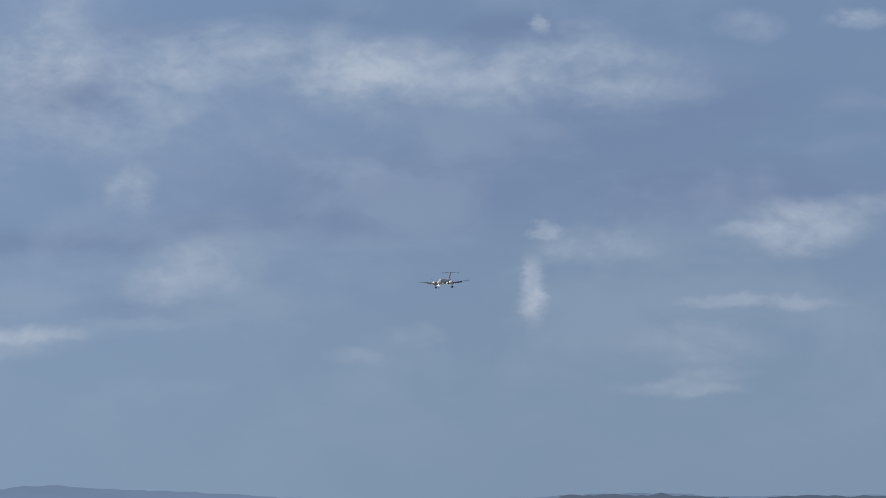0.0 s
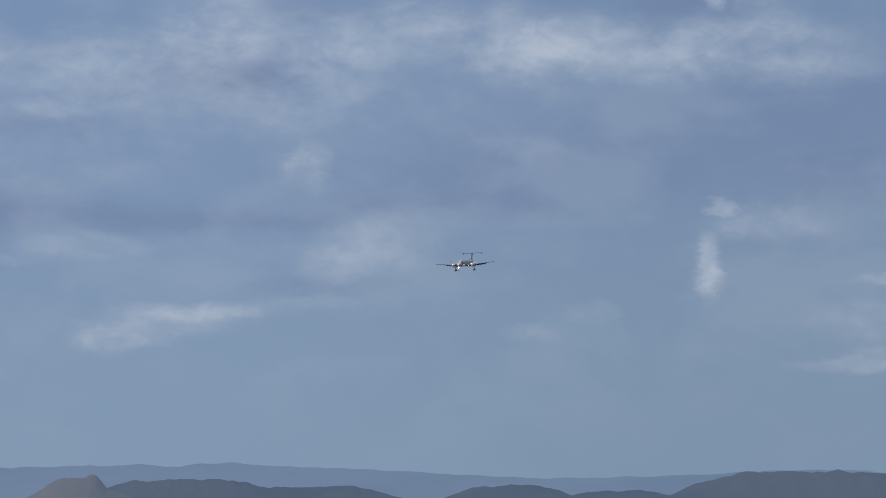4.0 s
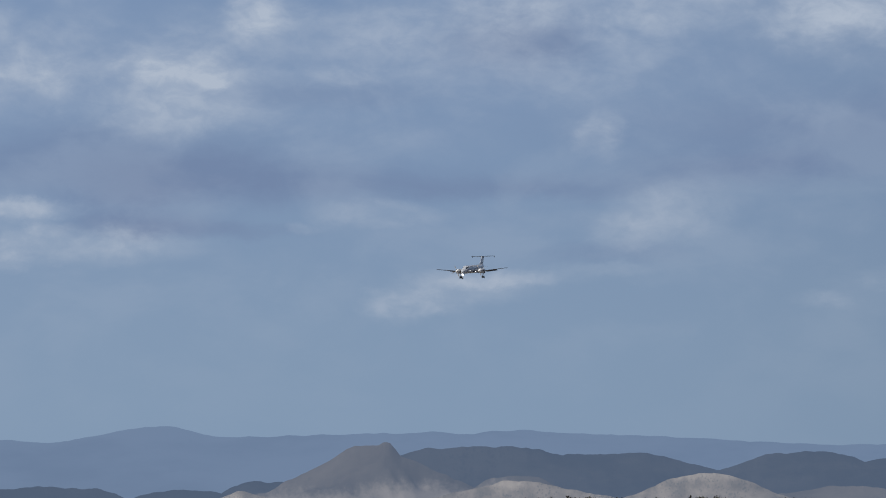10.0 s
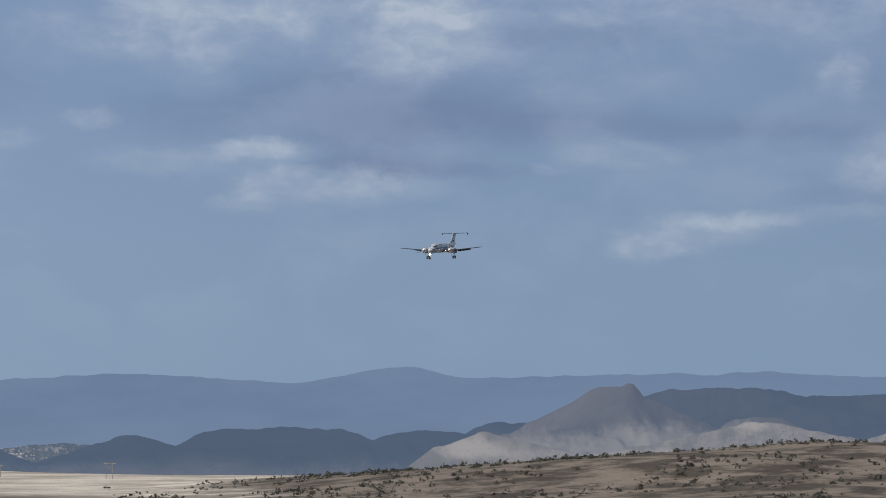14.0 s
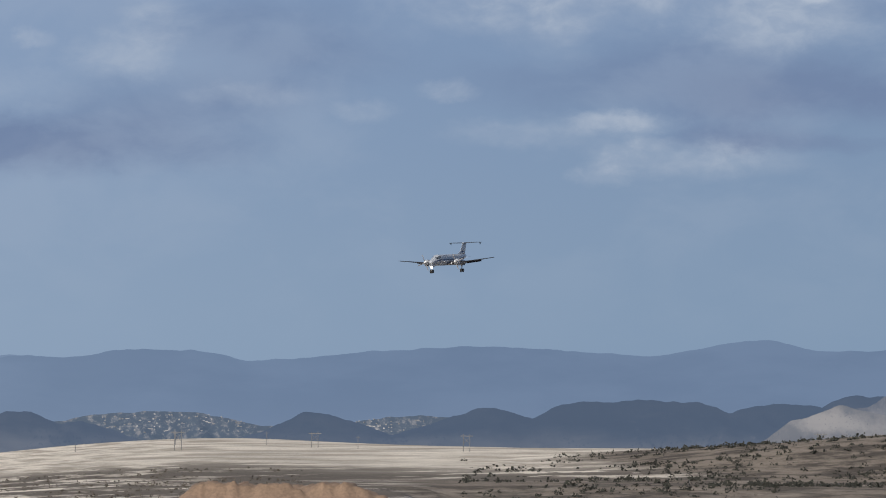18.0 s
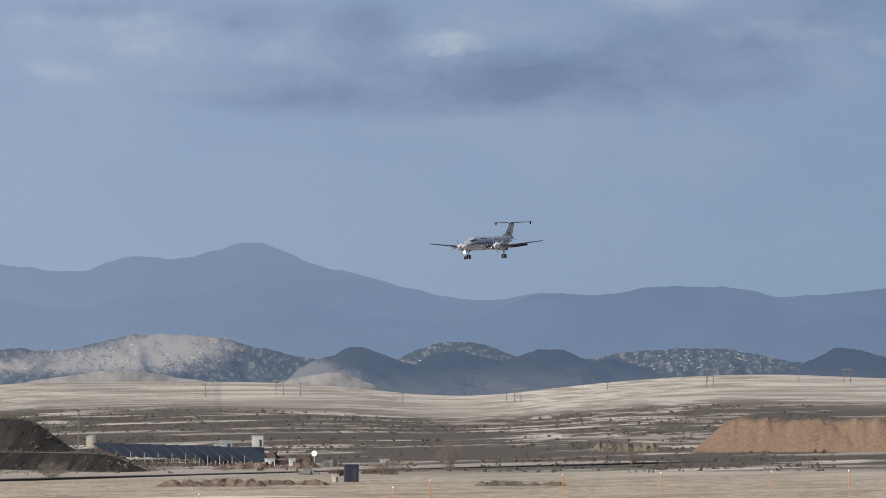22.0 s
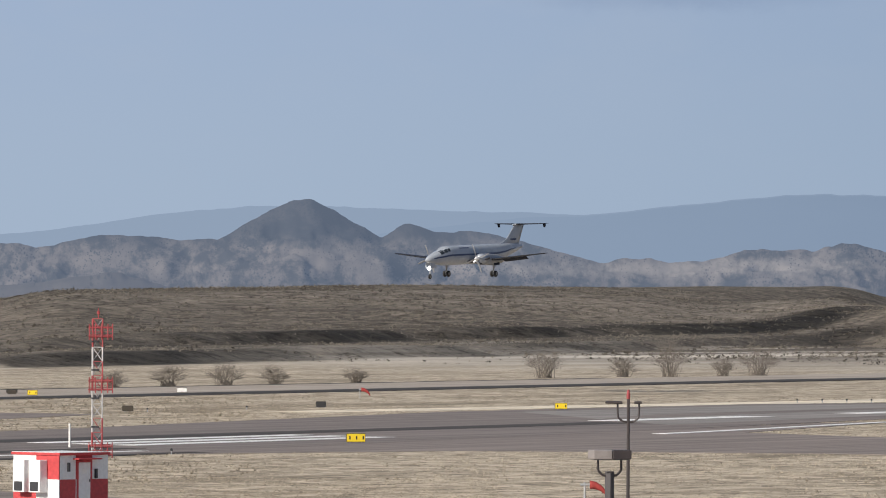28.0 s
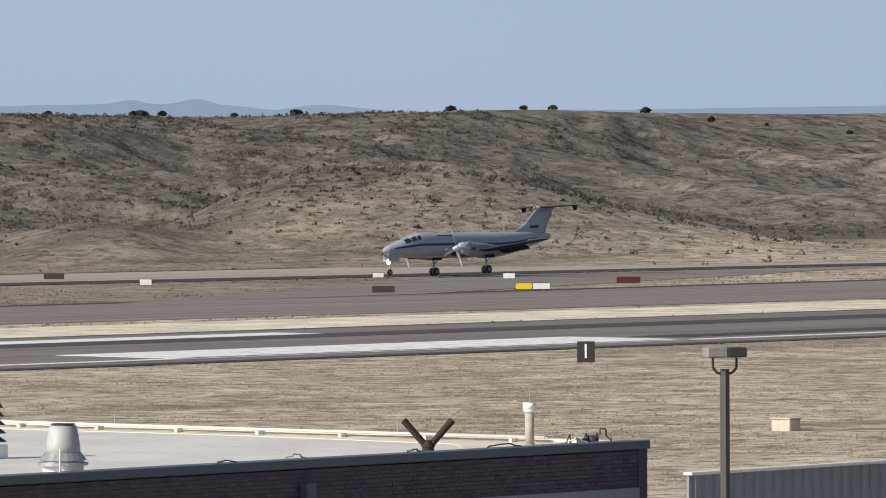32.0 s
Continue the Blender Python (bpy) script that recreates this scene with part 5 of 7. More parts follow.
# paler copy of the lamp paint, for a head in the sun
LIT_HEAD = material("lit_lamp_head", color=(0.27, 0.24, 0.23), rough=0.5)
ORANGE = material("orange_paint", color=(0.42, 0.20, 0.11), rough=0.5)
CONCRETE = material("concrete", color=(0.45, 0.40, 0.35), rough=0.9, spot=0.15, bump=0.2)
RUST = material("rusty_steel", color=(0.03, 0.019, 0.016), rough=0.8, spot=0.3)
TIMBER = material("grey_timber", color=(0.13, 0.13, 0.135), rough=0.9)


def facing(x, y, turn=0.0, z=None):
    """A pose at (x, y) on the ground whose -y side looks at the terrace, turned by some degrees."""
    return pose(x, y, ground_z(x, y) if z is None else z, 0, 0, -math.degrees(math.atan2(x, y)) + turn)


def sign(x, y, w, h, faces, label, turn=0.0, bars=0, group="airfield signs", digit=""):
    """A low lit airfield sign: a shallow cabinet of one or two panels on frangible legs."""
    top = thing("airfield_sign", facing(x, y, turn), label, "sign", group)
    lift = 0.08
    n = len(faces)
    for k, mat in enumerate(faces):
        x0 = -w / 2 + w * k / n
        bm = bmesh.new()
        box(bm, x0, x0 + w / n - 0.01, -0.11, 0.11, lift, lift + h, 0.015)
        cab = part("cabinet", bm, SIGN_BLACK if mat in (YELLOW, SIGN_WHITE) else SIGN_BACK, top, "dark sign cabinet")
        bm = bmesh.new()
        box(bm, x0 + 0.02, x0 + w / n - 0.03, -0.125, -0.112, lift + 0.03, lift + h - 0.03)
        part("face", bm, mat, cab)
        for j in range(bars):
            bm = bmesh.new()
            u = x0 + 0.2 + (w / n - 0.35) * j / max(1, bars - 1) - 0.04
            box(bm, u, u + 0.09, -0.132, -0.126, lift + h * 0.3, lift + h * 0.68)
            part("bar", bm, SIGN_BLACK if mat in (YELLOW, SIGN_WHITE) else SIGN_WHITE, cab, "plain bar in place of small writing")
    for k in range(2):
        bm = bmesh.new()
        rod(bm, (-w / 2 + w * (0.2 + 0.6 * k), 0, -0.05), (-w / 2 + w * (0.2 + 0.6 * k), 0, lift), 0.03)
        part("leg", bm, STEEL, top)
    if digit:
        cu = bpy.data.curves.new("digit", "FONT")
        cu.body, cu.size, cu.extrude, cu.align_x, cu.align_y = digit, h * 0.98, 0.006, "CENTER", "CENTER"
        cu.materials.append(SIGN_WHITE)
        ob = new("digit", cu)
        ob.parent = top
        ob.location, ob.rotation_euler = (0, -0.135, lift + h / 2), (radians(90), 0, 0)
        ob["label"] = "white figure 1"
    return top


sign(351.3, 229.8, 1.16, 0.52, [YELLOW], "yellow taxiway sign with dark marks on mown grass", 12, 3)
sign(335.5, 262.0, 1.08, 0.54, [YELLOW], "yellow taxiway sign with dark marks beside the runway", 8, 3)
sign(463.3, 284.2, 0.96, 0.46, [YELLOW], "yellow taxiway sign beside the pavement", 8, 2)
sign(490.8, 354.1, 0.88, 0.42, [YELLOW], "small yellow sign beside the far runway", 0, 2)
sign(476.8, 247.1, 1.12, 0.56, [YELLOW], "yellow sign with dark marks on the grass", 10, 2)
sign(688.9, 367.4, 1.0, 0.5, [YELLOW], "pale yellow sign beyond the far runway", 0, 1)
sign(394.0, 312.1, 1.13, 0.46, [SIGN_BACK, YELLOW, YELLOW], "yellow and dark sign beside the taxiway", 0, 2)
sign(514.9, 355.2, 0.9, 0.4, [SIGN_WHITE], "small white sign beside the far runway", 0, 0)
sign(305.7, 334.1, 0.8, 0.43, [SIGN_WHITE], "small white sign beside the far runway", 0, 0)
sign(332.5, 340.2, 0.78, 0.36, [SIGN_WHITE], "small white sign beside the far runway", 0, 0)
sign(334.2, 329.5, 0.83, 0.41, [SIGN_WHITE], "small white sign beside the taxiway", 0, 0)
sign(310.3, 303.9, 2.15, 0.42, [YELLOW, SIGN_WHITE], "long yellow and white sign beside the taxiway", 0, 0)
sign(328.7, 313.3, 1.55, 0.4, [SIGN_RED], "long dark red holding position sign", 0, 0)
sign(356.0, 188.1, 1.42, 0.52, [SIGN_RED], "dark red holding position sign on the taxiway edge", 0, 0)
sign(374.0, 301.5, 1.45, 0.36, [SIGN_BLACK, SIGN_BLACK], "long black sign with pale marks", 0, 3)
sign(371.9, 299.9, 1.45, 0.38, [SIGN_BLACK], "long black sign beside the taxiway", 0, 3)
sign(324.6, 284.1, 1.73, 0.5, [SIGN_BACK, SIGN_BACK], "brown back of an airfield sign", 0)
sign(355.6, 308.9, 0.75, 0.32, [SIGN_BACK], "brown back of a small airfield sign", 0)
sign(299.5, 306.0, 1.37, 0.38, [SIGN_BACK], "brown back of an airfield sign", 0)
sign(318.0, 356.7, 1.38, 0.36, [SIGN_BACK], "dark back of an airfield sign", 0)
sign(429.7, 301.3, 0.84, 0.42, [SIGN_BACK], "dark back of a small airfield sign", 0)
sign(455.7, 301.3, 0.79, 0.46, [SIGN_BLACK], "small black airfield sign", 0)
sign(500.2, 363.1, 0.99, 0.34, [SIGN_BLACK], "small black airfield sign", 0)
sign(700.3, 353.5, 2.0, 0.2, [SIGN_BLACK], "low black airfield sign far off", 0)
sign(494.3, 358.8, 0.78, 0.34, [SIGN_BACK], "dark back of a small airfield sign", 0)
sign(632.9, 319.2, 1.8, 0.22, [SIGN_BLACK], "low black airfield sign far off", 0)
sign(662.3, 353.2, 0.96, 0.42, [SIGN_WHITE], "cream marker sign far off", 0)
sign(207.4, 200.1, 0.72, 0.86, [SIGN_BLACK], "black distance sign with a white figure 1", -6, 0, digit="1")


def small_light(x, y, h, mat, label):
    """A runway edge light on a short stem."""
    top = thing("edge_light", facing(x, y), label, "light", "runway edge lights")
    bm = bmesh.new()
    rod(bm, (0, 0, -0.03), (0, 0, h * 0.6), 0.035, 0.03)
    part("stem", bm, STEEL, top)
    bm = bmesh.new()
    rod(bm, (0, 0, h * 0.6), (0, 0, h), 0.09, 0.06)
    part("lens", bm, mat, top, "dark glass lens")
    return top


first = small_light(508.5, 289.0, 0.34, SIGN_BLACK, "small dark edge light on a short stem")
for k in range(1, 22):
    copy_thing(first, facing(508.5 + 1.61 * k, 289.0 - 1.44 * k))
for x, y in ((250.0, near_edge(250, -2)), (430.8, 300.3), (445.0, 301.0), (320.0, near_edge(320, -2))):
    copy_thing(first, facing(x, y))


def papi(x, y):
    top = thing("approach_light_box", facing(x, y, 30), "dark approach slope light box on thin legs", "light", "approach light boxes")
    bm = bmesh.new()
    box(bm, -0.30, 0.30, -0.36, 0.36, 0.26, 0.44, 0.02)
    body = part("housing", bm, SIGN_BLACK, top)
    bm = bmesh.new()
    box(bm, -0.33, 0.33, -0.40, 0.40, 0.441, 0.462, 0.005)
    part("lid", bm, SIGN_BACK, body)
    for sx in (-1, 1):
        for sy in (-1, 1):
            bm = bmesh.new()
            rod(bm, (sx * 0.24, sy * 0.28, -0.02), (sx * 0.24, sy * 0.28, 0.26), 0.02)
            part("leg", bm, STEEL, top)
    bm = bmesh.new()
    box(bm, -0.5, 0.5, -0.5, 0.5, -0.04, 0.03, 0.01)
    part("pad", bm, CONCRETE, top, "concrete pad")
    return top


for x, y in ((251.6, 210.2), (253.3, 205.5), (254.2, 200.8), (255.0, 195.2)):
    papi(x, y)


def power_unit(x, y):
    top = thing("power_unit", facing(x, y, 20), "red and white electrical box beside the service road", "box")
    for k in range(3):
        bm = bmesh.new()
        box(bm, -0.36 + 0.25 * k, -0.14 + 0.25 * k, -0.16, 0.16, 0.06 + 0.04 * (k == 1), 0.50 + 0.05 * (k == 2), 0.015)
        part("cabinet", bm, (STEEL, WHITE_WALL, RED)[k], top)
    for k in range(2):
        bm = bmesh.new()
        rod(bm, (-0.26 + 0.5 * k, 0, -0.04), (-0.26 + 0.5 * k, 0, 0.08), 0.03)
        part("leg", bm, STEEL, top)


power_unit(245.2, 186.3)


def shelter():
    """The glide slope shelter: chequered walls, lapped roof, door, two air conditioners."""
    top = thing("equipment_shelter", pose(238.9, 170.9, 0, 0, 0, -10.5), "red and white chequered equipment shelter on a low frame", "hut")
    W2, L2, HT, B = 1.36, 1.36, 2.05, 0.16
    for a, b, low, high in ((-W2, -0.45, RED, WHITE_WALL), (-0.45, 0.5, WHITE_WALL, RED), (0.5, W2, RED, WHITE_WALL)):
        for z0, z1, mat in ((B, B + HT * 0.5, low), (B + HT * 0.5, B + HT, high)):
            bm = bmesh.new()
            box(bm, a, b, -L2, -L2 + 0.05, z0, z1)
            part("wall_panel", bm, mat, top)
    for fx, (a, b) in enumerate((((-W2, 0), (0, W2)))):
        for lv in range(2):
            z0, z1 = (B, B + HT * 0.5) if lv == 0 else (B + HT * 0.5, B + HT)
            bm = bmesh.new()
            box(bm, a, b, L2 - 0.05, L2, z0, z1)
            part("wall_panel", bm, RED if (fx + lv) % 2 == 1 else WHITE_WALL, top)
            bm = bmesh.new()
            box(bm, -W2 - 0.05, -W2, a, b, z0, z1)
            part("wall_panel", bm, WHITE_WALL if (fx + lv) % 2 == 0 else RED, top)
            bm = bmesh.new()
            box(bm, W2, W2 + 0.05, a, b, z0, z1)
            part("wall_panel", bm, RED if (fx + lv) % 2 == 0 else WHITE_WALL, top)
    bm = bmesh.new()
    box(bm, -W2 - 0.09, W2 + 0.09, -L2 - 0.08, L2 + 0.08, B + HT, B + HT + 0.09, 0.02)
    roof = part("roof", bm, WHITE_WALL, top, "white metal roof")
    bm = bmesh.new()
    box(bm, -W2 - 0.10, -W2 - 0.085, -L2 - 0.09, L2 + 0.09, B + HT - 0.03, B + HT + 0.08)
    box(bm, -W2 - 0.09, W2 + 0.09, -L2 - 0.095, -L2 - 0.083, B + HT - 0.03, B + HT + 0.08)
    part("fascia", bm, RED, roof, "red roof edge")
    bm = bmesh.new()
    box(bm, -0.32, 0.38, -L2 - 0.03, -L2 - 0.002, B, B + 1.72, 0.01)
    door = part("door", bm, WHITE_WALL, top, "pale grey metal door")
    bm = bmesh.new()
    for q in ((-0.40, -0.32, B, B + 1.80), (0.38, 0.46, B, B + 1.80), (-0.32, 0.38, B + 1.72, B + 1.80)):
        box(bm, q[0], q[1], -L2 - 0.045, -L2 - 0.002, q[2], q[3])
    part("door_frame", bm, RED, door, "dark red door frame")
    bm = bmesh.new()
    box(bm, -0.62, 0.72, -L2 - 0.38, -L2, B + 1.84, B + 1.90, 0.01)
    part("canopy", bm, RED, top, "small red door canopy")
    bm = bmesh.new()
    box(bm, -0.10, 0.16, -L2 - 0.04, -L2 - 0.031, B + 1.25, B + 1.45)
    part("notice", bm, SIGN_WHITE, door, "small notice with unreadable writing")
    bm = bmesh.new()
    rod(bm, (0.30, -L2 - 0.06, B + 0.9), (0.30, -L2 - 0.06, B + 1.02), 0.02)
    part("door_handle", bm, DARK, door)
    bm = bmesh.new()
    box(bm, 0.62, 0.74, -L2 - 0.10, -L2 - 0.002, B + 1.05, B + 1.45, 0.01)
    part("meter_box", bm, DARK, top, "dark electrical box")
    bm = bmesh.new()
    box(bm, -0.95, -0.82, -L2 - 0.08, -L2 - 0.002, B + 1.35, B + 1.72, 0.01)
    part("conduit_box", bm, DARK, top, "dark electrical box")
    for k in range(2):
        yc = 0.62 - 0.95 * k
        bm = bmesh.new()
        box(bm, -W2 - 0.48, -W2 - 0.052, yc - 0.34, yc + 0.34, B + 0.48, B + 1.82, 0.02)
        ac = part("air_conditioner", bm, WHITE_WALL, top, "tall white wall air conditioner")
        bm = bmesh.new()
        box(bm, -W2 - 0.495, -W2 - 0.482, yc - 0.24, yc + 0.24, B + 0.54, B + 0.92)
        part("grille", bm, DARK, ac, "dark grille")
    for sx in (-1, 1):
        for sy in (-1, 1):
            bm = bmesh.new()
            box(bm, sx * 1.15 - 0.12, sx * 1.15 + 0.12, sy * 1.15 - 0.12, sy * 1.15 + 0.12, -0.05, B)
            part("footing", bm, CONCRETE, top, "concrete footing")
    bm = bmesh.new()
    box(bm, -0.55, 0.6, -L2 - 0.75, -L2 - 0.06, 0.0, 0.13, 0.01)
    part("step", bm, CONCRETE, top, "concrete doorstep")
    return top


shelter()


MAST_RED = material("mast_red", color=(0.32, 0.05, 0.055), rough=0.6, spot=0.2)
MAST_WHITE = material("mast_white", color=(0.46, 0.45, 0.45), rough=0.6, spot=0.15)


def lattice_mast():
    """The glide slope mast: three legs, zigzag braces in red and white bays, antenna frames at three heights."""
    top = thing("antenna_mast", pose(244.1, 172.7, 0, 0, 0, -54), "red and white lattice antenna mast beside the shelter", "mast")
    legs = [(-0.24, 0.0), (0.18, 0.22), (0.18, -0.22)]
    bays, bay = 13, 0.6
    for k in range(bays):
        mat = MAST_RED if (k // 2) % 2 == 0 else MAST_WHITE
        if k >= 11:
            mat = MAST_RED
        z0 = k * bay
        for i, (x, y) in enumerate(legs):
            bm = bmesh.new()
            rod(bm, (x, y, z0), (x, y, z0 + bay), 0.042 if i == 0 else 0.03, n=8)
            part("leg_bay", bm, MAST_WHITE if i == 0 and 3 <= k <= 10 and k % 4 != 0 else mat, top)
            x2, y2 = legs[(i + 1) % 3]
            bm = bmesh.new()
            rod(bm, (x, y, z0), (x2, y2, z0 + bay), 0.016, n=6)
            rod(bm, (x, y, z0 + bay), (x2, y2, z0 + bay), 0.016, n=6)
            part("brace", bm, mat if i else STEEL, top)
        if k % 2:
            bm = bmesh.new()
            box(bm, -0.30, 0.05, -0.30, -0.24, z0 + 0.2, z0 + 0.28, 0.01)
            part("step_bracket", bm, DARK, top)
    for z, mat in ((2.25, MAST_RED), (5.0, MAST_RED), (7.25, MAST_RED)):
        bm = bmesh.new()
        rod(bm, (0, -0.4, z), (0, 0.05, z), 0.03, n=8)
        ant = part("antenna_bracket", bm, mat, top, "red antenna bracket")
        for dz in (-0.18, 0.18):
            bm = bmesh.new()
            rod(bm, (-0.42, -0.4, z + dz), (0.62, -0.4, z + dz), 0.03, n=8)
            part("antenna_rail", bm, mat, ant)
        for dx in (-0.38, -0.12, 0.14, 0.4, 0.6):
            bm = bmesh.new()
            rod(bm, (dx, -0.42, z - 0.34), (dx, -0.42, z + 0.34), 0.022, n=8)
            part("dipole", bm, mat, ant)
        for dz in (-0.24, -0.12, 0.0, 0.12, 0.24):
            bm = bmesh.new()
            rod(bm, (-0.4, -0.34, z + dz), (0.56, -0.34, z + dz), 0.016, n=6)
            part("reflector_rod", bm, mat, top, "red reflector rod")
    bm = bmesh.new()
    rod(bm, (0, 0, 7.8), (0, 0, 8.25), 0.02), rod(bm, (0, 0, 8.0), (0, 0, 8.12), 0.07)
    part("obstruction_light", bm, MAST_RED, top, "red obstruction light")
    bm = bmesh.new()
    box(bm, -0.5, 0.5, -0.5, 0.5, -0.06, 0.04, 0.02)
    part("base", bm, CONCRETE, top, "concrete base")


lattice_mast()


def marker_post(x, y, h, w, mats, label):
    top = thing("marker_post", facing(x, y), label, "post", "marker posts")
    n = len(mats)
    for k, mat in enumerate(mats):
        bm = bmesh.new()
        rod(bm, (0, 0, -0.05 if k == 0 else h * k / n), (0, 0, h * (k + 1) / n), w / 2, w / 2 * 0.95, 8)
        part("section", bm, mat, top)


marker_post(329.5, 235.1, 1.4, 0.12, [SIGN_WHITE], "slim white marker post beside the runway")
marker_post(229.3, 167.4, 0.86, 0.17, [SIGN_BLACK, CONCRETE, CONCRETE], "short grey marker post with a dark foot")
for x, y, h in ((551.4, 247.3, 1.3), (577.3, 240.1, 1.6), (637.3, 247.3, 2.1), (646.9, 240.7, 2.2), (661.1, 234.3, 2.2), (675.1, 231.0, 2.2), (615.0, 252.0, 1.8)):
    top = thing("approach_light_post", facing(x, y), "thin orange approach light post in dry grass", "post", "approach light posts")
    bm = bmesh.new()
    rod(bm, (0, 0, -0.05), (0, 0, h), 0.045, 0.04, 8)
    part("pole", bm, ORANGE, top)
    bm = bmesh.new()
    box(bm, -0.5, 0.5, -0.03, 0.03, h * 0.45, h * 0.45 + 0.05)
    part("crossbar", bm, ORANGE, top)
    bm = bmesh.new()
    rod(bm, (0, 0, h), (0, 0, h + 0.14), 0.08, 0.05, 8)
    part("lamp", bm, SIGN_WHITE, top)


SOCK = material("sock_cloth", color=(0.36, 0.05, 0.045), rough=0.9, spot=0.25)


def windsock(x, y, pole, size, label):
    """A limp sock that hangs from a swivel ring."""
    top = thing("windsock", facing(x, y), label, "windsock", "windsocks")
    bm = bmesh.new()
    rod(bm, (0, 0, -0.05), (0, 0, pole), 0.03, 0.025, 8)
    part("pole", bm, STEEL, top, "thin steel pole")
    bm = bmesh.new()
    rings = []
    for k in range(8):
        u = k / 7
        cx, cz, r = 0.12 + size * (1.25 * u - 0.25 * u * u), pole - 0.15 * size - size * 0.62 * u * u, size * (0.24 - 0.10 * u)
        rings.append([(cx, r * math.cos(a), cz + r * math.sin(a)) for a in [2 * math.pi * j / 12 for j in range(12)]])
    loft(bm, rings)
    part("sock", bm, SOCK, top, "limp faded red cloth sock", True)
    bm = bmesh.new()
    rod(bm, (-0.1, 0, pole - 0.15 * size), (0.16, 0, pole - 0.15 * size), 0.03, n=8)
    part("swivel", bm, STEEL, top)


windsock(502.2, 328.1, 0.85, 0.75, "small limp red windsock between the runways")
windsock(140.12, 85.30, 4.58, 0.42, "limp red windsock on a pale pole")


def thin_lamp(bearing, dist, el, turn, label):
    """A slim pole with a yoke for two small heads and a red light on top."""
    x, y = dist * math.sin(radians(bearing)), dist * math.cos(radians(bearing))
    h = height_at(el, dist) - 0.25
    top = thing("ramp_lamp", facing(x, y, turn), label, "street lamp", "ramp lamps")
    bm = bmesh.new()
    rod(bm, (0, 0, -0.1), (0, 0, h), 0.055, 0.04, 10)
    part("pole", bm, BRONZE, top)
    for sx in (-1, 1):
        bm = bmesh.new()
        pts = [(0, h - 0.62), (0.16 * sx, h - 0.60), (0.27 * sx, h - 0.50), (0.29 * sx, h - 0.34), (0.29 * sx, h - 0.12)]
        for a, b in zip(pts, pts[1:]):
            rod(bm, (a[0], 0, a[1]), (b[0], 0, b[1]), 0.028, n=8)
        arm = part("arm", bm, BRONZE, top)
        bm = bmesh.new()
        box(bm, 0.16 if sx > 0 else -0.62, 0.36 if sx > 0 else -0.16, -0.16, 0.16, h - 0.13, h - 0.06, 0.015)
        part("head", bm, BRONZE, arm)
    bm = bmesh.new()
    rod(bm, (0, 0, h), (0, 0, h + 0.14), 0.05, n=8), rod(bm, (0, 0, h + 0.14), (0, 0, h + 0.25), 0.045, 0.03, 8)
    part("obstruction_light", bm, MAST_RED, top, "red obstruction light")


thin_lamp(59.02, 190, -0.776, 0, "slim dark ramp lamp with a two-armed yoke")
thin_lamp(53.46, 190, -1.05, 0, "slim dark ramp lamp with a two-armed yoke")


def shoebox_lamp(bearing, dist, el, turn):
    """A square bronze pole with two flat box heads."""
    x, y = dist * math.sin(radians(bearing)), dist * math.cos(radians(bearing))
    h = height_at(el, dist)
    top = thing("parking_lamp", facing(x, y, turn, 0.0), "bronze square-poled lamp with two flat box heads", "street lamp", "parking lamps")
    bm = bmesh.new()
    box(bm, -0.056, 0.056, -0.056, 0.056, -0.1, h - 0.36, 0.006, pose(0, 0, 0, 0, 0, -turn - 33))
    part("pole", bm, POLE_PAINT, top)
    bm = bmesh.new()
    box(bm, -0.06, 0.06, -0.06, 0.06, h - 0.36, h - 0.34)
    part("pole_cap", bm, BRONZE, top)
    for k, sx in enumerate((-1, 1)):
        bm = bmesh.new()
        pts = [(0, h - 0.42), (0.12 * sx, h - 0.40), (0.19 * sx, h - 0.32), (0.19 * sx, h - 0.14)]
        for a, b in zip(pts, pts[1:]):
            rod(bm, (a[0], 0, a[1]), (b[0], 0, b[1]), 0.02, n=8)
        arm = part("arm", bm, BRONZE, top)
        bm = bmesh.new()
        box(bm, 0.002 if sx > 0 else -0.31, 0.31 if sx > 0 else -0.002, -0.2, 0.2, h - 0.15, h, 0.012)
        # left head coloured as sunlit, right head left dark
        head = part("head", bm, LIT_HEAD if k == 0 else BRONZE, arm, "flat box lamp head")
        bm = bmesh.new()
        box(bm, 0.04 if sx > 0 else -0.28, 0.28 if sx > 0 else -0.04, -0.16, 0.16, h - 0.158, h - 0.1505)
        part("lens", bm, GREY_PAINT, head, "flat glass lens")


shoebox_lamp(47.15, 110, -1.645, 14)
shoebox_lamp(58.87, 112, -1.265, 14)


PINK_CONCRETE = material("pink_concrete", color=(0.62, 0.49, 0.42), rough=0.9, spot=0.15, bump=0.2)


def concrete_box():
    top = thing("concrete_box", facing(163.1, 148.7, -35), "low concrete utility box in dry grass", "box")
    bm = bmesh.new()
    box(bm, -0.36, 0.36, -0.3, 0.3, -0.1, 0.36, 0.03)
    part("body", bm, PINK_CONCRETE, top)
    bm = bmesh.new()
    box(bm, -0.40, 0.40, -0.34, 0.34, 0.361, 0.41, 0.015)
    part("lid", bm, PINK_CONCRETE, top)


concrete_box()

# ---------------------------------------------------------------- the building below the terrace
CREAM = material("cream_edge", color=(0.74, 0.66, 0.54), rough=0.8, spot=0.12, scale=0.6)
ROOF = material("roof_membrane", color=(0.66, 0.635, 0.60), rough=0.8, spot=0.1, scale=0.5)
COPING = material("blue_coping", color=(0.10, 0.12, 0.15), rough=0.6, spot=0.08)
MORTAR = material("mortar", color=(0.10, 0.095, 0.10), rough=0.95)
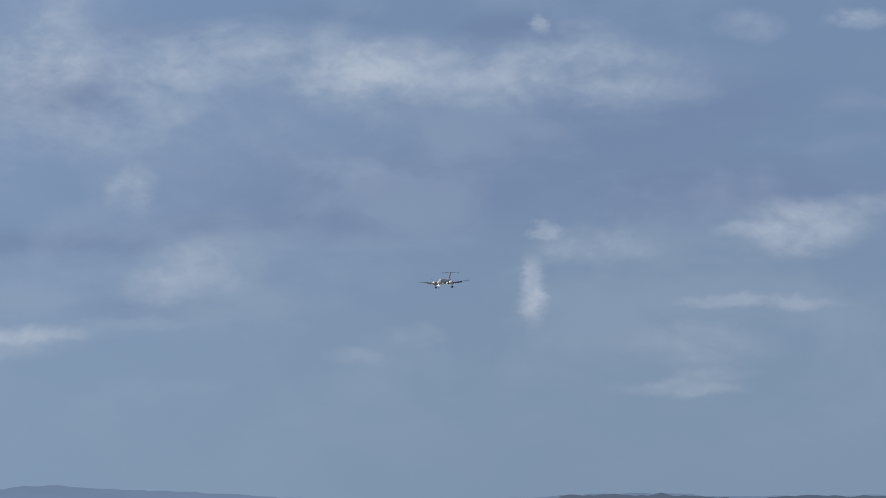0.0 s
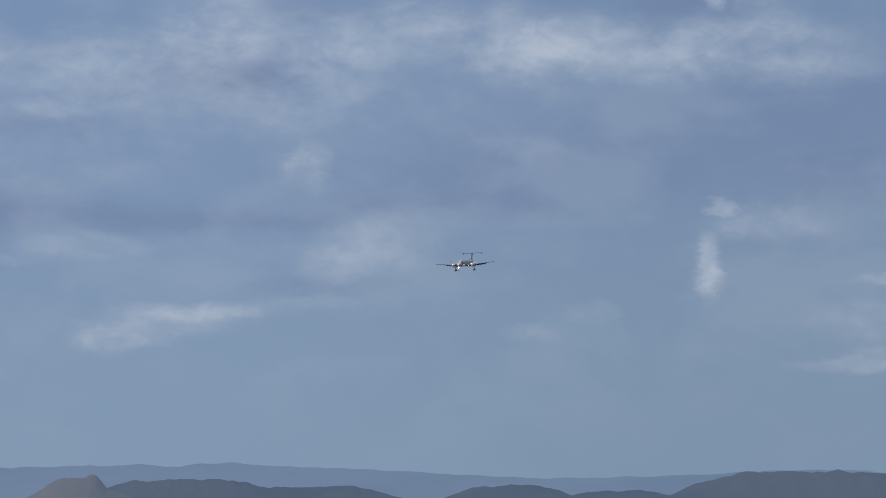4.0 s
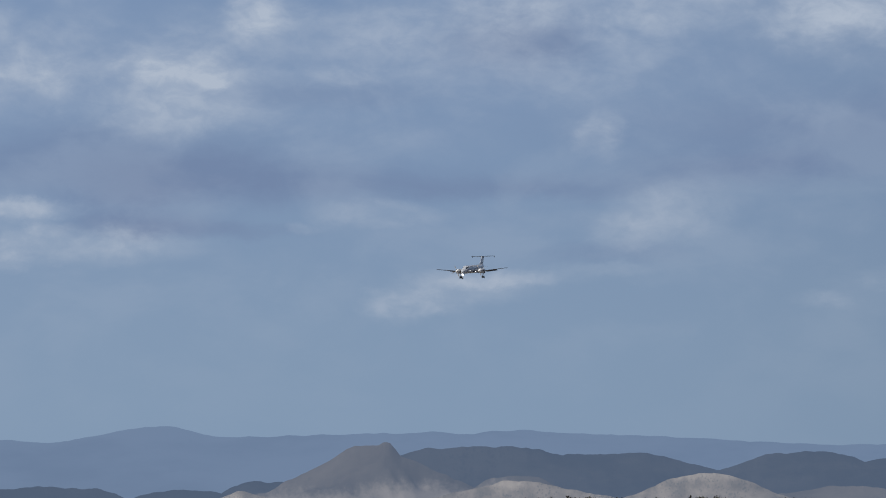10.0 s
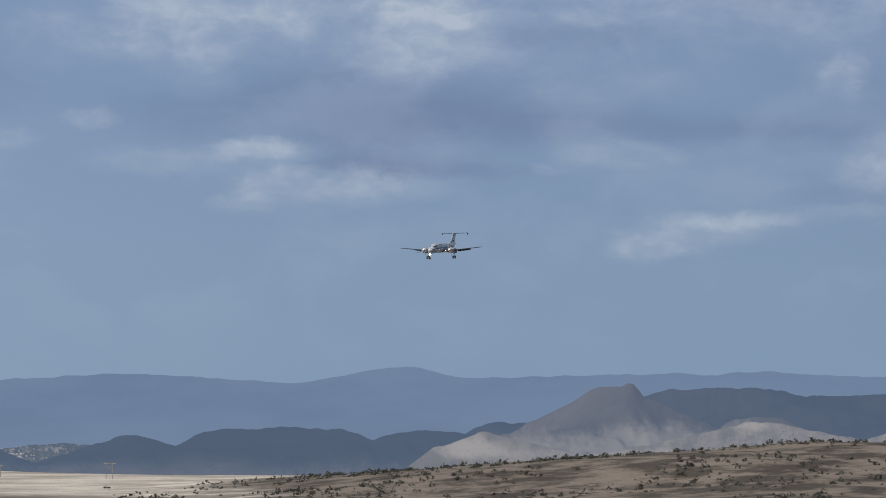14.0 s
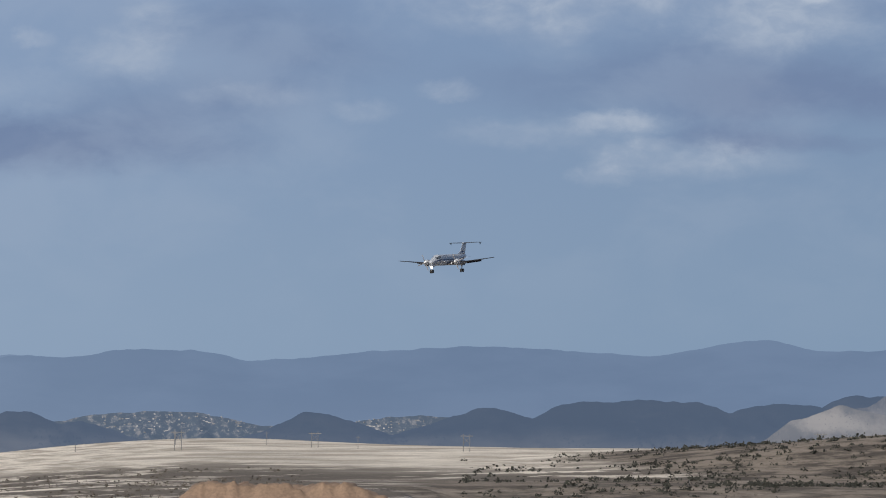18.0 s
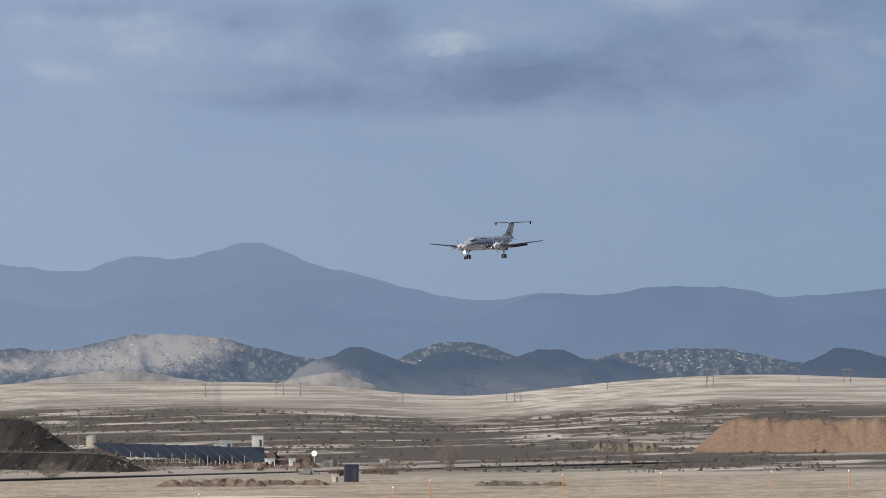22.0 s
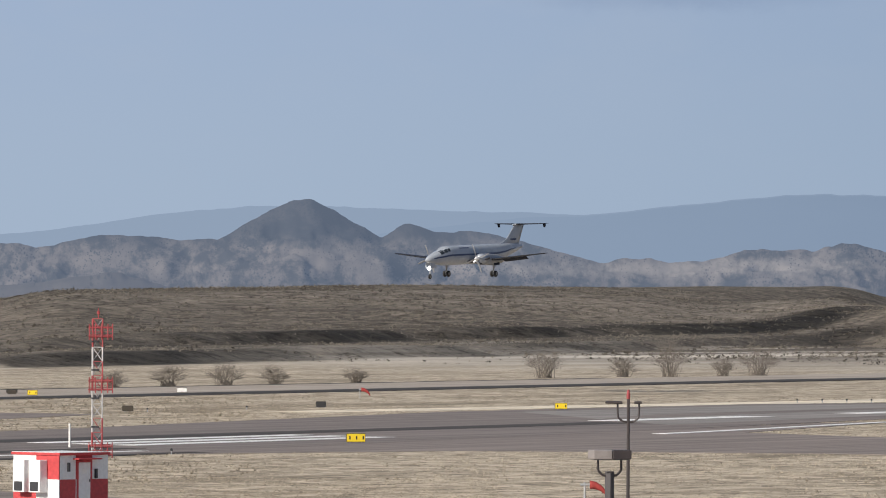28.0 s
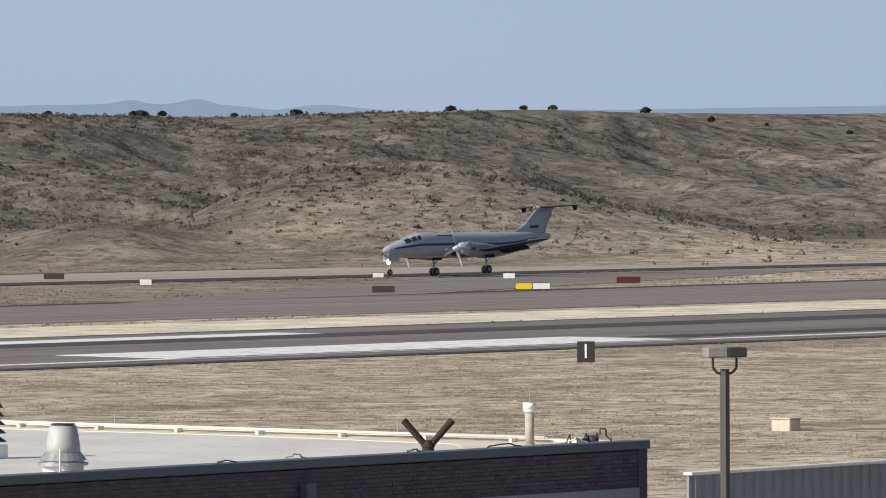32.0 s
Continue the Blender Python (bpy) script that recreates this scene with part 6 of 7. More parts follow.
SIDING = material("grey_siding", color=(0.25, 0.275, 0.31), rough=0.5, spot=0.08)


def brick_cover(n, sh):
    rnd = n.node("ShaderNodeObjectInfo").outputs["Random"]
    isle = n.node("ShaderNodeNewGeometry").outputs["Random Per Island"]
    k = n.math("FRACT", n.math("ADD", rnd, isle))
    n.put(sh.inputs["Base Color"], n.mix(k, (0.068, 0.058, 0.08), (0.105, 0.09, 0.11)))
    sh.inputs["Roughness"].default_value = 0.9
    bump(n, sh, n.noise(n.place(), 60.0, 4), 0.3, 0.01)


BRICK = material("dark_brick", brick_cover)
RX0, RX1, RY0, RY1, RZ = 60.0, 94.2, 89.3, 128.0, 3.5
# the building stands a little askew to the plan, turned about its near corner
SKEW = pose(94.2, 89.36, 0, 0, 0, 4.8) @ pose(-94.2, -89.3, 0)


def on_roof(x, y, turn=0.0):
    """A pose on the roof, from a place in the building's own plan."""
    return SKEW @ pose(x, y, RZ - 0.06, 0, 0, turn)


def hall():
    top = thing("terminal_building", SKEW, "flat-roofed dark brick building with a pale membrane roof", "building")
    bm = bmesh.new()
    box(bm, RX0, RX1, RY0 + 0.1, RY1, -0.1, RZ - 0.14)
    part("core_wall", bm, MORTAR, top)
    bm = bmesh.new()
    box(bm, RX0 + 0.3, RX1 - 0.3, RY0 + 0.4, RY1 - 0.3, RZ - 0.14, RZ - 0.06)
    roof = part("roof", bm, ROOF, top, "pale membrane roof")
    for q in ((RX0, RX1, RY0 - 0.06, RY0 + 0.4), (RX0, RX1, RY1 - 0.3, RY1 + 0.06)):
        bm = bmesh.new()
        box(bm, q[0] - 0.06, q[1] + 0.06, q[2], q[3], RZ - 0.139, RZ + 0.02, 0.012)
        part("coping", bm, COPING, roof, "blue-grey metal coping")
    bm = bmesh.new()
    box(bm, RX1 - 0.3, RX1 + 0.06, RY0 + 0.42, RY1 - 0.32, RZ - 0.139, RZ + 0.0, 0.012)
    part("coping", bm, CREAM, roof, "cream roof edge")
    # cream colour laid on the roof for its sunlit edge
    bm = bmesh.new()
    loft(bm, [[(x, y, z) for x, y in ((RX1 - 0.31, RY0 + 0.5), (RX1 - 0.31, RY1 - 0.4), (RX1 - 2.1, RY1 - 0.4), (RX1 - 1.3, RY0 + 9), (RX1 - 1.9, RY0 + 3), (RX1 - 4.4, RY0 + 0.5))] for z in (RZ - 0.0599, RZ - 0.05)])
    part("sunlit_strip", bm, CREAM, roof, "cream strip of roof membrane, warm for sunlight along the edge")
    bm = bmesh.new()
    box(bm, RX1 - 0.24, RX1 + 0.012, RY0 - 0.015, RY0 + 0.1, -0.1, RZ - 0.14)
    part("corner_post", bm, BRICK, top, "dark brick corner")
    # white pipe run along the east edge
    bm = bmesh.new()
    rod(bm, (RX1 - 0.75, RY0 + 1.8, RZ + 0.05), (RX1 - 0.95, RY1 - 6, RZ + 0.05), 0.03, n=8), rod(bm, (RX1 - 0.42, RY0 + 2.0, RZ + 0.025), (RX1 - 0.5, RY1 - 6, RZ + 0.025), 0.024, n=8)
    pipe = part("pipe", bm, SIGN_WHITE, roof, "white pipe along the roof edge", True)
    for k in range(14):
        y = RY0 + 2.5 + 2.1 * k
        bm = bmesh.new()
        box(bm, RX1 - 0.90, RX1 - 0.72, y - 0.04, y + 0.04, RZ - 0.05, RZ + 0.02)
        part("pipe_support", bm, CREAM, pipe)
    for y in (95.2, 102.5, 104.4, 108.0):
        bm = bmesh.new()
        rod(bm, (RX1 - 0.15, y, RZ), (RX1 - 0.15, y, RZ + 0.28), 0.015, n=6)
        part("lightning_rod", bm, STEEL, roof)
    # window head and wall lamp
    bm = bmesh.new()
    box(bm, 82.0, 93.95, RY0 - 0.05, RY0 + 0.2, 2.2, 2.66, 0.01)
    part("lintel", bm, SIDING, top, "pale blue-grey panel below the brick")
    bm = bmesh.new()
    box(bm, 84.55, 84.8, RY0 - 0.22, RY0 - 0.02, 2.4, 3.12, 0.02)
    lamp = part("wall_lamp", bm, COPING, top, "blue-grey wall lamp")
    bm = bmesh.new()
    rod(bm, (84.72, RY0 - 0.25, 2.3), (84.72, RY0 - 0.25, 2.85), 0.06, n=10)
    part("globe", bm, SIGN_WHITE, lamp)
    return top


HALL = hall()


VENT_GREY = material("vent_metal", color=(0.42, 0.42, 0.41), rough=0.5, spot=0.15, scale=3.0)


def roof_vent(x, y):
    top = thing("roof_vent", on_roof(x, y), "pale tapered metal exhaust vent on the roof", "vent")
    bm = bmesh.new()
    loft(bm, [[(r * math.cos(a), r * math.sin(a), z) for a in [2 * math.pi * k / 20 for k in range(20)]] for r, z in ((0.30, 0.3), (0.295, 0.45), (0.24, 0.77), (0.2, 0.8))])
    part("hood", bm, VENT_GREY, top, smooth=True)
    bm = bmesh.new()
    rod(bm, (0, 0, 0.12), (0, 0, 0.17), 0.43, 0.43, 20), rod(bm, (0, 0, 0.17), (0, 0, 0.21), 0.36, 0.36, 20), rod(bm, (0, 0, 0.21), (0, 0, 0.34), 0.41, 0.31, 20)
    part("flange", bm, STEEL, top)
    bm = bmesh.new()
    box(bm, -0.25, 0.25, -0.25, 0.25, -0.03, 0.12, 0.01)
    part("curb", bm, SIGN_WHITE, top)
    bm = bmesh.new()
    rod(bm, (0, 0, 0.81), (0, 0, 0.83), 0.22, 0.2, 16)
    part("cap", bm, DARK, top)


roof_vent(80.01, 90.61)


def flue(x, y):
    top = thing("flue_pipe", on_roof(x, y), "pale flue pipe with a cap and a thin rod", "flue")
    bm = bmesh.new()
    rod(bm, (0, 0, -0.02), (0, 0, 0.6), 0.085, n=14)
    part("pipe", bm, CONCRETE, top, smooth=True)
    bm = bmesh.new()
    rod(bm, (0, 0, 0.6), (0, 0, 0.66), 0.10, 0.13, 14), rod(bm, (0, 0, 0.66), (0, 0, 0.78), 0.13, 0.12, 14)
    part("cap", bm, SIGN_WHITE, top, smooth=True)
    bm = bmesh.new()
    rod(bm, (0, 0, 0.78), (0, 0, 1.05), 0.012, 0.005, 6)
    part("rod", bm, STEEL, top)


flue(92.79, 90.91)


def floodlights(x, y):
    """Two small rusty floodlights that lean apart on one bracket."""
    top = thing("flood_light", on_roof(x, y, -47), "rusty twin floodlight bracket shaped like a V", "light")
    bm = bmesh.new()
    rod(bm, (0, 0, -0.02), (0, 0, 0.16), 0.12, 0.10, 12), rod(bm, (0, 0, 0.12), (0, 0, 0.24), 0.13, 0.07, 12)
    part("base", bm, RUST, top)
    for sx in (-1, 1):
        bm = bmesh.new()
        rod(bm, (sx * 0.04, 0, 0.14), (sx * 0.44, 0, 0.60), 0.062, 0.066, 10)
        part("tube", bm, RUST, top)


floodlights(89.02, 90.15)


DARK_GREEN = material("green_duct_paint", color=(0.03, 0.045, 0.045), rough=0.5, spot=0.15)


def coil_duct(x, y):
    top = thing("ribbed_duct", on_roof(x, y), "dark ribbed duct standing on the roof", "duct")
    bm = bmesh.new()
    box(bm, -0.2, 0.2, -0.2, 0.2, -0.02, 0.25, 0.01)
    part("base", bm, WHITE_WALL, top)
    bm = bmesh.new()
    rod(bm, (0, 0, 0.25), (0, 0, 0.98), 0.13, 0.12, 14)
    part("drum", bm, DARK_GREEN, top, smooth=True)
    for k in range(5):
        bm = bmesh.new()
        rod(bm, (0, 0, 0.3 + 0.15 * k), (0, 0, 0.38 + 0.15 * k), 0.27 - 0.016 * k, 0.15, 18)
        part("rib", bm, DARK_GREEN, top)


coil_duct(83.1, 95.26)
for k, (x, y) in enumerate(((92.6, 89.9), (93.2, 90.0), (93.45, 89.95))):
    top = thing("cable_box", on_roof(x, y), "small cable box with loose wires on the roof edge", "box", "cable boxes")
    bm = bmesh.new()
    box(bm, -0.09, 0.09, -0.07, 0.07, -0.03, 0.08 + 0.05 * k, 0.01)
    part("box", bm, DARK if k else STEEL, top)
    bm = bmesh.new()
    rod(bm, (0, 0, 0.05), (0.12, 0.0, 0.22), 0.012, n=6), rod(bm, (0.12, 0, 0.22), (0.16, 0, 0.02), 0.012, n=6)
    part("wire", bm, DARK, top)


def roof_cables():
    """Loose black cables that loop over the coping and round the vent, and a white stick on the coping."""
    rng = random.Random(31)
    for x, y, size, high, mat, label in ((82.6, RY0 + 0.12, 0.45, 0.05, DARK, "thin black cable looping over the coping"), (84.4, RY0 + 0.15, 0.5, 0.09, STEEL, "pale cable looping over the coping"),
                                         (87.7, RY0 + 0.2, 0.35, 0.05, DARK, "thin black cable looping over the coping"), (89.9, RY0 + 0.2, 0.9, 0.06, DARK, "thin black cable looping over the coping"),
                                         (92.2, RY0 + 0.2, 0.5, 0.11, SIGN_WHITE, "white cable loop on the roof corner"), (93.0, RY0 + 0.25, 0.45, 0.22, DARK, "black cable loop on the roof corner")):
        top = thing("loose_cable", on_roof(x, y), label, "cable", "roof cables")
        bm = bmesh.new()
        pts = [(size * k / 8, 0.05 * math.sin(2.1 * k), 0.088 + high * math.sin(math.pi * k / 8) * rng.uniform(0.7, 1.1)) for k in range(9)]
        for a, b in zip(pts, pts[1:]):
            rod(bm, a, b, 0.014, n=6)
        part("cable", bm, mat, top)
    top = thing("marker_stick", on_roof(78.71, 89.45), "thin white stick standing on the coping", "stick")
    bm = bmesh.new()
    rod(bm, (0, 0, 0.07), (0, 0, 0.47), 0.016, 0.013, 8)
    part("stick", bm, SIGN_WHITE, top)


roof_cables()


def siding_wall():
    """Ribbed metal screen beside the building."""
    top = thing("metal_fence", pose(93.6, 87.72, 0, 0, 0, 5.2) @ pose(-93.6, -88.6, 0), "grey ribbed metal screen wall with a pale top rail", "fence")
    y = 88.6
    for k in range(34):
        x0 = 93.6 + 0.30 * k
        bm = bmesh.new()
        pts = [(x0, y), (x0 + 0.10, y), (x0 + 0.13, y - 0.05), (x0 + 0.22, y - 0.05), (x0 + 0.25, y), (x0 + 0.30, y), (x0 + 0.30, y + 0.06), (x0, y + 0.06)]
        loft(bm, [[(a, b, -0.1) for a, b in pts], [(a, b, 2.94) for a, b in pts]])
        part("sheet", bm, SIDING, top)
    bm = bmesh.new()
    box(bm, 93.55, 103.9, y - 0.10, y + 0.10, 2.941, 3.0, 0.01)
    part("top_rail", bm, SIGN_WHITE, top, "pale top rail")


siding_wall()

# ---------------------------------------------------------------- middle distance
DIRT = material("orange_dirt", color=(0.18, 0.122, 0.086), rough=0.95, spot=0.24, scale=1.8, bump=0.8)
PANEL = material("solar_panel", color=(0.022, 0.025, 0.034), rough=0.5, spot=0.1)
WATER = material("pond_water", color=(0.10, 0.115, 0.135), rough=0.6)
ROCKY = material("dark_rubble", color=(0.07, 0.045, 0.035), rough=0.95, spot=0.3)
BARK = material("grey_bark", color=(0.17, 0.146, 0.125), rough=0.95, spot=0.2)
BUSH = material("dry_bush", color=(0.085, 0.073, 0.06), rough=1.0, spot=0.4, scale=2.0)
TUFT = material("dry_tuft", color=(0.19, 0.165, 0.135), rough=1.0, spot=0.3, scale=2.0)
JUNIPER = material("juniper", color=(0.026, 0.027, 0.022), rough=1.0, spot=0.4, scale=2.0)


def dirt_pile():
    bm = bmesh.new()
    n, m = 120, 40
    rows = []
    for i in range(n + 1):
        row = []
        for j in range(m + 1):
            u, v = i / n * 2 - 1, j / m * 2 - 1
            top = min(1.0, (1 + u) / 0.28, 0.25 + (1 - u) / 0.7, (1 - u) / 0.3) * min(1.0, 2.0 * (1 - abs(v)))
            gap = abs(u - 0.02 - 0.25 * abs(v))
            lump = 0.97 + 0.10 * noise.noise((u * 5, v * 2, 4)) - 0.17 * math.exp(-(gap / 0.07) ** 2) + 0.2 * noise.noise((u * 13, v * 2, 2)) * (0.25 + abs(v)) + 0.06 * noise.noise((u * 30, v * 14, 1)) + 0.04 * noise.noise((u * 70, v * 30, 3))
            row.append(bm.verts.new((u * 22.5 - 0.6, v * 12, max(-0.3, 5.6 * top * lump - 0.2))))
        rows.append(row)
    for a, b in zip(rows, rows[1:]):
        for j in range(m):
            bm.faces.new((a[j], b[j], b[j + 1], a[j + 1]))
    ob = part("earth_mound", bm, DIRT, None, smooth=True)
    ob.matrix_world = facing(1155.0, 399.5)
    tagged(ob, "long heap of orange excavated earth", "earth mound")


dirt_pile()


def pile_rubble():
    rng = random.Random(4)
    for k in range(12):
        bm = bmesh.new()
        bmesh.ops.create_icosphere(bm, subdivisions=1, radius=rng.uniform(0.5, 1.1))
        for v in bm.verts:
            v.co *= rng.uniform(0.7, 1.25)
        x, y = 1153 + rng.uniform(-4, 5), 381 + rng.uniform(-5, 4)
        ob = part("rubble", bm, ROCKY)
        ob.matrix_world = pose(x, y, ground_z(x, y) + 0.3, 0, 0, rng.uniform(0, 360))
        tagged(ob, "dark lump of rubble beside the earth heap", "rock", "rubble by the heap")


pile_rubble()
strip("water", WATER, [(d * math.sin(radians(b)), d * math.cos(radians(b))) for b, d in ((71.8, 1190), (71.8, 1630), (74.0, 1640), (77.2, 1640), (77.2, 1190), (74.5, 1196))], 0.3, "narrow blue-grey pond beyond the earth heap", "water")


def berm(bearing, dist, length, depth, height, mat, label, seed):
    """A low uneven bank of tipped earth and stones across the view."""
    n, m = 90, 12
    bm, rows = bmesh.new(), []
    for i in range(n + 1):
        u = i / n * 2 - 1
        row = []
        for j in range(m + 1):
            v = j / m * 2 - 1
            lump = 0.6 + 0.5 * noise.noise((u * length * 0.12, v, seed)) + 0.45 * noise.noise((u * length * 0.5, v * 3, seed + 2)) + 0.2 * noise.noise((u * length * 1.4, v * 8, seed))
            row.append(bm.verts.new((u * length / 2, v * depth / 2 + 0.8 * noise.noise((u * 6, 3, seed)), max(-0.2, height * lump * (1 - v * v) * min(1, 5 * (1 - abs(u))) - 0.1))))
        rows.append(row)
    for a, b in zip(rows, rows[1:]):
        for j in range(m):
            bm.faces.new((a[j], b[j], b[j + 1], a[j + 1]))
    ob = part("earth_berm", bm, mat)
    ob.matrix_world = facing(dist * math.sin(radians(bearing)), dist * math.cos(radians(bearing)))
    tagged(ob, label, "earth bank", "earth berms")


RED_EARTH = material("red_earth", color=(0.13, 0.092, 0.075), rough=0.95, spot=0.5, scale=0.9, bump=0.8)
OLIVE_EARTH = material("olive_earth", color=(0.115, 0.1, 0.077), rough=0.95, spot=0.4, scale=0.5, bump=0.6)
berm(65.95, 785, 13.0, 5.0, 1.15, RED_EARTH, "low bank of reddish rubble before the work yard", 3)
berm(66.6, 800, 9.0, 4.0, 0.8, RED_EARTH, "low bank of reddish rubble before the work yard", 5)
berm(68.45, 790, 11.0, 6.0, 0.75, OLIVE_EARTH, "low olive-brown bank in dry grass", 7)
berm(66.4, 1000, 16.0, 6.0, 1.3, RED_EARTH, "low bank of reddish rubble beside the sheds", 9)
berm(69.3, 1230, 12.5, 5.0, 1.9, OLIVE_EARTH, "low scrubby bank before the pond", 11)


def solar_table(x, y):
    top = thing("solar_panel", facing(x, y, 80), "tilted dark solar panel table on posts", "solar panel", "solar field")
    for k in range(5):
        bm = bmesh.new()
        box(bm, -8 + 3.2 * k + 0.05, -8 + 3.2 * (k + 1) - 0.05, -1.9, 1.9, -0.04, 0.04, 0.0, pose(0, 0, 1.75, 34, 0, 0))
        part("module", bm, PANEL, top)
    for k in range(3):
        bm = bmesh.new()
        rod(bm, (-7 + 7 * k, 0, -0.3), (-7 + 7 * k, 0, 1.7), 0.08, n=6)
        part("post", bm, STEEL, top)
    return top


_first = None
for k in range(9):
    bearing, dist = 65.13 + 0.112 * k, 1150 - 7 * k
    x, y = dist * math.sin(radians(bearing)), dist * math.cos(radians(bearing))
    if _first is None:
        _first = solar_table(x, y)
    else:
        copy_thing(_first, facing(x, y, 80))
for k in range(5):
    bearing, dist = 65.88 + 0.1 * k, 1085 - 6 * k
    copy_thing(_first, facing(dist * math.sin(radians(bearing)), dist * math.cos(radians(bearing)), 80))


TANK = material("tank_paint", color=(0.24, 0.235, 0.2), rough=0.6, spot=0.15)


def water_tank(bearing, dist, w, h):
    x, y = dist * math.sin(radians(bearing)), dist * math.cos(radians(bearing))
    top = thing("water_tank", facing(x, y), "grey-green cylindrical water tank behind the bank", "tank")
    bm = bmesh.new()
    rod(bm, (0, 0, -0.5), (0, 0, h), w / 2, n=20)
    part("shell", bm, TANK, top, smooth=False)
    bm = bmesh.new()
    rod(bm, (0, 0, h), (0, 0, h + 0.25), w / 2 + 0.05, 0.2, 20)
    part("lid", bm, STEEL, top)


water_tank(64.98, 1290, 2.2, 2.1)


def shed(bearing, dist, w, d, h, mat, label, name="shed", lift=0.0):
    x, y = dist * math.sin(radians(bearing)), dist * math.cos(radians(bearing))
    top = thing(name, facing(x, y, 15), label, "shed" if name == "shed" else "container", "yard sheds")
    bm = bmesh.new()
    box(bm, -w / 2, w / 2, -d / 2, d / 2, -0.3, h + lift, 0.03)
    part("body", bm, mat, top)
    bm = bmesh.new()
    box(bm, -w / 2 - 0.1, w / 2 + 0.1, -d / 2 - 0.1, d / 2 + 0.1, h + lift, h + lift + 0.12, 0.02)
    part("roof", bm, STEEL, top)
    bm = bmesh.new()
    box(bm, w * 0.05, w * 0.32, -d / 2 - 0.03, -d / 2 - 0.005, 0, h * 0.75)
    part("door", bm, DARK, top)


BLUE_WALL = material("blue_shed", color=(0.018, 0.023, 0.04), rough=0.5)
for q in ((66.32, 1250, 1.6, 2.0, 2.6, VENT_GREY, "small white shed in a work yard"), (66.0, 1240, 1.2, 1.5, 1.3, VENT_GREY, "white crate in a work yard"), (66.06, 1245, 2.0, 2, 1.8, STEEL, "grey crate in a work yard"),
          (66.1, 1120, 5.0, 2.4, 2.2, BLUE_WALL, "dark blue steel container"), (66.28, 1115, 3.0, 2.4, 2.4, BLUE_WALL, "dark blue steel container"), (65.93, 1115, 3.0, 2.4, 1.9, BLUE_WALL, "dark blue steel container"),
          (66.42, 1009, 1.2, 1.2, 1.4, VENT_GREY, "small pale cabinet in scrub"), (66.6, 1007, 0.8, 0.8, 1.4, VENT_GREY, "small pale cabinet in scrub"), (66.5, 1010, 1.4, 1.2, 1.3, ROCKY, "dark timber crate in a work yard"),
          (67.08, 850, 1.7, 0.6, 2.1, BLUE_WALL, "dark upright panel beside a dry wash"), (66.95, 846, 0.7, 0.6, 0.9, CONCRETE, "pale block beside a dry wash"), (67.35, 1060, 1.2, 1.0, 0.9, VENT_GREY, "small white box on the plain"),
          (63.55, 806, 0.5, 0.5, 1.2, ROCKY, "narrow dark cabinet beyond the runway"), (63.63, 803, 0.8, 0.6, 0.6, WHITE_WALL, "small white box beyond the runway")):
    shed(*q)


def yard_pile(bearing, dist, w, h, mat, label, seed):
    """A loose heap of planks and blocks thrown together."""
    rng = random.Random(seed)
    x, y = dist * math.sin(radians(bearing)), dist * math.cos(radians(bearing))
    top = thing("scrap_pile", facing(x, y), label, "scrap", "yard scrap")
    for k in range(7):
        bm = bmesh.new()
        a, b, c = rng.uniform(0.25, 0.6) * w, rng.uniform(0.15, 0.4), rng.uniform(0.3, 0.6) * h
        box(bm, -a / 2, a / 2, -b, b, 0, c, 0.02, pose(rng.uniform(-0.35, 0.35) * w, rng.uniform(-0.5, 0.5), -0.05 + (k % 3) * 0.22 * h, 0, rng.uniform(-9, 9), rng.uniform(-40, 40)))
        part("block", bm, mat, top)


for k, (bearing, dist, w, h, mat, label) in enumerate(((66.0, 1180, 5.0, 1.5, ROCKY, "dark heap of timber in a work yard"), (66.15, 1175, 4.0, 1.3, VENT_GREY, "pale heap of boards in a work yard"), (66.4, 1140, 6.0, 1.4, ROCKY, "dark heap of scrap in a work yard"),
                                                       (66.62, 1090, 5.0, 1.2, ROCKY, "dark heap of scrap in a work yard"), (66.9, 1050, 4.0, 1.0, TIMBER, "grey heap of boards beside the yard"), (66.45, 1060, 3.0, 1.1, VENT_GREY, "pale heap of blocks in a work yard"),
                                                       (67.0, 905, 3.4, 0.9, ROCKY, "low dark heap of scrap beside a dry wash"), (67.3, 930, 5.0, 0.6, ROCKY, "low dark heap of scrap beside a dry wash"), (66.72, 920, 3.0, 0.8, TIMBER, "grey heap of boards beside a dry wash"))):
    yard_pile(bearing, dist, w, h, mat, label, 50 + k)


def dish(bearing, dist):
    x, y = dist * math.sin(radians(bearing)), dist * math.cos(radians(bearing))
    top = thing("satellite_dish", facing(x, y), "small round white dish on a post", "dish")
    bm = bmesh.new()
    rod(bm, (0, 0, -0.3), (0, 0, 1.3), 0.06, n=8)
    part("post", bm, STEEL, top)
    bm = bmesh.new()
    loft(bm, [[(r * math.cos(a), yy, 1.6 + r * math.sin(a)) for a in [2 * math.pi * k / 16 for k in range(16)]] for r, yy in ((0.05, 0.0), (0.3, -0.06), (0.45, -0.16), (0.46, -0.14), (0.3, -0.03), (0.06, 0.04))])
    part("reflector", bm, WHITE_WALL, top, smooth=True)


dish(66.78, 1100)


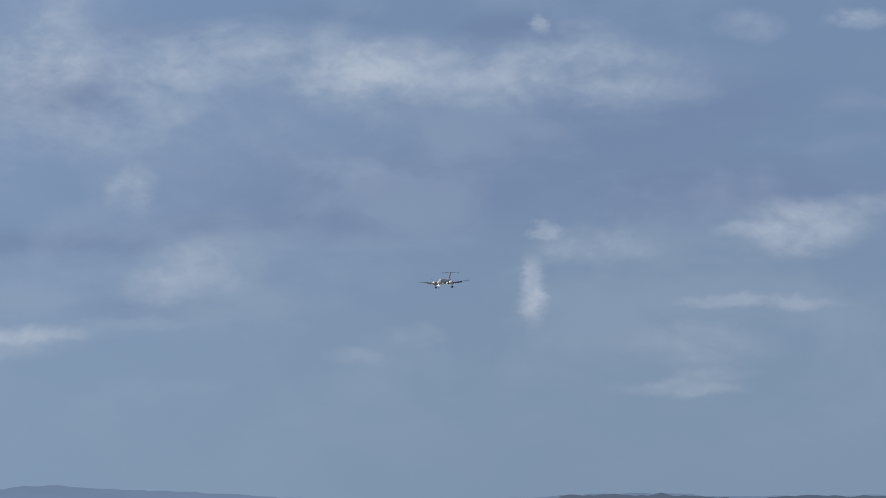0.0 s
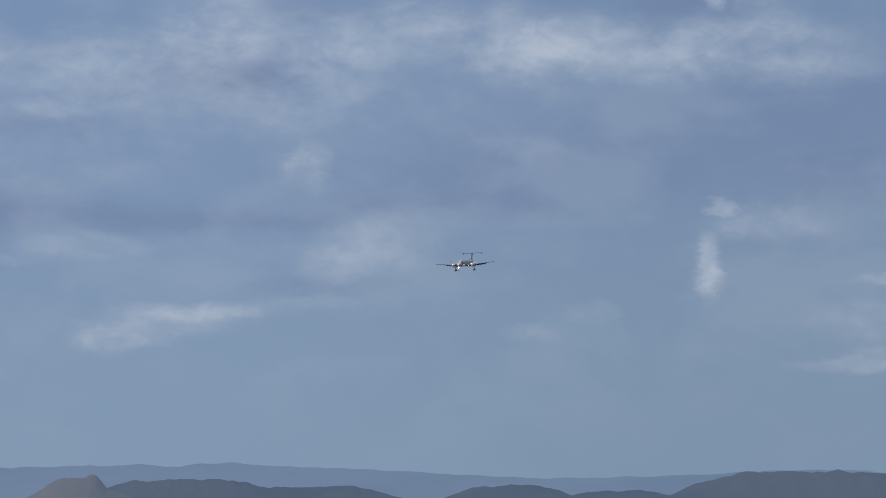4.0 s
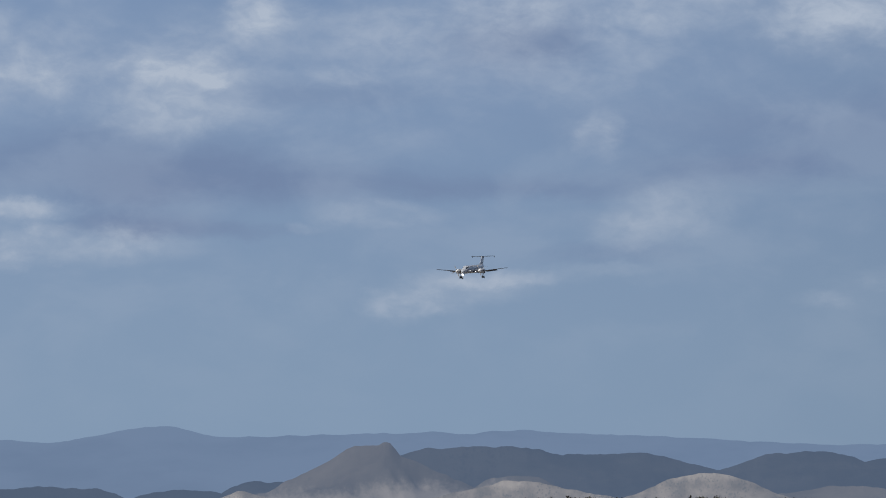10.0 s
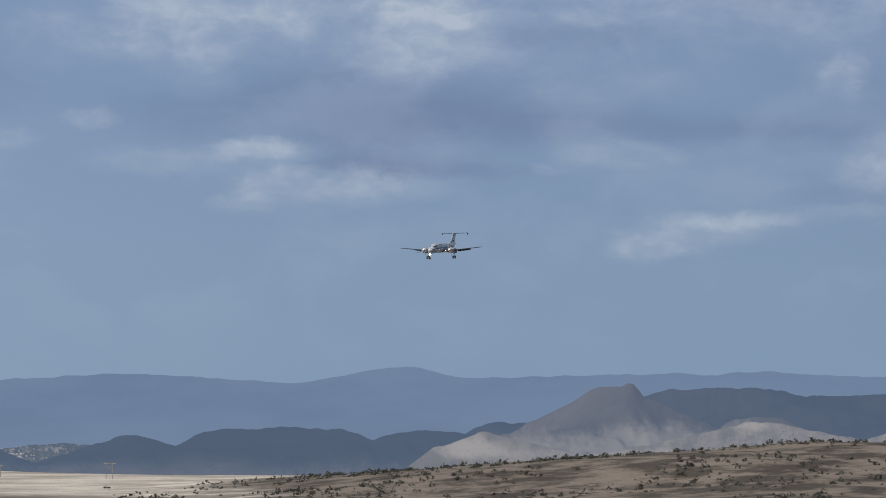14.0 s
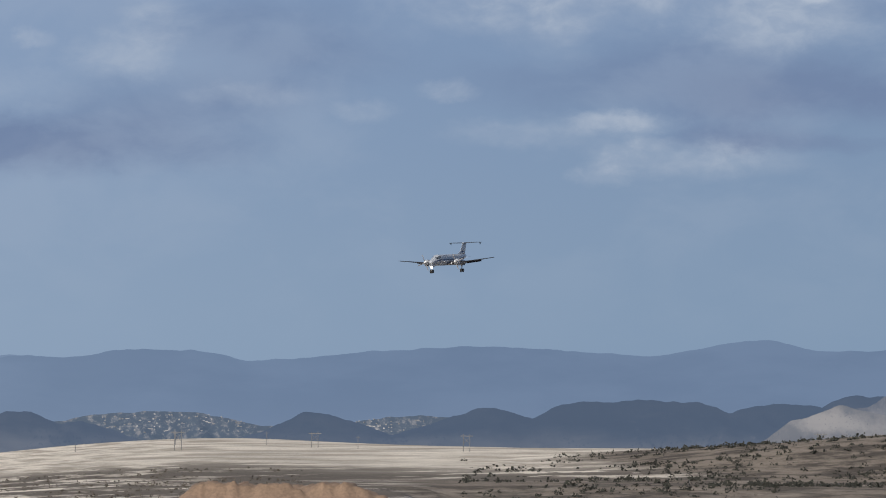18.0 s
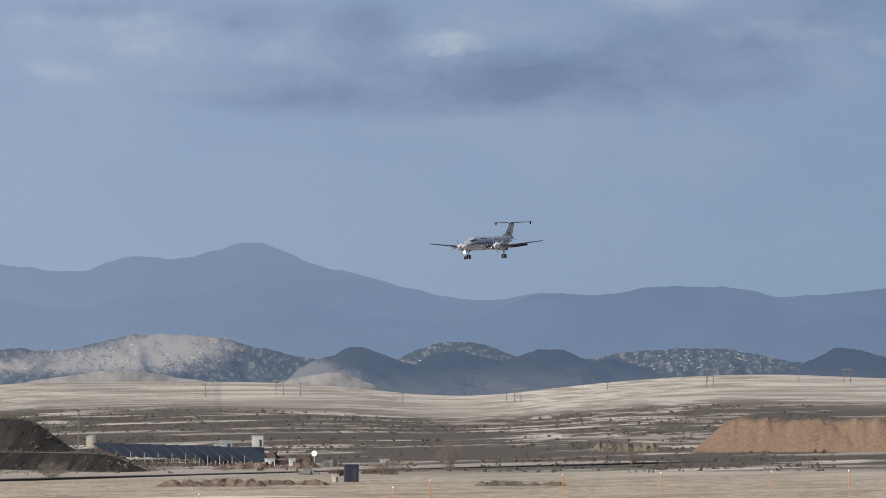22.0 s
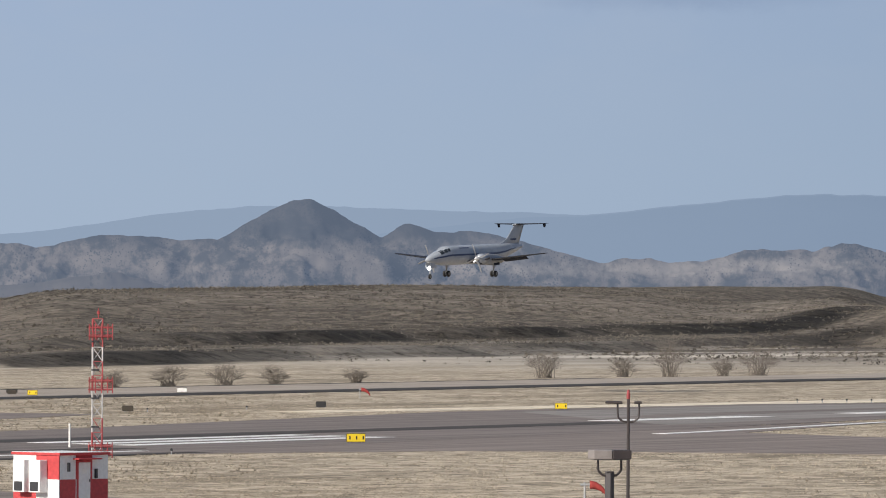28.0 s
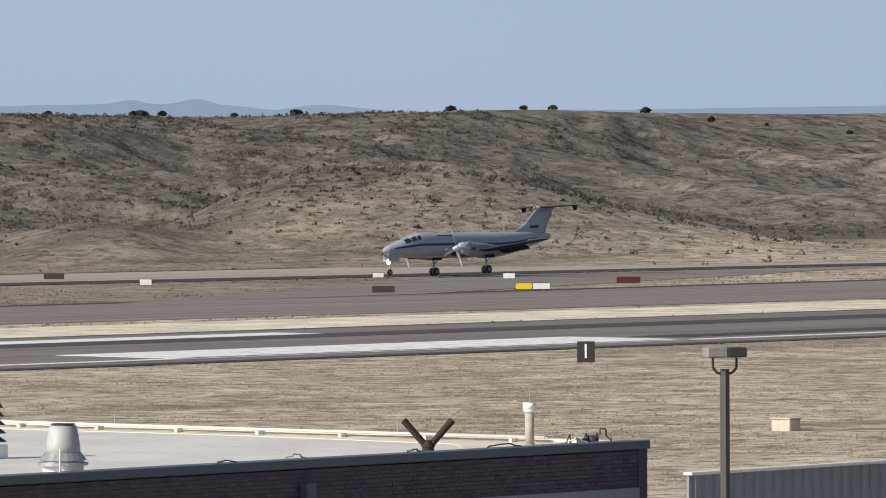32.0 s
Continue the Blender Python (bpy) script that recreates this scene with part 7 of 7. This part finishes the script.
def pole_line(spots, group, label, kind):
    for bearing, dist, h in spots:
        x, y = dist * math.sin(radians(bearing)), dist * math.cos(radians(bearing))
        top = thing("power_pole", facing(x, y), label, "power pole", group)
        if kind == "frame":
            for sx in (-1, 1):
                bm = bmesh.new()
                rod(bm, (sx * 1.1, 0, -0.6), (sx * 1.1, 0, h), 0.12, 0.09, 6)
                part("leg", bm, TIMBER, top)
            bm = bmesh.new()
            box(bm, -2.2, 2.2, -0.1, 0.1, h * 0.86, h * 0.86 + 0.25)
            part("crossarm", bm, TIMBER, top)
            bm = bmesh.new()
            rod(bm, (-1.1, 0, h * 0.45), (1.1, 0, h * 0.8), 0.07, n=5), rod(bm, (1.1, 0, h * 0.45), (-1.1, 0, h * 0.8), 0.07, n=5)
            part("brace", bm, TIMBER, top)
        else:
            bm = bmesh.new()
            rod(bm, (0, 0, -0.6), (0, 0, h), 0.12, 0.08, 6)
            part("pole", bm, TIMBER, top)
            bm = bmesh.new()
            box(bm, -0.8, 0.8, -0.06, 0.06, h * 0.86, h * 0.86 + 0.15)
            part("crossarm", bm, TIMBER, top)


pole_line([(69.99, 2250, 6.6), (68.43, 2280, 5.2), (72.33, 2400, 6.2), (66.5, 2200, 5.0), (71.1, 2450, 5.5), (75.2, 2400, 6.0)], "high pylons", "timber H-frame power pylon on the pale plain", "frame")
pole_line([(67.5, 2250, 3.4), (66.67, 2200, 4.6), (68.34, 2350, 2.8), (69.16, 2450, 2.8), (69.97, 2500, 4.6), (70.71, 2500, 4.8), (71.45, 2500, 4.6), (65.9, 2150, 4.6), (64.12, 1800, 4.2), (63.0, 1800, 4.4), (62.75, 1830, 4.2), (62.5, 1860, 4.2),
           (62.25, 1890, 4.2), (62.0, 1920, 4.2), (61.77, 1950, 4.2), (61.4, 1980, 4.2), (53.2, 2300, 7.0), (50.9, 2300, 5.0)], "line poles", "thin timber power pole on the pale plain", "single")
pole_line([(64.87, 1300, 6.6), (63.38, 1600, 5.2)], "near line poles", "tall timber power pole behind the bank", "single")


# ---------------------------------------------------------------- plants
def facets(rng, x, y, z, w, h, n):
    """Corners of n small leaf-shaped facets in a low dome over each place."""
    m = len(x)
    a, u, up = rng.uniform(0, 2 * np.pi, (m, n)), np.sqrt(rng.random((m, n))), rng.random((m, n))
    q = 0.5 * w[:, None] * u
    c = np.stack([x[:, None] + q * np.cos(a), y[:, None] + q * np.sin(a), z[:, None] + h[:, None] * up * (1.05 - 0.8 * u * u)], -1)
    t = 0.16 * w[:, None, None] * rng.uniform(0.6, 1.4, (m, n, 1))
    e1, e2 = rng.normal(size=(m, n, 3)), rng.normal(size=(m, n, 3))
    e1 /= np.linalg.norm(e1, axis=-1, keepdims=True)
    e2 /= np.linalg.norm(e2, axis=-1, keepdims=True)
    e1, e2 = e1 * t, e2 * t
    return np.stack([c - e1 - 0.6 * e2, c + 0.8 * e1 - 0.9 * e2, c + 1.1 * e1 + 0.5 * e2, c - 0.2 * e1 + e2], 2).reshape(-1, 3)


def joined(name, co, label, category, mat, size):
    """One object of many loose facets with that many corners each."""
    me = bpy.data.meshes.new(name)
    k = len(co)
    me.vertices.add(k), me.loops.add(k), me.polygons.add(k // size)
    me.vertices.foreach_set("co", co.astype(np.float32).ravel())
    me.loops.foreach_set("vertex_index", np.arange(k, dtype=np.int32))
    me.polygons.foreach_set("loop_start", np.arange(0, k, size, dtype=np.int32))
    me.update(calc_edges=True)
    me.materials.append(mat)
    return tagged(new(name, me), label, category, kind="stuff")


def scatter(name, label, mat, count, bearings, reach, size, seed, facet=12):
    """Many small dry bushes, joined, where the covers of the land ask for them."""
    rng = np.random.default_rng(seed)
    az, r = rng.uniform(*bearings, count * 5), rng.uniform(*reach, count * 5)
    x, y, z, cover = land(az, r)
    wish = np.clip(cover["tuft"] + 0.8 * cover["scrub"] + 0.5 * cover["flats"] + 0.3 * cover["brush"], 0, 1) * np.clip(0.35 + 0.9 * fbm(x, y, 26.0, 3, seed), 0, 1)
    k = np.nonzero(rng.random(len(x)) < wish)[0][:count]
    w = rng.uniform(*size, len(k))
    return joined(name, facets(rng, x[k], y[k], z[k], w, w * rng.uniform(0.4, 0.75, len(k)), facet), label, "bushes", mat, 4)


def paved(x, y):
    """Which places lie on asphalt, gravel or paint."""
    out = np.zeros(len(x), bool)
    for corners in PAVED:
        inside = np.zeros(len(x), bool)
        for (xa, ya), (xb, yb) in zip(corners, corners[1:] + corners[:1]):
            if ya != yb:
                inside ^= ((ya > y) != (yb > y)) & (x < (xb - xa) * (y - ya) / (yb - ya) + xa)
        out |= inside
    return out


def dry_grass_field(name, label, mat, count, bearings, reach, size, seed, patchy):
    """Tufts of three blades over the mown field, thicker in patches."""
    rng = np.random.default_rng(seed)
    az, r = rng.uniform(*bearings, count * 3), np.sqrt(rng.uniform(reach[0] ** 2, reach[1] ** 2, count * 3))
    x, y, z, _ = land(az, r)
    wish = np.clip(0.5 + patchy * (fbm(x, y, 9.0, 3, seed) + 0.8 * fbm(x, y, 2.2, 2, seed + 5)), 0, 1)
    inside = (x > RX0 - 1) & (x < 104.5) & (y < RY1 + 1)
    k = np.nonzero((rng.random(len(x)) < wish) & ~paved(x, y) & ~inside)[0][:count]
    x, y, z, h = x[k, None], y[k, None], z[k, None], rng.uniform(*size, (len(k), 1))
    a, lean = rng.uniform(0, 2 * np.pi, (len(k), 3)), rng.uniform(0.3, 1.1, (len(k), 3))
    c, d = np.cos(a), np.sin(a)
    foot, wide = 0.25 * h, 0.32 * h
    co = np.stack([np.stack([x + foot * c - wide * d, y + foot * d + wide * c, z - 0.02 + 0 * c], -1),
                   np.stack([x + foot * c + wide * d, y + foot * d - wide * c, z - 0.02 + 0 * c], -1),
                   np.stack([x + (foot + lean * h) * c, y + (foot + lean * h) * d, z + h * (1.15 - 0.6 * lean)], -1)], 2).reshape(-1, 3)
    return joined(name, co, label, "grass", mat, 3)


STRAW = material("straw", color=(0.52, 0.445, 0.345), rough=1.0, spot=0.2, scale=0.5)
OLD_STRAW = material("old_straw", color=(0.25, 0.21, 0.16), rough=1.0, spot=0.3, scale=0.5)
scatter("bluff_bushes", "dry brown bushes on the bluff", BUSH, 9000, (39, 53), (500, 860), (0.2, 0.75), 11)
scatter("bluff_tufts", "pale dry grass tufts on the bluff", TUFT, 14000, (39, 53), (450, 800), (0.15, 0.6), 15, 8)
scatter("ridge_tufts", "pale dry grass tufts on the long ridge", TUFT, 14000, (53, 64), (900, 1750), (0.25, 0.65), 16, 6)
scatter("ridge_bushes", "dry brown bushes on the long ridge", BUSH, 15000, (53, 65.5), (880, 1750), (0.25, 0.8), 12, 8)
scatter("plain_bushes", "dark bushes scattered over the plain", BUSH, 3600, (62, 71), (820, 1900), (0.3, 1.2), 13)
scatter("rise_bushes", "dark bushes on the scrubby rise", JUNIPER, 3000, (72.3, 80), (1350, 2100), (0.4, 2.2), 14)
dry_grass_field("field_straw", "pale straw tufts on the mown field", STRAW, 50000, (40.5, 58), (125, 340), (0.02, 0.07), 31, 0.8)
dry_grass_field("field_old_straw", "dark weathered tufts on the mown field", OLD_STRAW, 50000, (40.5, 58), (125, 340), (0.02, 0.075), 32, 1.2)
dry_grass_field("far_field_straw", "pale straw tufts on the far mown field", STRAW, 22000, (55, 67), (200, 560), (0.03, 0.1), 33, 0.7)
dry_grass_field("far_field_old_straw", "dark weathered tufts on the far mown field", OLD_STRAW, 22000, (55, 67), (200, 620), (0.03, 0.11), 34, 1.2)
dry_grass_field("foot_straw", "dark weathered tufts below the bluff", OLD_STRAW, 22000, (40, 56), (330, 640), (0.05, 0.17), 35, 1.2)


def juniper(x, y, w, h, label, name="juniper_bush", category="bush", seed=0, trunk=0.25):
    """A short trunk with limbs and a ragged crown of many small leaf clumps."""
    rng = random.Random(seed)
    top = thing(name, pose(x, y, ground_z(x, y)), label, category, "bushes on the skyline" if category == "bush" else "trees in the valley")
    bm = bmesh.new()
    rod(bm, (0, 0, -0.3), (0.05 * w, 0, h * trunk), 0.07 * w, 0.045 * w, 8)
    for k in range(6):
        a = k * 1.05 + rng.uniform(-0.3, 0.3)
        rod(bm, (0.04 * w, 0, h * trunk * 0.7), (0.36 * w * math.cos(a), 0.36 * w * math.sin(a), h * rng.uniform(0.4, 0.75)), 0.035 * w, 0.012 * w, 6)
    part("trunk", bm, BARK, top)
    bm = bmesh.new()
    for k in range(240):
        a, u = rng.uniform(0, 2 * math.pi), rng.random()
        zz = h * (0.15 + 0.85 * rng.random() ** 0.8)
        rad = 0.5 * w * math.sqrt(max(0.02, 1 - (2 * zz / h - 0.95) ** 2)) * (0.55 + 0.45 * math.sqrt(u)) * (1 + 0.25 * math.sin(3 * a + seed) + 0.15 * math.sin(7 * a))
        c = Vector((rad * math.cos(a), rad * math.sin(a), zz))
        s = 0.085 * w * rng.uniform(0.6, 1.4)
        q = Euler((rng.uniform(0, 6), rng.uniform(0, 6), rng.uniform(0, 6))).to_matrix()
        bm.faces.new([bm.verts.new(c + q @ Vector(p) * s) for p in ((-1, -0.7, 0), (0.9, -0.8, 0.2), (1.1, 0.6, -0.2), (-0.1, 1.1, 0.3), (-1.0, 0.5, 0))])
    part("crown", bm, JUNIPER, top, "dark ragged foliage")
    return top


def crest(bearing):
    """The distance at which the bluff's skyline lies for a bearing."""
    r = np.arange(560.0, 1000.0, 4.0)
    _, _, z, _ = land(np.full_like(r, bearing), r)
    return float(r[int(np.argmax((z - EYE_Z) / r))])


for k, (b, w, h) in enumerate(((41.68, 0.9, 0.5), (42.42, 2.2, 0.55), (42.6, 1.0, 0.65), (43.18, 0.8, 0.4), (43.68, 1.4, 0.6), (44.94, 1.2, 0.65), (45.53, 1.0, 0.5), (45.77, 1.1, 0.55), (46.52, 1.3, 0.7), (47.05, 1.0, 0.8), (47.5, 0.6, 0.4), (48.17, 1.0, 0.5))):
    r = crest(b)
    juniper(r * math.sin(radians(b)), r * math.cos(radians(b)), w, h, "small dark bush on the bluff skyline", seed=k)
for k, (b, r, w, h) in enumerate(((50.69, 1115, 1.9, 2.5), (51.13, 1105, 3.2, 2.7), (50.3, 1140, 2.2, 0.8), (50.5, 1130, 1.8, 0.7))):
    juniper(r * math.sin(radians(b)), r * math.cos(radians(b)), w, h, "dark green juniper tree on the valley side", "juniper_tree", "tree", 30 + k)


def bare_shrub(x, y, w, h, seed):
    """A leafless shrub: many thin forked stems from one foot."""
    rng = random.Random(seed)
    top = thing("bare_shrub", pose(x, y, ground_z(x, y)), "leafless grey-brown shrub below the ridge", "shrub", "bare shrubs")
    bm = bmesh.new()
    for k in range(56):
        a, tilt = rng.uniform(0, 2 * math.pi), math.acos(rng.uniform(0.12, 1.0))
        foot = Vector((rng.uniform(-0.16, 0.16) * w, rng.uniform(-0.16, 0.16) * w, -0.1))
        reach = rng.uniform(0.75, 1.0)
        end = Vector((0.5 * w * math.sin(tilt) * math.cos(a), 0.5 * w * math.sin(tilt) * math.sin(a), h * (0.22 + 0.78 * math.cos(tilt)))) * reach
        mid = foot.lerp(end, 0.45) + Vector((0, 0, 0.12 * h))
        rod(bm, foot, mid, 0.026, 0.016, 5), rod(bm, mid, end, 0.016, 0.007, 4)
        for i in range(7):
            at = mid.lerp(end, rng.uniform(0.1, 0.9))
            tip = at + Vector((rng.uniform(-0.2, 0.2) * w, rng.uniform(-0.2, 0.2) * w, rng.uniform(-0.02, 0.22) * h))
            rod(bm, at, tip, 0.011, 0.005, 3)
    part("branchwork", bm, BARK, top)


for k, (x, y, w, h) in enumerate(((634.9, 391.4, 3.6, 2.3), (656.7, 389.0, 3.1, 3.2), (675.0, 388.5, 3.7, 2.7), (652.2, 392.3, 3.0, 1.6), (666.9, 388.5, 2.4, 1.6), (549.0, 380.2, 3.2, 1.5), (560.0, 381.3, 3.2, 1.6), (571.0, 383.0, 2.6, 1.4), (538.0, 379.0, 2.4, 1.2),
                                  (590.0, 386.0, 2.2, 1.1), (470.0, 386.0, 2.6, 1.2), (447.0, 386.0, 2.2, 1.0), (905.0, 368.0, 3.4, 3.3), (845.0, 352.0, 5.0, 1.6), (798.0, 378.0, 3.6, 1.8), (735.0, 372.0, 2.4, 1.4), (1010.0, 380.0, 3.0, 1.6))):
    bare_shrub(x, y, w * 1.45, h * 1.5, 60 + k)


# ---------------------------------------------------------------- bricks of the wall below the terrace
def brick_mesh(x=0.2105, z=0.0715):
    bm = bmesh.new()
    box(bm, -x / 2, x / 2, 0.0, 0.1, -z / 2, z / 2, 0.004)
    me = bpy.data.meshes.new("brick")
    bm.to_mesh(me)
    bm.free()
    me.materials.append(BRICK)
    return me


def brick_wall():
    me = brick_mesh()
    rest, n, rows = bmesh.new(), 0, 20
    wall = tagged(new("wall_south"), "dark brick wall with raked joints", "wall", kind="structure")
    wall.matrix_world = SKEW
    for j in range(rows):
        z = RZ - 0.20 - 0.076 * j
        if 2.2 < z < 2.66:
            lim = 81.9
        else:
            lim = RX1 - 0.05
        x = lim - 0.11 - 0.107 * (j % 2)
        while x > 74.0:
            if n < 300 and x > 87.0 and j < 8:
                ob = new("brick", me)
                ob.parent = wall
                ob.location = (x, RY0 - 0.006 * (j in (4, 6)), z)
                n += 1
            elif x > 74.5:
                m = Matrix.Translation((x, RY0, z))
                vs = [rest.verts.new(m @ Vector(p)) for p in ((-0.105, 0, -0.0357), (0.105, 0, -0.0357), (0.105, 0, 0.0357), (-0.105, 0, 0.0357), (-0.105, 0.1, -0.0357), (0.105, 0.1, -0.0357), (0.105, 0.1, 0.0357), (-0.105, 0.1, 0.0357))]
                for q in ((0, 1, 2, 3), (0, 4, 5, 1), (3, 2, 6, 7), (0, 3, 7, 4), (1, 5, 6, 2)):
                    rest.faces.new([vs[i] for i in q])
            x -= 0.215
    ob = part("brick_rest", rest, BRICK, wall)
    ob["kind"] = "stuff"


brick_wall()


def motions():
    """The landing: seconds, place along the runway, height, crab to the far side, nose-up pitch, bank to the far side."""
    flight = [(0, 2158.7, 108.99, 4.4, -3.2, 1.6), (3, 1959.4, 99.5, 3.4, -3.2, 1.5), (6, 1785.5, 87.73, 3.8, -3.6, 3.4), (9, 1611.8, 75.67, 4.4, -3.7, 1.2), (12, 1430.8, 62.88, 3.1, -3.2, 0.2),
              (16, 1205.4, 47.61, 2.4, -2.9, 0.8), (19, 1043.5, 37.94, 2.3, -2.3, 2.0), (22, 883.8, 28.75, 2.0, -2.0, 0.9), (24.5, 751.5, 20.83, 2.1, -1.95, 2.0), (26.5, 641.8, 15.75, 0.7, -2.2, 0.4), (27, 615.4, 14.06, 0.3, -2.4, 0.1),
              (28.5, 536.2, 8.98, -0.4, -1.5, 0.2), (30, 458.7, 4.61, 0.0, -0.9, 1.8), (31, 407.2, 2.08, 0.4, -0.3, 0.5), (31.6, 376.5, 0.62, 0.0, 0.1, 1.8), (32, 356.1, -0.12, -0.5, 0.3, 2.4)]
    k = 0.956
    walk(PLANE, [(t, pose(x * k, (357.4 - 0.004 * x) * k, EYE_Z + (z - EYE_Z) * k, 0, 0, 180 - a) @ pose(0, 0, 0, b, -p, 0)) for t, x, z, a, p, b in flight])
    for k, hub in enumerate(PROPS):
        walk(hub, [(i * 0.1, pose(*hub.location, 81.0 * i, 0, 0)) for i in range(321)])


motions()
